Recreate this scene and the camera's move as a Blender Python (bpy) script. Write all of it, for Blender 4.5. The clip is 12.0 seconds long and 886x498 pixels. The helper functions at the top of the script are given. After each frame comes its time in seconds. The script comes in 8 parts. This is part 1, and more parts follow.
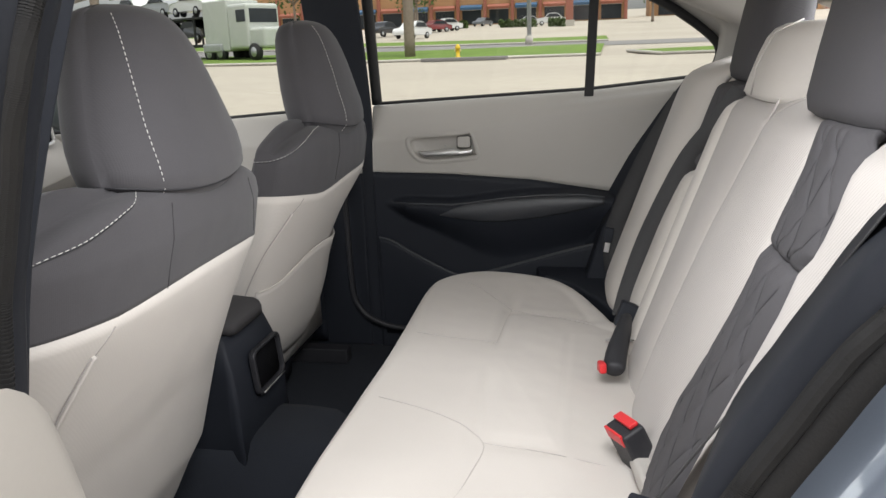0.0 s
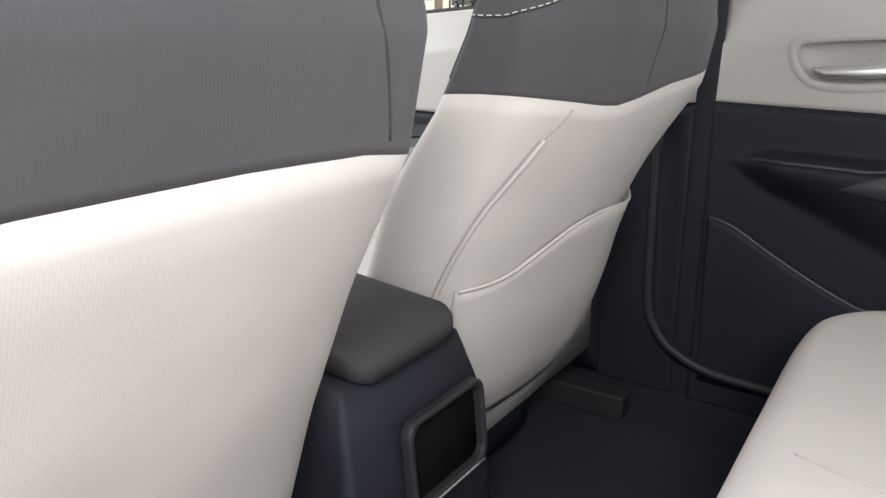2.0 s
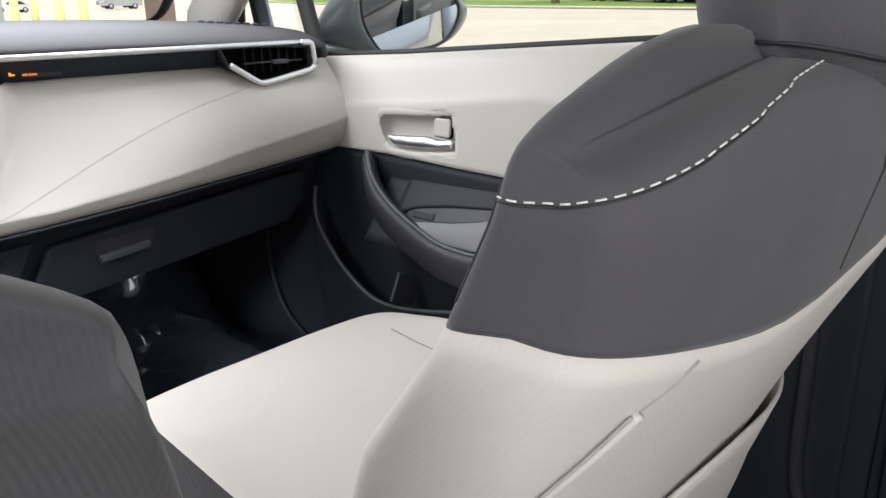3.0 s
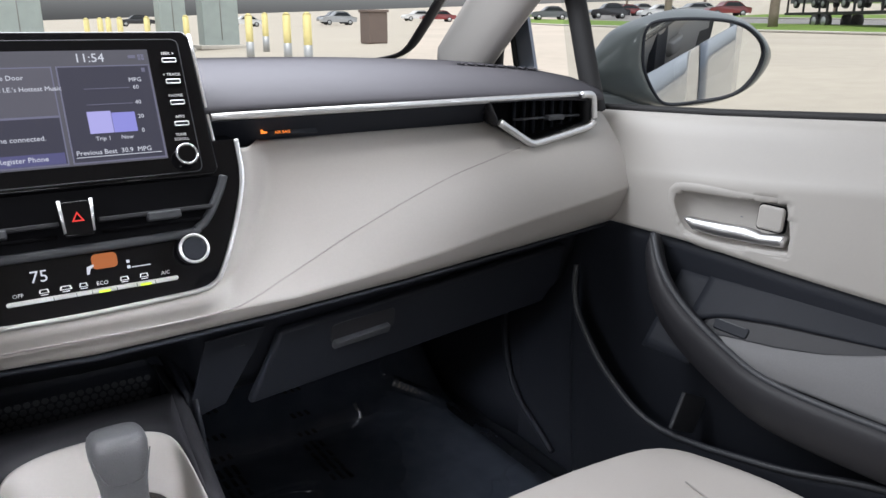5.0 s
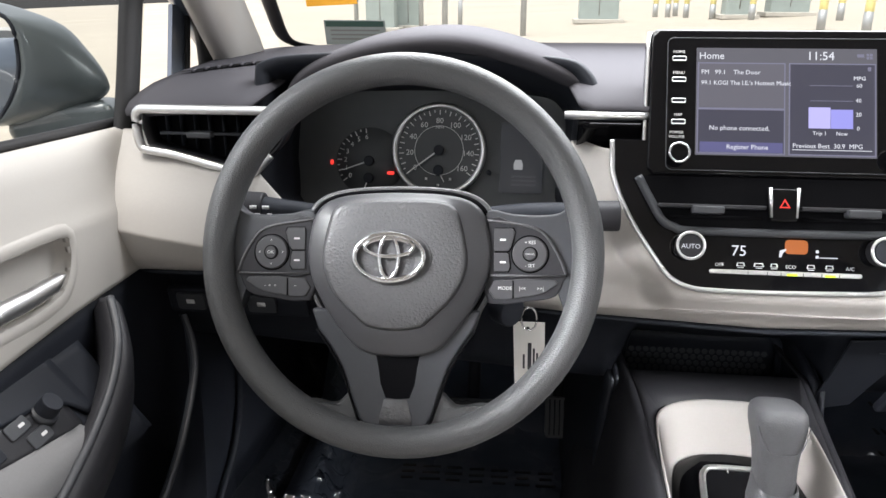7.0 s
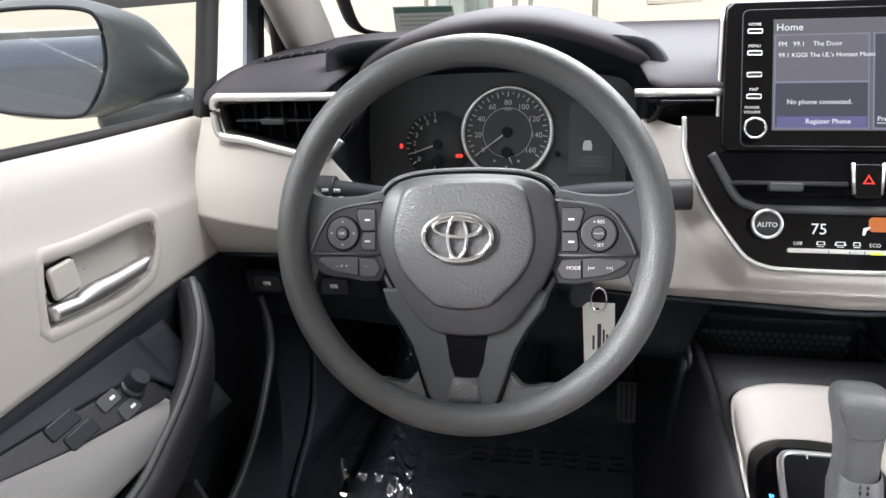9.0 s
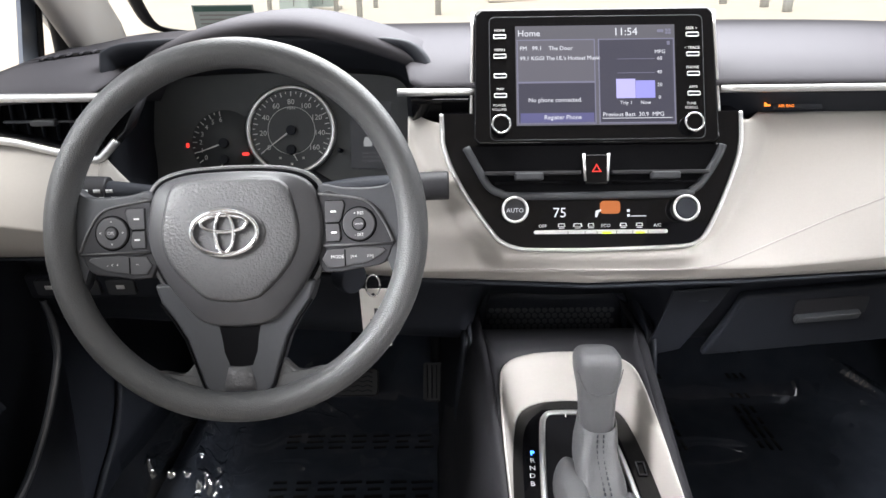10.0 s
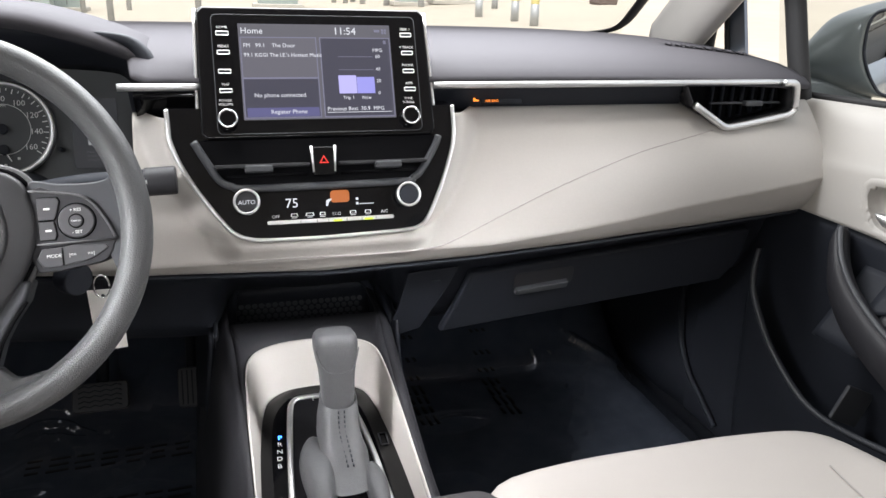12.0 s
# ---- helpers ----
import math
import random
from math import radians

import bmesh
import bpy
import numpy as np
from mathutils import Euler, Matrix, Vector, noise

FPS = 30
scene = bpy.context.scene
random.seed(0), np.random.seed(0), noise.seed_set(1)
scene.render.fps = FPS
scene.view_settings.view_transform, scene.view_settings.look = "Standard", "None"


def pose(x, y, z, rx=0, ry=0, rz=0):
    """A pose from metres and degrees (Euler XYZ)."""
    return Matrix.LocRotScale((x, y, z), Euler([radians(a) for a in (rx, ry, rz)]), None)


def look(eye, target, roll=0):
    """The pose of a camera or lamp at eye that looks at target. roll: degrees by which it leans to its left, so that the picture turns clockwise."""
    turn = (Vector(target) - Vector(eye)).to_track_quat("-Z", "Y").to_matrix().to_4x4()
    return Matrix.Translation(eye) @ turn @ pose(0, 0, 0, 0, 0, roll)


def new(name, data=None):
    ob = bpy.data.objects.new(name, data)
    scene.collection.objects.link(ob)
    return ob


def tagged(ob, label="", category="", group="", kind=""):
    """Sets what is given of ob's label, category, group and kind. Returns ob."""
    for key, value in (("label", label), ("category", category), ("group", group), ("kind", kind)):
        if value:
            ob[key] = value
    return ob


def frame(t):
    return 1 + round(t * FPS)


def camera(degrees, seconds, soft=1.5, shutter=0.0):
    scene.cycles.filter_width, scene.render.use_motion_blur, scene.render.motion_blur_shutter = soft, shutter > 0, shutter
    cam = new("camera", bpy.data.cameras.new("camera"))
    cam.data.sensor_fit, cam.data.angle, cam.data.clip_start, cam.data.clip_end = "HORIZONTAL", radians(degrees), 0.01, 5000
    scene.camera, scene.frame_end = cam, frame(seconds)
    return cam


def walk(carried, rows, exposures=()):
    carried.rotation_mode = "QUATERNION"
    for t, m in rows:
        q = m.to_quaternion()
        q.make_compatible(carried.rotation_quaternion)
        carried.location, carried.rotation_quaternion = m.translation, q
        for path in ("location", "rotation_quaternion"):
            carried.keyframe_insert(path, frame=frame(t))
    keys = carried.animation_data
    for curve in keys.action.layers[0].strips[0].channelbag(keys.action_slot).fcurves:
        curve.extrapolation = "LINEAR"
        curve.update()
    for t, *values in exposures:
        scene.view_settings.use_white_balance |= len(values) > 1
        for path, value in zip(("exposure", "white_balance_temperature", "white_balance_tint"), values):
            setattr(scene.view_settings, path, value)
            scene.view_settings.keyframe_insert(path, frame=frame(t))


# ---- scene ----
from mathutils.geometry import closest_point_on_tri
# camera and its way: in at the rear door, past the driver seat, to the middle of the cabin
cam = camera(61.0, 12.0)
PATH = [
    (0, (-1.193, -1.297, 1.122), (0.702, -0.924, 0.603), -2.1),
    (0.5, (-1.145, -1.295, 1.13), (0.718, -0.778, 0.619), -1.3),
    (1, (-0.93, -1.269, 1.111), (0.847, -0.513, 0.591), -0.7),
    (1.5, (-0.703, -1.18, 1.027), (0.961, -0.219, 0.473), -0.4),
    (2, (-0.472, -1.049, 0.922), (1.113, 0.03, 0.352), -0.2),
    (2.5, (-0.303, -0.965, 0.934), (1.228, 0.188, 0.362), 0.4),
    (3, (-0.148, -0.887, 1.007), (1.246, 0.406, 0.384), -0.7),
    (3.2, (-0.104, -0.839, 1.015), (1.229, 0.525, 0.411), -1.2),
    (4.8, (-0.074, -0.602, 1.036), (1.056, 0.945, 0.463), -0.2),
    (5, (-0.081, -0.611, 1.04), (0.96, 0.997, 0.464), 0.2),
    (5.5, (-0.123, -0.613, 1.055), (0.609, 1.15, 0.459), 1.0),
    (6, (-0.158, -0.606, 1.071), (0.231, 1.247, 0.426), 1.3),
    (6.5, (-0.197, -0.611, 1.072), (-0.166, 1.281, 0.425), 0.8),
    (7, (-0.255, -0.624, 1.073), (-0.461, 1.253, 0.413), 0.0),
    (7.2, (-0.257, -0.628, 1.074), (-0.561, 1.235, 0.413), -0.5),
    (8.8, (-0.265, -0.631, 1.068), (-0.692, 1.2, 0.388), -2.3),
    (9, (-0.251, -0.631, 1.068), (-0.643, 1.206, 0.382), -2.3),
    (9.5, (-0.201, -0.641, 1.072), (-0.43, 1.218, 0.371), -1.7),
    (10, (-0.158, -0.669, 1.078), (-0.178, 1.202, 0.371), -0.8),
    (10.5, (-0.132, -0.697, 1.074), (0.045, 1.167, 0.373), 0.1),
    (11, (-0.116, -0.717, 1.07), (0.213, 1.131, 0.38), 0.8),
    (11.5, (-0.111, -0.717, 1.073), (0.349, 1.103, 0.382), 1.5),
    (12, (-0.111, -0.72, 1.071), (0.436, 1.079, 0.389), 1.9),
]
EXPOSE = [(0.0, 0.70, 6600, 10), (0.8, 0.80, 6550, 10), (1.6, 1.20, 6500, 11), (2.2, 1.34, 6500, 11), (2.7, 1.24, 6450, 10), (3.2, 1.06, 6450, 10), (5.0, 0.72, 6250, 13), (6.0, 0.92, 6350, 13), (7.0, 1.14, 6500, 12), (10.3, 1.28, 6550, 12), (12.0, 1.12, 6550, 12)]
walk(cam, [(t, look(eye, target, roll)) for t, eye, target, roll in PATH], EXPOSE)

# daylight under a bright hazy sky
world = bpy.data.worlds.new("overcast_sky")
scene.world = world
world.use_nodes = True
wn, wl = world.node_tree.nodes, world.node_tree.links
sky = wn.new("ShaderNodeTexSky")
sky.sky_type, sky.sun_disc = "NISHITA", False
sky.sun_elevation, sky.sun_rotation = radians(74), radians(215)
sky.dust_density, sky.air_density = 4.0, 1.0
pale = wn.new("ShaderNodeHueSaturation")
pale.inputs["Saturation"].default_value = 0.22
back = wn["Background"]
back.inputs["Strength"].default_value = 0.15
wl.new(sky.outputs[0], pale.inputs["Color"])
wl.new(pale.outputs[0], back.inputs["Color"])
sun_data = bpy.data.lights.new("sun", "SUN")
sun_data.energy, sun_data.angle, sun_data.color = 1.2, radians(20), (1.0, 0.96, 0.9)
sun = new("sun", sun_data)
az, el = radians(215), radians(74)
sun.matrix_world = look((0, 0, 30), (-30 * math.sin(az) * math.cos(el), -30 * math.cos(az) * math.cos(el), 30 - 30 * math.sin(el)))


def window_light(name, eye, target, wide, high, power, spread=180):
    """An added area lamp that stands in for skylight through an opening of the car."""
    data = bpy.data.lights.new(name, "AREA")
    data.shape, data.size, data.size_y, data.energy, data.color = "RECTANGLE", wide, high, power, (0.97, 0.985, 1.0)
    data.spread = radians(spread)
    lamp = new(name, data)
    lamp.matrix_world = look(eye, target)
    return lamp


window_light("windscreen_sky_fill", (0, 0.36, 1.235), (0, -0.03, 0.48), 1.0, 0.40, 5.4, 150)
window_light("rear_window_sky_fill", (0, -1.85, 1.24), (0, 0.0, 0.90), 1.0, 0.20, 2.4, 80)
window_light("door_opening_sky_fill", (-0.70, -1.25, 1.27), (0.1, -1.12, 0.55), 0.4, 0.25, 3.6, 125)
# two narrow added beams that only brighten the dark footwells
window_light("driver_window_footwell_fill", (-0.70, -0.30, 1.14), (0.44, 0.30, 0.36), 0.40, 0.14, 0.34, 30)
window_light("passenger_window_footwell_fill", (0.70, -0.30, 1.14), (-0.42, 0.30, 0.36), 0.40, 0.14, 0.30, 30)

# ---- materials ----
def material(name, colour, rough=0.5, metal=0.0, vary=0.06, grain=60.0, bump=0.0, bump_scale=400.0, coat=0.0, stain=0.08, stain_scale=6.0, spec=0.5, weave=0.0, sheen=0.0, crease=0.0):
    """A surface with two scales of variation: fine grain and broad wear."""
    m = bpy.data.materials.new(name)
    m.use_nodes = True
    n, l = m.node_tree.nodes, m.node_tree.links
    b = n["Principled BSDF"]
    b.inputs["Roughness"].default_value, b.inputs["Metallic"].default_value = rough, metal
    b.inputs["Coat Weight"].default_value, b.inputs["Specular IOR Level"].default_value = coat, spec
    b.inputs["Coat Roughness"].default_value = 0.05
    if sheen:
        b.inputs["Sheen Weight"].default_value, b.inputs["Sheen Roughness"].default_value = sheen, 0.5
    co = n.new("ShaderNodeTexCoord")
    fine, broad = n.new("ShaderNodeTexNoise"), n.new("ShaderNodeTexNoise")
    fine.inputs["Scale"].default_value, fine.inputs["Detail"].default_value = grain, 3
    broad.inputs["Scale"].default_value, broad.inputs["Detail"].default_value = stain_scale, 4
    for t in (fine, broad):
        l.new(co.outputs["Object"], t.inputs["Vector"])
    add = n.new("ShaderNodeMath")
    add.operation = "MULTIPLY_ADD"
    l.new(fine.outputs["Fac"], add.inputs[0])
    add.inputs[1].default_value = vary / max(stain, 1e-3)
    l.new(broad.outputs["Fac"], add.inputs[2])
    ramp = n.new("ShaderNodeMapRange")
    mid = 0.5 + 0.5 * vary / max(stain, 1e-3)
    ramp.inputs["From Min"].default_value, ramp.inputs["From Max"].default_value = mid - 0.5, mid + 0.5
    ramp.inputs["To Min"].default_value, ramp.inputs["To Max"].default_value = 1 - stain, 1 + stain
    l.new(add.outputs[0], ramp.inputs["Value"])
    mul = n.new("ShaderNodeVectorMath")
    mul.operation = "SCALE"
    mul.inputs[0].default_value = colour
    l.new(ramp.outputs[0], mul.inputs["Scale"])
    l.new(mul.outputs[0], b.inputs["Base Color"])
    height = None
    if weave:
        # ribbed textile: fine crossing threads
        w1, w2 = n.new("ShaderNodeTexWave"), n.new("ShaderNodeTexWave")
        for w, d in ((w1, "X"), (w2, "DIAGONAL" if colour[0] > 0.3 else "Z")):
            w.bands_direction, w.wave_profile = d, "SIN"
            w.inputs["Scale"].default_value = weave
            w.inputs["Distortion"].default_value, w.inputs["Detail Scale"].default_value = 0.6, 3
            l.new(co.outputs["Object"], w.inputs["Vector"])
        mix = n.new("ShaderNodeMath")
        mix.operation = "ADD"
        l.new(w1.outputs["Fac"], mix.inputs[0])
        l.new(w2.outputs["Fac"], mix.inputs[1])
        height = mix.outputs[0]
        shade = n.new("ShaderNodeMapRange")
        shade.inputs["From Max"].default_value, shade.inputs["To Min"].default_value, shade.inputs["To Max"].default_value = 2.0, 0.98, 1.02
        l.new(height, shade.inputs["Value"])
        mul2 = n.new("ShaderNodeVectorMath")
        mul2.operation = "SCALE"
        l.new(mul.outputs[0], mul2.inputs[0])
        l.new(shade.outputs[0], mul2.inputs["Scale"])
        l.new(mul2.outputs[0], b.inputs["Base Color"])
    elif bump:
        t = n.new("ShaderNodeTexNoise")
        t.inputs["Scale"].default_value, t.inputs["Detail"].default_value = bump_scale, 2
        l.new(co.outputs["Object"], t.inputs["Vector"])
        height = t.outputs["Fac"]
    if height is not None and bump:
        bp = n.new("ShaderNodeBump")
        bp.inputs["Strength"].default_value, bp.inputs["Distance"].default_value = bump, 0.001
        l.new(height, bp.inputs["Height"])
        l.new(bp.outputs[0], b.inputs["Normal"])
        if crease:
            # soft padding under the cloth
            soft = n.new("ShaderNodeTexNoise")
            soft.inputs["Scale"].default_value, soft.inputs["Detail"].default_value = 11.0, 1.5
            l.new(co.outputs["Object"], soft.inputs["Vector"])
            b2 = n.new("ShaderNodeBump")
            b2.inputs["Strength"].default_value, b2.inputs["Distance"].default_value = crease, 0.02
            l.new(soft.outputs["Fac"], b2.inputs["Height"])
            l.new(b2.outputs[0], bp.inputs["Normal"])
    return m


def glowing(name, colour, strength=1.0):
    m = bpy.data.materials.new(name)
    m.use_nodes = True
    b = m.node_tree.nodes["Principled BSDF"]
    b.inputs["Base Color"].default_value = (0.01, 0.01, 0.01, 1)
    b.inputs["Roughness"].default_value = 0.3
    b.inputs["Emission Color"].default_value = (*colour, 1)
    b.inputs["Emission Strength"].default_value = strength
    return m


def clear_glass(name, tint=(0.93, 0.96, 0.95), base=0.03, rough=0.02):
    """A thin pane: clear, with a mirror gloss that grows at a slant."""
    m = bpy.data.materials.new(name)
    m.use_nodes = True
    n, l = m.node_tree.nodes, m.node_tree.links
    n.remove(n["Principled BSDF"])
    t, g, f, x = n.new("ShaderNodeBsdfTransparent"), n.new("ShaderNodeBsdfGlossy"), n.new("ShaderNodeLayerWeight"), n.new("ShaderNodeMixShader")
    pw = n.new("ShaderNodeMath")
    pw.operation = "POWER"
    pw.inputs[1].default_value = 4.0
    sc = n.new("ShaderNodeMath")
    sc.operation = "MULTIPLY_ADD"
    sc.inputs[1].default_value, sc.inputs[2].default_value = 0.5, base
    t.inputs["Color"].default_value = (*tint, 1)
    g.inputs["Roughness"].default_value = rough
    f.inputs["Blend"].default_value = 0.5
    l.new(f.outputs["Facing"], pw.inputs[0])
    l.new(pw.outputs[0], sc.inputs[0])
    l.new(sc.outputs[0], x.inputs[0])
    l.new(t.outputs[0], x.inputs[1])
    l.new(g.outputs[0], x.inputs[2])
    l.new(x.outputs[0], n["Material Output"].inputs["Surface"])
    return m


M_DARK = material("charcoal_seat_cloth", (0.062, 0.059, 0.065), 0.85, vary=0.1, grain=500, weave=170.0, bump=0.06, stain=0.12, stain_scale=9, sheen=0.12, crease=0.22)
M_LIGHT = material("light_grey_seat_cloth", (0.57, 0.535, 0.50), 0.9, vary=0.03, grain=600, weave=180.0, bump=0.05, stain=0.05, stain_scale=7, sheen=0.1, crease=0.22)
M_RIB = material("ribbed_grey_seat_cloth", (0.46, 0.43, 0.41), 0.95, vary=0.04, grain=600, weave=125.0, bump=0.34, stain=0.05, stain_scale=7, sheen=0.1, crease=0.15)
M_VINYL = material("light_grey_vinyl", (0.43, 0.41, 0.385), 0.6, vary=0.03, grain=300, bump=0.12, bump_scale=900, stain=0.04)
M_QUILT = material("black_quilted_cloth", (0.070, 0.067, 0.073), 0.9, vary=0.1, grain=500, weave=420.0, bump=0.3, stain=0.1)
M_TRIM = material("beige_door_plastic", (0.46, 0.44, 0.41), 0.5, vary=0.02, grain=300, bump=0.1, bump_scale=1300, stain=0.04)
M_BLACK = material("black_moulded_plastic", (0.0185, 0.0212, 0.0285), 0.58, vary=0.1, grain=300, bump=0.25, bump_scale=1500, stain=0.15, spec=0.25)
M_SOFT = material("charcoal_soft_dash", (0.066, 0.064, 0.072), 0.85, vary=0.06, grain=400, bump=0.3, bump_scale=1600, stain=0.08, spec=0.2)
M_GREY = material("dark_grey_plastic", (0.050, 0.053, 0.060), 0.45, vary=0.06, grain=300, bump=0.2, bump_scale=1500, stain=0.1)
M_RIM = material("grained_wheel_urethane", (0.095, 0.097, 0.100), 0.38, vary=0.12, grain=500, bump=0.65, bump_scale=800, stain=0.12, stain_scale=14)
M_PIANO = material("piano_black", (0.005, 0.005, 0.006), 0.06, vary=0.05, stain=0.2, spec=0.3)
M_CHROME = material("satin_silver", (0.80, 0.80, 0.80), 0.38, 1.0, vary=0.03, stain=0.05)
M_BRIGHT = material("bright_chrome", (0.85, 0.85, 0.86), 0.08, 1.0, vary=0.02, stain=0.03)
M_CARPET = material("black_carpet", (0.013, 0.016, 0.023), 1.0, vary=0.3, grain=700, bump=1.0, bump_scale=500, stain=0.3)
M_RUBBER = material("black_rubber", (0.014, 0.014, 0.015), 0.65, vary=0.15, grain=200, bump=0.3, bump_scale=500, stain=0.15)
M_BELT = material("black_belt_webbing", (0.055, 0.055, 0.058), 0.8, vary=0.1, grain=400, weave=800.0, bump=0.4)
M_PAINT = material("blue_grey_car_paint", (0.17, 0.20, 0.25), 0.3, 0.25, vary=0.05, grain=900, coat=1.0, stain=0.05)
M_ROOF = material("beige_headliner", (0.55, 0.52, 0.47), 0.95, vary=0.05, grain=500, bump=0.4, bump_scale=700)
M_FOLD = material("light_cloth_seam", (0.47, 0.44, 0.42), 0.95, vary=0.1)
M_CREASE = material("charcoal_cloth_seam", (0.040, 0.038, 0.042), 0.95, vary=0.1)
M_STITCH = material("white_thread", (0.75, 0.73, 0.70), 0.8, vary=0.1)
M_SEAM = material("grey_thread", (0.36, 0.335, 0.32), 0.9, vary=0.1)
M_BOOT = material("grey_leather", (0.064, 0.065, 0.069), 0.5, vary=0.1, grain=250, bump=0.5, bump_scale=700, stain=0.12)
M_PLASTIC = clear_glass("clear_plastic_film", (0.86, 0.88, 0.9), 0.24, 0.05)
# black mat, its colour raised to hold the pale haze of the film
M_FILM = material("mat_with_film_haze", (0.150, 0.170, 0.215), 0.2, vary=0.3, grain=25, bump=0.6, bump_scale=11, coat=0.8, stain=0.3)
M_BAND = material("smooth_airbag_edge", (0.064, 0.064, 0.069), 0.34, vary=0.06, grain=400, bump=0.15, bump_scale=1500, stain=0.1, stain_scale=14)
M_LID = material("charcoal_armrest_cloth", (0.055, 0.053, 0.056), 0.8, vary=0.1, grain=500, weave=260.0, bump=0.2, stain=0.1, spec=0.3)
M_POD = material("black_button_plastic", (0.026, 0.026, 0.030), 0.5, vary=0.1, grain=300, bump=0.2, bump_scale=1500, stain=0.1, spec=0.35)
M_PAD = material("grained_airbag_cover", (0.098, 0.098, 0.102), 0.36, vary=0.08, grain=500, bump=0.9, bump_scale=420, stain=0.1, stain_scale=14)
M_ARM = material("grey_armrest_cloth", (0.21, 0.21, 0.215), 0.9, vary=0.08, grain=500, weave=500.0, bump=0.2, stain=0.06)
# near-black that puts the shade of gaps, slots and throats into the colour
M_VOID = material("unlit_black_recess", (0.004, 0.004, 0.005), 0.9, vary=0.1, spec=0.1)
M_RED = material("red_buckle_button", (0.62, 0.03, 0.035), 0.35, vary=0.05)
M_PAPER = material("paper_tag", (0.72, 0.70, 0.66), 0.8, vary=0.04)
M_INK = material("printed_ink", (0.03, 0.03, 0.035), 0.7)
M_MIRROR = material("mirror_silver", (0.88, 0.9, 0.91), 0.01, 1.0, vary=0.0, stain=0.02)
M_GLASS = clear_glass("window_glass")
M_SIDEGLASS = clear_glass("side_window_glass", (0.80, 0.83, 0.82))
# grey haze of reflections on the screen is mixed into the first two glows
M_SCREEN = glowing("display_ground", (0.060, 0.060, 0.072), 1.0)
M_SCREEN2 = glowing("display_panel", (0.066, 0.065, 0.080), 1.0)
M_SCREEN3 = glowing("display_bar", (0.17, 0.17, 0.42), 1.0)
M_SCREEN4 = glowing("display_bar_pale", (0.26, 0.25, 0.47), 1.0)
M_GLYPH = glowing("lit_white_marks", (0.8, 0.83, 0.9), 0.5)
M_AMBER = glowing("lit_amber_marks", (0.95, 0.25, 0.03), 0.9)
M_GREEN = glowing("lit_green_bar", (0.65, 0.95, 0.05), 1.0)
M_BLUE = glowing("lit_blue_letter", (0.05, 0.25, 1.0), 3.0)
M_REDLIT = glowing("lit_red_mark", (0.8, 0.04, 0.03), 0.7)
M_PRINT = material("white_print", (0.80, 0.80, 0.80), 0.6, vary=0.05)
M_DIAL = material("black_dial_face", (0.080, 0.085, 0.090), 0.6, vary=0.1)

# ---- building helpers ----
def thing(name, at, label, category, group="", kind=""):
    """An Empty at the base of a thing that is made of parts."""
    ob = new(name)
    ob.empty_display_size = 0.05
    ob.matrix_world = Matrix.Translation(at)
    bpy.context.view_layer.update()
    return tagged(ob, label, category, group, kind)


def part(name, bm, mat, parent=None, label="", smooth=True, solid=0.0, bevel=0.0, sub=0):
    """Links a bmesh (in world metres) as one mesh object, under a thing or a part."""
    me = bpy.data.meshes.new(name)
    bmesh.ops.recalc_face_normals(bm, faces=bm.faces)
    bm.to_mesh(me)
    bm.free()
    me.materials.append(mat)
    ob = new(name, me)
    if smooth:
        for p in me.polygons:
            p.use_smooth = True
    if parent is not None:
        ob.parent = parent
        ob.matrix_parent_inverse = parent.matrix_world.inverted()
    if label:
        ob["label"] = label
    if solid:
        s = ob.modifiers.new("thickness", "SOLIDIFY")
        s.thickness, s.offset = solid, 0
    if bevel:
        b = ob.modifiers.new("edges", "BEVEL")
        b.width, b.segments, b.limit_method, b.angle_limit = bevel, 3, "ANGLE", radians(35)
    if sub:
        s = ob.modifiers.new("round", "SUBSURF")
        s.levels = s.render_levels = sub
    if smooth:
        w = ob.modifiers.new("shading", "WEIGHTED_NORMAL") if (bevel and not sub) else None
        if w:
            w.keep_sharp = False
    return ob


def whole(name, bm, mat, label, category, group="", kind="", **kw):
    """A thing that is one mesh."""
    return tagged(part(name, bm, mat, None, "", **kw), label, category, group, kind)


def lerp(table, v):
    """Piecewise value of a table of (key, value...) rows."""
    keys = [r[0] for r in table]
    out = [float(np.interp(v, keys, [r[i] for r in table])) for i in range(1, len(table[0]))]
    return out[0] if len(out) == 1 else out


def smooth_line(pts, n=8, closed=False):
    """Catmull-Rom through points."""
    p = [Vector(q) for q in pts]
    out = []
    m = len(p)
    for i in range(m if closed else m - 1):
        a, b, c, d = (p[(i + k) % m] if closed else p[min(max(i + k, 0), m - 1)] for k in (-1, 0, 1, 2))
        for j in range(n):
            t = j / n
            out.append(0.5 * ((2 * b) + (c - a) * t + (2 * a - 5 * b + 4 * c - d) * t * t + (3 * b - a - 3 * c + d) * t**3))
    if not closed:
        out.append(p[-1].copy())
    return out


def loft(rings, closed=True, caps=True, bm=None):
    """Joins rings of equal count into one skin."""
    bm = bm or bmesh.new()
    vs = [[bm.verts.new(q) for q in r] for r in rings]
    k = len(rings[0])
    for a, b in zip(vs, vs[1:]):
        for i in range(k if closed else k - 1):
            j = (i + 1) % k
            bm.faces.new((a[i], a[j], b[j], b[i]))
    if caps and closed:
        bm.faces.new(list(reversed(vs[0])))
        bm.faces.new(vs[-1])
    return bm


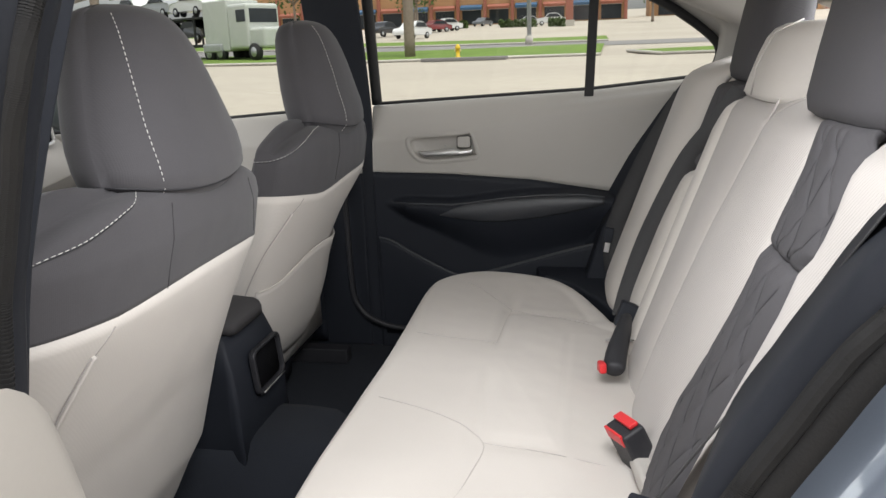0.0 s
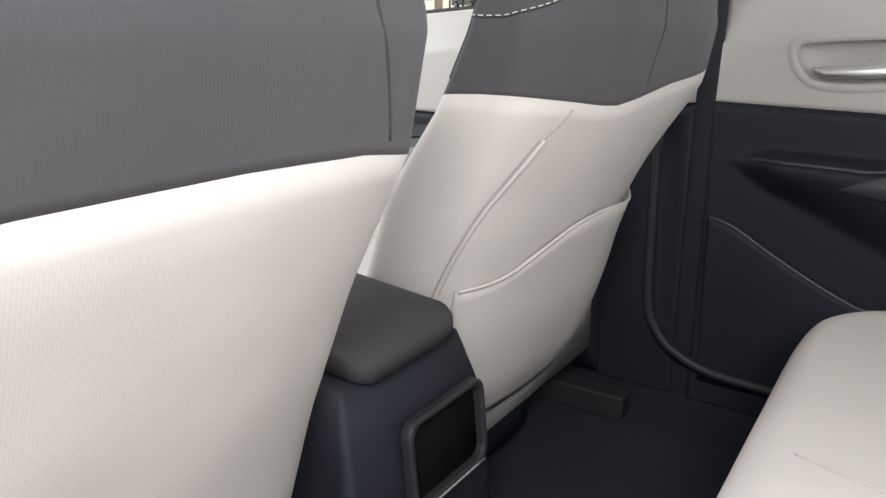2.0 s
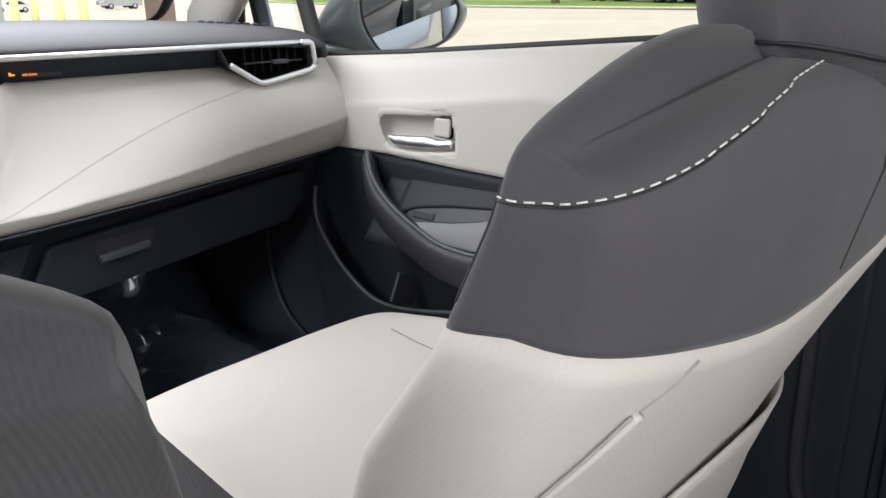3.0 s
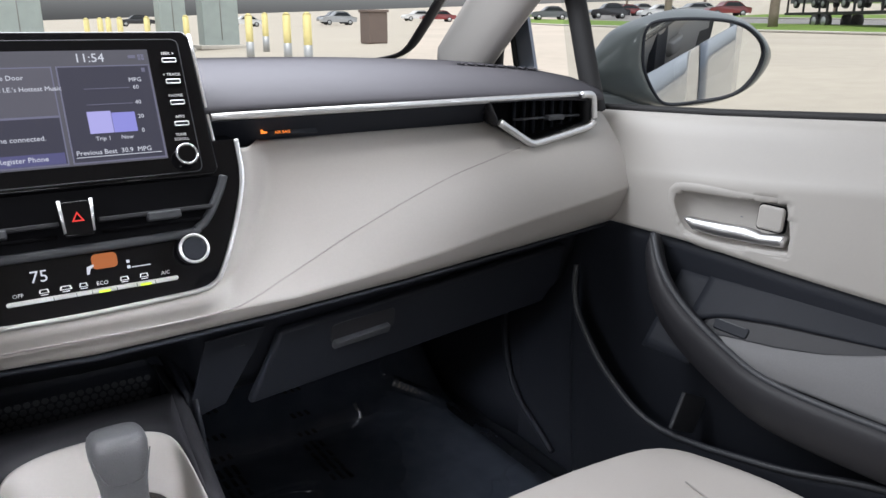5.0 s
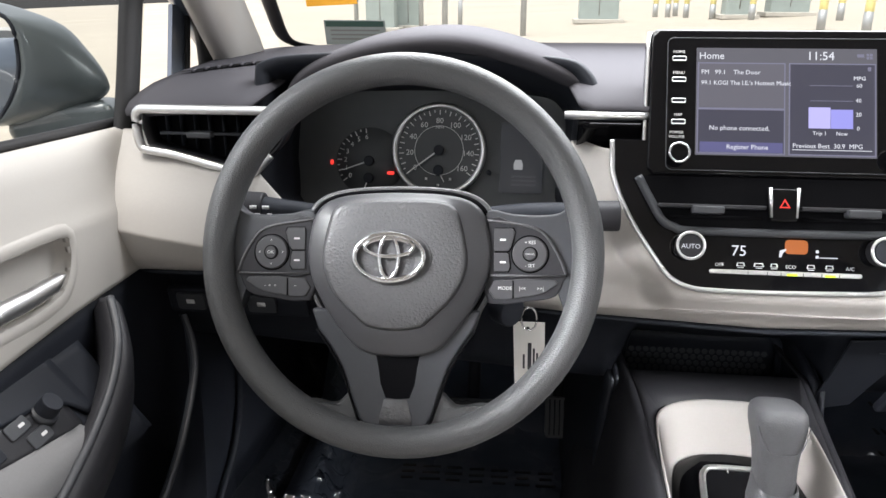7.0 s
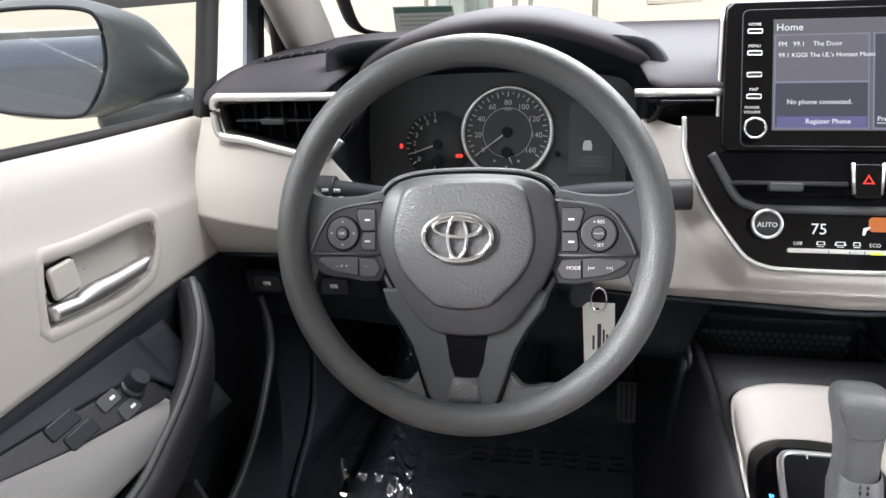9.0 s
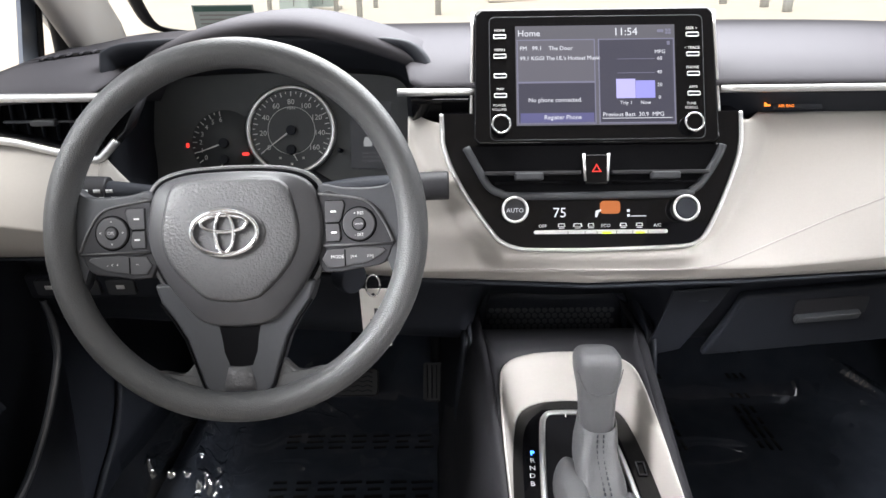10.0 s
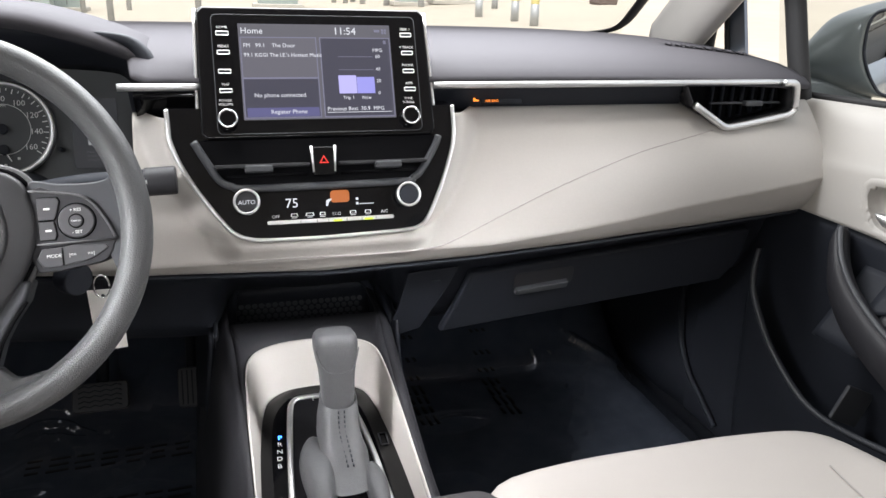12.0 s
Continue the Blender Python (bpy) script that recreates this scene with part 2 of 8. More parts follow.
def tube(pts, r, sides=8, closed=False, bm=None, flat=1.0, up=(0, 0, 1)):
    """A rod along a line; flat squeezes it along up."""
    pts = [Vector(p) for p in pts]
    rings = []
    n = len(pts)
    for i, p in enumerate(pts):
        a = pts[(i - 1) % n] if closed else pts[max(i - 1, 0)]
        b = pts[(i + 1) % n] if closed else pts[min(i + 1, n - 1)]
        d = (b - a).normalized()
        u = Vector(up)
        s = d.cross(u)
        if s.length < 1e-3:
            s = d.cross(Vector((1, 0, 0)))
        s.normalize()
        v = s.cross(d).normalized()
        rr = r[i] if isinstance(r, (list, tuple)) else r
        rings.append([p + rr * (math.cos(t) * s + flat * math.sin(t) * v) for t in (2 * math.pi * k / sides for k in range(sides))])
    if closed:
        rings.append(rings[0])
        bm = bm or bmesh.new()
        loft(rings, True, False, bm)
        bmesh.ops.remove_doubles(bm, verts=bm.verts, dist=1e-6)
        return bm
    return loft(rings, True, True, bm)


def box(c, size, rot=(0, 0, 0), bm=None):
    bm = bm or bmesh.new()
    m = pose(*c, *rot) @ Matrix.Diagonal((*size, 1))
    bmesh.ops.create_cube(bm, size=1, matrix=m)
    return bm


def prism(poly, m, depth, bm=None):
    """A flat outline (u, v) pushed along w by depth, set by the matrix m."""
    bm = bm or bmesh.new()
    a = [bm.verts.new(m @ Vector((u, v, 0))) for u, v in poly]
    b = [bm.verts.new(m @ Vector((u, v, depth))) for u, v in poly]
    n = len(poly)
    for i in range(n):
        j = (i + 1) % n
        bm.faces.new((a[i], a[j], b[j], b[i]))
    bm.faces.new(list(reversed(a)))
    bm.faces.new(b)
    return bm


def frame_ring(outer, inner, m, depth, bm=None):
    """A flat frame between two outlines of equal count."""
    bm = bm or bmesh.new()
    n = len(outer)
    vs = [[bm.verts.new(m @ Vector((u, v, w))) for u, v in o] for o, w in ((outer, 0), (outer, depth), (inner, depth), (inner, 0))]
    for k in range(4):
        a, b = vs[k], vs[(k + 1) % 4]
        for i in range(n):
            j = (i + 1) % n
            bm.faces.new((a[i], a[j], b[j], b[i]))
    return bm


def rrect(w, h, r, n=5, cx=0.0, cy=0.0):
    """A rounded rectangle, as a list of (u, v)."""
    out = []
    for sx, sy, a0 in ((1, 1, 0), (-1, 1, 90), (-1, -1, 180), (1, -1, 270)):
        for k in range(n):
            a = radians(a0 + 90 * k / (n - 1))
            out.append((cx + sx * (w / 2 - r) + r * math.cos(a), cy + sy * (h / 2 - r) + r * math.sin(a)))
    return out


def disc(c, axis, r, depth, sides=32, bm=None, r2=None):
    """A round plate or knob, from c along axis."""
    axis = Vector(axis).normalized()
    q = axis.to_track_quat("Z", "Y").to_matrix().to_4x4()
    m = Matrix.Translation(c) @ q
    r2 = r if r2 is None else r2
    ring = lambda rr, w: [m @ Vector((rr * math.cos(2 * math.pi * k / sides), rr * math.sin(2 * math.pi * k / sides), w)) for k in range(sides)]
    return loft([ring(r, 0), ring(r2, depth)], True, True, bm)


def surface(f, us, vs, bm=None):
    """A sheet through the points f(u, v)."""
    return loft([[Vector(f(u, v)) for u in us] for v in vs], False, False, bm)


def span(a, b, n):
    return [a + (b - a) * k / n for k in range(n + 1)]


def pillow(outline, z_top, edge, drop, bulge=None, rings=14):
    """A cushion over an outline: rounded border, sides going down by drop."""
    n = len(outline)
    cx, cy = sum(p[0] for p in outline) / n, sum(p[1] for p in outline) / n
    out = []
    size = max(math.hypot(p[0] - cx, p[1] - cy) for p in outline)
    for k in range(rings + 1):
        s = 1 - (k / rings) ** 1.0 * 0.985
        ring = []
        for x, y in outline:
            dist = (1 - s) * math.hypot(x - cx, y - cy)
            e = min(dist / edge, 1.0)
            px, py = cx + (x - cx) * s, cy + (y - cy) * s
            z = z_top - edge * 0.8 * (1 - math.sqrt(max(0.0, 1 - (1 - e) ** 2)))
            if bulge:
                z += bulge(px, py) * e
            ring.append(Vector((px, py, z)))
        out.append(ring)
    foot = [Vector((p.x, p.y, p.z - drop)) for p in out[0]]
    return loft([foot, *out])


def stitches(pts, bm=None, r=0.0005, on=0.0045, gap=0.003):
    """Short threads along a line."""
    bm = bm or bmesh.new()
    pts = [Vector(p) for p in pts]
    acc = [0.0]
    for a, b in zip(pts, pts[1:]):
        acc.append(acc[-1] + (b - a).length)
    at = lambda d: Vector([float(np.interp(d, acc, [p[i] for p in pts])) for i in range(3)])
    d = 0.0
    while d + on < acc[-1]:
        tube([at(d), at(d + on / 2), at(d + on)], r, 5, bm=bm)
        d += on + gap
    return bm


def words(name, text, m, size, mat, parent, align="CENTER"):
    """Raised lettering in the built-in font, turned into a mesh."""
    cu = bpy.data.curves.new(name, "FONT")
    cu.body, cu.size, cu.align_x, cu.align_y, cu.extrude = text, size, align, "CENTER", 0.0001
    cu.resolution_u = 2
    tmp = new(name + "_shape", cu)
    bpy.context.view_layer.update()
    me = bpy.data.meshes.new_from_object(tmp.evaluated_get(bpy.context.evaluated_depsgraph_get()))
    bpy.data.objects.remove(tmp)
    me.transform(m)
    me.materials.clear()
    me.materials.append(mat)
    ob = new(name, me)
    if parent is not None:
        ob.parent = parent
        ob.matrix_parent_inverse = parent.matrix_world.inverted()
    return ob


def plane_at(p, right, up):
    """A matrix whose x is right, y is up and z comes out of the face."""
    r, u = Vector(right).normalized(), Vector(up).normalized()
    o = r.cross(u).normalized()
    u = o.cross(r)
    return Matrix(((r.x, u.x, o.x, p[0]), (r.y, u.y, o.y, p[1]), (r.z, u.z, o.z, p[2]), (0, 0, 0, 1)))

# ---- the car's shell ----
SILL = [(-1.75, 1.045), (-1.6, 1.032), (-1.3, 1.004), (-0.75, 0.979), (-0.37, 0.953), (0.0, 0.9275), (0.2, 0.917), (0.36, 0.910)]
LOW = [(-1.6, 0.72), (-1.352, 0.764), (-1.16, 0.793), (-0.96, 0.808), (-0.75, 0.814), (-0.5, 0.785), (-0.3, 0.768), (-0.14, 0.77), (0.0, 0.774), (0.13, 0.772), (0.3, 0.772)]
CREASE = [(-1.6, 1.012), (-1.243, 0.972), (-0.96, 0.922), (-0.75, 0.901), (-0.27, 0.893), (-0.1, 0.872), (0.11, 0.854), (0.3, 0.84)]


def step(a, b, v):
    t = min(max((v - a) / (b - a), 0.0), 1.0)
    return t * t * (3 - 2 * t)


whole("car_floor", surface(lambda x, y: (x, y, 0.325 + 0.13 * (1 - step(0.06, 0.17, abs(x))) * step(-1.0, -0.8, y)), span(-0.74, 0.74, 60), span(-1.5, 0.75, 40)), M_CARPET,
              "black carpeted car floor with a centre tunnel", "floor", kind="structure", solid=0.01)
whole("bulkhead", surface(lambda x, s: (x, 0.62 + 0.14 * s, 0.33 + 0.55 * s), span(-0.74, 0.74, 4), span(0, 1, 4)), M_CARPET, "black carpeted bulkhead under the dashboard", "bulkhead", kind="structure", solid=0.01)
whole("headliner", surface(lambda x, y: (x, y, 1.40 - 0.10 * (x / 0.62) ** 4 - 0.10 * max(0.0, (y + 0.1) / 0.2) ** 2 * 0.5 - 0.10 * max(0.0, (-1.35 - y) / 0.45) ** 2), span(-0.64, 0.64, 24), span(-1.85, 0.02, 24)), M_ROOF,
      "light beige fabric headliner under the roof", "ceiling", kind="structure", solid=0.02)
whole("roof_panel", surface(lambda x, y: (x, y, 1.44 - 0.10 * (x / 0.66) ** 4 - 0.10 * max(0.0, (y + 0.1) / 0.2) ** 2 * 0.5 - 0.10 * max(0.0, (-1.35 - y) / 0.45) ** 2), span(-0.68, 0.68, 24), span(-1.9, 0.06, 24)), M_PAINT,
      "blue-grey painted steel roof", "roof", kind="structure", solid=0.006)
whole("parcel_shelf", box((0, -1.80, 0.985), (1.2, 0.42, 0.03)), M_CARPET, "dark parcel shelf behind the rear seat", "shelf", kind="structure", bevel=0.006)
whole("cabin_rear_wall", box((0, -1.66, 0.62), (1.36, 0.03, 0.72)), M_CARPET, "dark panel behind the rear seat", "wall", kind="structure")
for sg, side in ((1, "passenger"), (-1, "driver")):
    # pillars and rails round the openings
    def rail(name, pts, r, mat, label, flat=0.6, up=(1, 0, 0)):
        return whole(name, tube(smooth_line([(sg * x, y, z) for x, y, z in pts], 8), r, 12, flat=flat, up=up), mat, label, "pillar trim", kind="structure")
    rail("a_pillar", [(0.70, 0.56, 0.955), (0.685, 0.42, 1.06), (0.65, 0.20, 1.21), (0.60, 0.0, 1.325), (0.57, -0.1, 1.36)], [0.062] * 33, M_TRIM, "light beige windscreen pillar trim", 0.45)
    rail("roof_rail", [(0.60, 0.02, 1.325), (0.60, -0.4, 1.36), (0.60, -0.9, 1.36), (0.60, -1.35, 1.30), (0.60, -1.7, 1.15)], 0.045, M_TRIM, "light beige roof rail trim", 0.7)
    rail("outer_roof_rail", [(0.745, 0.58, 0.96), (0.715, 0.25, 1.20), (0.66, 0.0, 1.345), (0.645, -0.4, 1.395), (0.645, -0.9, 1.395), (0.65, -1.35, 1.33), (0.68, -1.75, 1.14)], 0.03, M_PAINT, "blue-grey painted roof rail", 0.8)
    rail("sail_post", [(0.725, 0.213, 0.905), (0.724, 0.240, 0.98), (0.722, 0.269, 1.07), (0.71, 0.297, 1.16)], 0.019, M_RUBBER, "black window divider beside the mirror", 0.6)
    rail("pillar_seal", [(0.722, 0.462, 0.925), (0.722, 0.462, 0.985), (0.720, 0.452, 1.018), (0.714, 0.42, 1.048), (0.706, 0.364, 1.086), (0.70, 0.30, 1.130), (0.69, 0.2, 1.19)], 0.015, M_RUBBER, "black rubber seal along the windscreen pillar", 0.8)
    # upright blue-grey strip outside the glass, edged in black
    strip_bm = bmesh.new()
    strip_bm.faces.new([strip_bm.verts.new((sg * 0.738, y, z)) for y, z in ((0.362, 0.93), (0.410, 0.93), (0.440, 1.045), (0.398, 1.050))])
    whole("pillar_strip", strip_bm, M_PAINT, "blue-grey upright strip beside the windscreen pillar", "bodywork", kind="structure", smooth=False, solid=0.006)
    rail("pillar_strip_seal", [(0.733, 0.408, 0.93), (0.733, 0.424, 0.985), (0.733, 0.439, 1.045)], 0.006, M_RUBBER, "black seal beside the blue-grey strip")
    rail("c_pillar", [(0.70, -1.66, 1.00), (0.69, -1.68, 1.10), (0.66, -1.66, 1.2), (0.62, -1.55, 1.30)], 0.09, M_TRIM, "light beige rear pillar trim", 0.35)
    whole("quarter_panel", surface(lambda y, z: (sg * (0.72 + 0.05 * step(0.3, 0.6, z)), y, z), span(-2.0, -1.63, 4), span(0.25, 1.03, 4)), M_PAINT, "blue-grey painted rear quarter", "bodywork", kind="structure", solid=0.01)
    whole("door_sill", box((sg * 0.74, -0.6, 0.32), (0.10, 2.1, 0.10)), M_BLACK, "black door sill step", "sill", kind="structure", bevel=0.01)
    # wing and flat panel added to shut out skylight leaking past the dashboard
    whole("front_wing", surface(lambda y, z: (sg * (0.775 + 0.02 * math.sin((z - 0.25) * 4)), y, z), span(0.40, 1.0, 6), span(0.25, 0.915, 8)), M_PAINT, "blue-grey painted front wing", "bodywork", kind="structure", solid=0.006)
    whole("light_leak_blocker", box((sg * 0.735, 0.70, 0.905), (0.085, 0.50, 0.010)), M_BLACK, "added black panel that blocks light beside the dashboard", "trim", kind="structure")
    whole("kick_panel_edge", tube(smooth_line([(sg * 0.676, 0.350, 0.62), (sg * 0.674, 0.356, 0.544), (sg * 0.674, 0.341, 0.461), (sg * 0.676, 0.309, 0.408), (sg * 0.677, 0.267, 0.380), (sg * 0.677, 0.221, 0.350)], 6), 0.006, 8), M_BLACK, "black moulded edge of the kick panel", "trim", kind="structure")
    whole("kick_panel", surface(lambda y, z: (sg * (0.70 - 0.03 * step(0.2, 0.5, y)), y, z), span(0.12, 0.7, 8), span(0.32, 0.76, 6)), M_BLACK, "black kick panel in the footwell", "trim", kind="structure", solid=0.01)

# black centre pillars between the side windows
for sg in (1, -1):
    bp = lambda y, z: (sg * (0.715 - 0.10 * max(0.0, (z - 0.95) / 0.4) ** 1.3 - 0.018 * math.cos((y + 0.70 if sg < 0 else y + 0.68) / 0.09)), y + (-0.21 * max(0.0, z - 0.75) if sg < 0 else 0), z)
    y0, y1 = (-0.828, -0.60) if sg < 0 else (-0.75, -0.61)
    whole("b_pillar", surface(bp, span(y0, y1, 10), span(0.33, 1.36, 24)), M_BLACK, "black centre pillar trim between the doors", "pillar trim", kind="structure", solid=0.02, bevel=0.004)

whole("pillar_base_seal", tube(smooth_line([(0.672, -0.672, 0.80), (0.668, -0.675, 0.62), (0.666, -0.680, 0.49), (0.664, -0.70, 0.44), (0.662, -0.735, 0.412), (0.662, -0.80, 0.392), (0.664, -0.95, 0.384)], 8), 0.008, 8), M_POD, "black curved seal at the pillar foot", "door seal", kind="structure")
windscreen = whole("windscreen", surface(lambda x, s: (x * (0.70 - 0.10 * s), 0.86 - 0.78 * s - 0.10 * (x * x), 0.955 + 0.41 * s), span(-1, 1, 12), span(0, 1, 8)), M_GLASS, "clear laminated windscreen", "windscreen", kind="structure")
windscreen.visible_shadow = False
band = bmesh.new()
for sg in (1, -1):
    tube(smooth_line([(sg * 0.655, 0.80, 0.965), (sg * 0.675, 0.70, 0.985), (sg * 0.665, 0.60, 1.04), (sg * 0.63, 0.40, 1.16), (sg * 0.57, 0.1, 1.32)], 8), 0.012, 6, bm=band, flat=0.3, up=(0, 0.5, 1))
part("windscreen_border", band, M_RUBBER, windscreen, "black printed border of the glass")
rear_glass = whole("rear_window", surface(lambda x, s: (x * (0.62 - 0.08 * s), -2.0 + 0.35 * s, 1.0 + 0.27 * s), span(-1, 1, 6), span(0, 1, 4)), M_GLASS, "clear sloping rear window", "window", kind="structure")
rear_glass.visible_shadow = False


# ---- doors ----
def relief_front(y, z):
    """How far the lower trim of a front door stands into the cabin."""
    top = lerp([(-0.72, 0.71), (-0.35, 0.705), (-0.165, 0.675), (-0.074, 0.655), (0.05, 0.66)], y)
    bot = lerp([(-0.72, 0.60), (-0.35, 0.62), (-0.19, 0.63), (-0.05, 0.66), (0.05, 0.70)], y)
    return 0.055 * step(top + 0.012, top - 0.04, z) * step(bot - 0.03, bot + 0.01, z) * step(0.04, -0.1, y) * step(-0.62, -0.56, y) - 0.004


REAR_TOP = [(-1.45, 0.74), (-1.34, 0.761), (-1.285, 0.768), (-1.19, 0.766), (-1.10, 0.759), (-1.01, 0.747), (-0.963, 0.741), (-0.90, 0.743), (-0.838, 0.744), (-0.78, 0.736)]
REAR_FOOT = [(-1.45, 0.67), (-1.245, 0.622), (-1.169, 0.600), (-1.09, 0.585), (-1.03, 0.598), (-0.968, 0.629), (-0.904, 0.661), (-0.839, 0.687), (-0.787, 0.721)]
def relief_rear(y, z):
    """The swelling armrest of a rear door: a crisp upper edge, tapering away below."""
    top, bot = lerp(REAR_TOP, y), lerp(REAR_FOOT, y)
    fall = min(max((z - bot) / (top - bot), 0.0), 1.0)
    return 0.052 * step(top + 0.006, top - 0.010, z) * step(0.0, 0.85, fall) ** 0.7 * step(-0.772, -0.86, y)


def door_pocket(d, sg, rim, foot, deep):
    """A bin on the lower trim: its rim line, and how far it stands out."""
    line = smooth_line([(sg * x, y, z) for x, y, z in rim], 8)
    rows = [[p + Vector((sg * deep, 0, -0.002)) for p in line], [p + Vector((sg * 0.006, 0, 0.001)) for p in line], [p + Vector((sg * 0.001, 0, -0.002)) for p in line]]
    for t in span(0.05, 1, 8):
        rows.append([Vector((p.x + sg * 0.022 * t * t, p.y, p.z + (foot - p.z) * t)) for p in line])
    return part("door_pocket", loft(rows[1:], False, False), M_BLACK, d, "black moulded door pocket", solid=0.004)


RECESS = [(0.025, 0.825), (0.014, 0.836), (-0.086, 0.842), (-0.122, 0.846), (-0.131, 0.843), (-0.1435, 0.800), (-0.138, 0.793), (-0.052, 0.784), (-0.008, 0.786), (0.006, 0.793), (0.018, 0.806)]
def grown(poly, d):
    """A closed outline pushed outwards by d."""
    out = []
    for k, (a, b) in enumerate(poly):
        (p, q), (r, t) = poly[k - 1], poly[(k + 1) % len(poly)]
        n = Vector((t - q, p - r)).normalized()
        out.append((a + n.x * d, b + n.y * d))
    return out
def inside(poly, a, b):
    hit = False
    for (p, q), (r, t) in zip(poly, poly[1:] + poly[:1]):
        if (q > b) != (t > b) and a < p + (b - q) / (t - q) * (r - p):
            hit = not hit
    return hit


def pull_handle(door, sg, dy, dz):
    """Recessed inner door handle: soft surround, dish, silver lever and lock tab."""
    def at(y, z, out):
        return Vector((sg * (0.6845 + 0.10 * (z - 0.79) - out), y + dy, z + dz))
    line = [(p.x, p.y) for p in smooth_line([(y, z, 0) for y, z in RECESS], 4, True)]
    cy, cz = -0.062, 0.815
    rings = [[at(y, z, o) for y, z in grown(line, d)] for d, o in ((0.0125, -0.0008), (0.010, 0.0009), (0.006, 0.0017), (0.002, 0.0013), (0.0, 0.0))]
    surround = part("handle_surround", loft(rings, True, False), M_TRIM, door, "light beige handle surround")
    deep = [[at(cy + (y - cy) * k, cz + (z - cz) * k2, o) for y, z in line] for k, k2, o in ((1, 1, 0.0005), (0.99, 0.97, -0.005), (0.96, 0.92, -0.014), (0.90, 0.80, -0.019), (0.6, 0.5, -0.021), (0.02, 0.02, -0.021))]
    part("handle_dish", loft(deep, True, False), M_TRIM, surround, "recessed beige dish")
    rows = []
    for y, hi, lo in ((0.003, 0.8045, 0.8015), (-0.002, 0.8052, 0.796), (-0.012, 0.806, 0.7895), (-0.05, 0.8082, 0.7908), (-0.085, 0.811, 0.793), (-0.100, 0.8095, 0.794), (-0.106, 0.8075, 0.7943), (-0.132, 0.8115, 0.7962), (-0.136, 0.810, 0.798)):
        c, h = (hi + lo) / 2, (hi - lo) / 2
        bow = 0.004 + 0.004 * math.sin(math.pi * min(1.0, max(0.0, -y / 0.13)))
        rows.append([at(y, c + h * math.copysign(abs(math.sin(a)) ** 0.8, math.sin(a)), bow - 0.007 + 0.007 * math.cos(a)) for a in (2 * math.pi * j / 16 for j in range(16))])
    part("handle_lever", loft(rows), M_CHROME, surround, "satin silver door lever")
    m = plane_at(at(-0.1145, 0.8265, -0.004), (0, -sg, 0), (sg * 0.10, 0, 1))
    part("tab_gap", prism(rrect(0.036, 0.031, 0.005), m, 0.004), M_VOID, surround, "dark gap round the lock tab", smooth=False)
    part("lock_tab", prism(rrect(0.033, 0.028, 0.005), m, 0.0075), M_TRIM, surround, "light beige lock tab", bevel=0.0025)
    return surround


def door(name, sg, y0, y1, relief, label, group, hole):
    """A closed door seen from inside; y0 is its rear end, y1 its front end."""
    d = thing(name, (sg * 0.72, (y0 + y1) / 2, 0.30), label, "car door", group)
    ys = span(y0, y1, 150)
    def upper(y, s):
        zs, zc, zl = lerp(SILL, y), lerp(CREASE, y), lerp(LOW, y)
        rows = [(0.0, 0.738, zs - 0.004), (0.06, 0.728, zs), (0.14, 0.718, zs - 0.004), (0.24, 0.711, zs - 0.016), (0.5, 0.697, zc), (0.56, 0.692, zc - 0.012), (1.0, 0.683, zl)]
        x, z = lerp(rows, s)
        return (sg * x, y, z)
    skin = surface(upper, ys, [0, 0.03, 0.06, 0.1, 0.14, 0.19, 0.24, 0.3, 0.38, 0.45, 0.5, 0.53, *span(0.56, 1.0, 16)])
    gap = [(y + hole[0], z + hole[1]) for y, z in grown(RECESS, 0.003)]
    gone = [f for f in skin.faces if inside(gap, f.calc_center_median().y, f.calc_center_median().z)]
    bmesh.ops.delete(skin, geom=gone, context="FACES")
    part("upper_trim", skin, M_TRIM, d, "light beige upper door trim", solid=0.004)
    def lower(y, s):
        zl = lerp(LOW, y)
        z = zl - 0.001 - (zl - 0.33) * s
        x = 0.688 - 0.006 * step(0, 0.02, s) - relief(y, z)
        return (sg * x, y, z)
    part("lower_trim", surface(lower, ys, span(0, 1, 90)), M_BLACK, d, "black moulded lower door trim", solid=0.004)
    part("outer_skin", surface(lambda y, z: (sg * (0.79 + 0.03 * math.sin((z - 0.25) * 4)), y, z), span(y0, y1, 6), span(0.25, 0.905, 8)), M_PAINT, d, "blue-grey painted door skin", solid=0.004)
    part("sill_seal", tube([(sg * 0.742, y, lerp(SILL, y) + 0.004) for y in span(y0, y1, 20)], 0.006, 6), M_RUBBER, d, "black rubber glass seal")
    return d


def window_pane(d, sg, outline):
    p = bmesh.new()
    vs = [p.verts.new((sg * (0.752 - 0.32 * max(0.0, z - 0.95) * 0.75), y, z)) for y, z in outline]
    p.faces.new(vs)
    ob = part("window_pane", p, M_SIDEGLASS, d, "clear side glass", smooth=False)
    ob.visible_shadow = False
    return ob


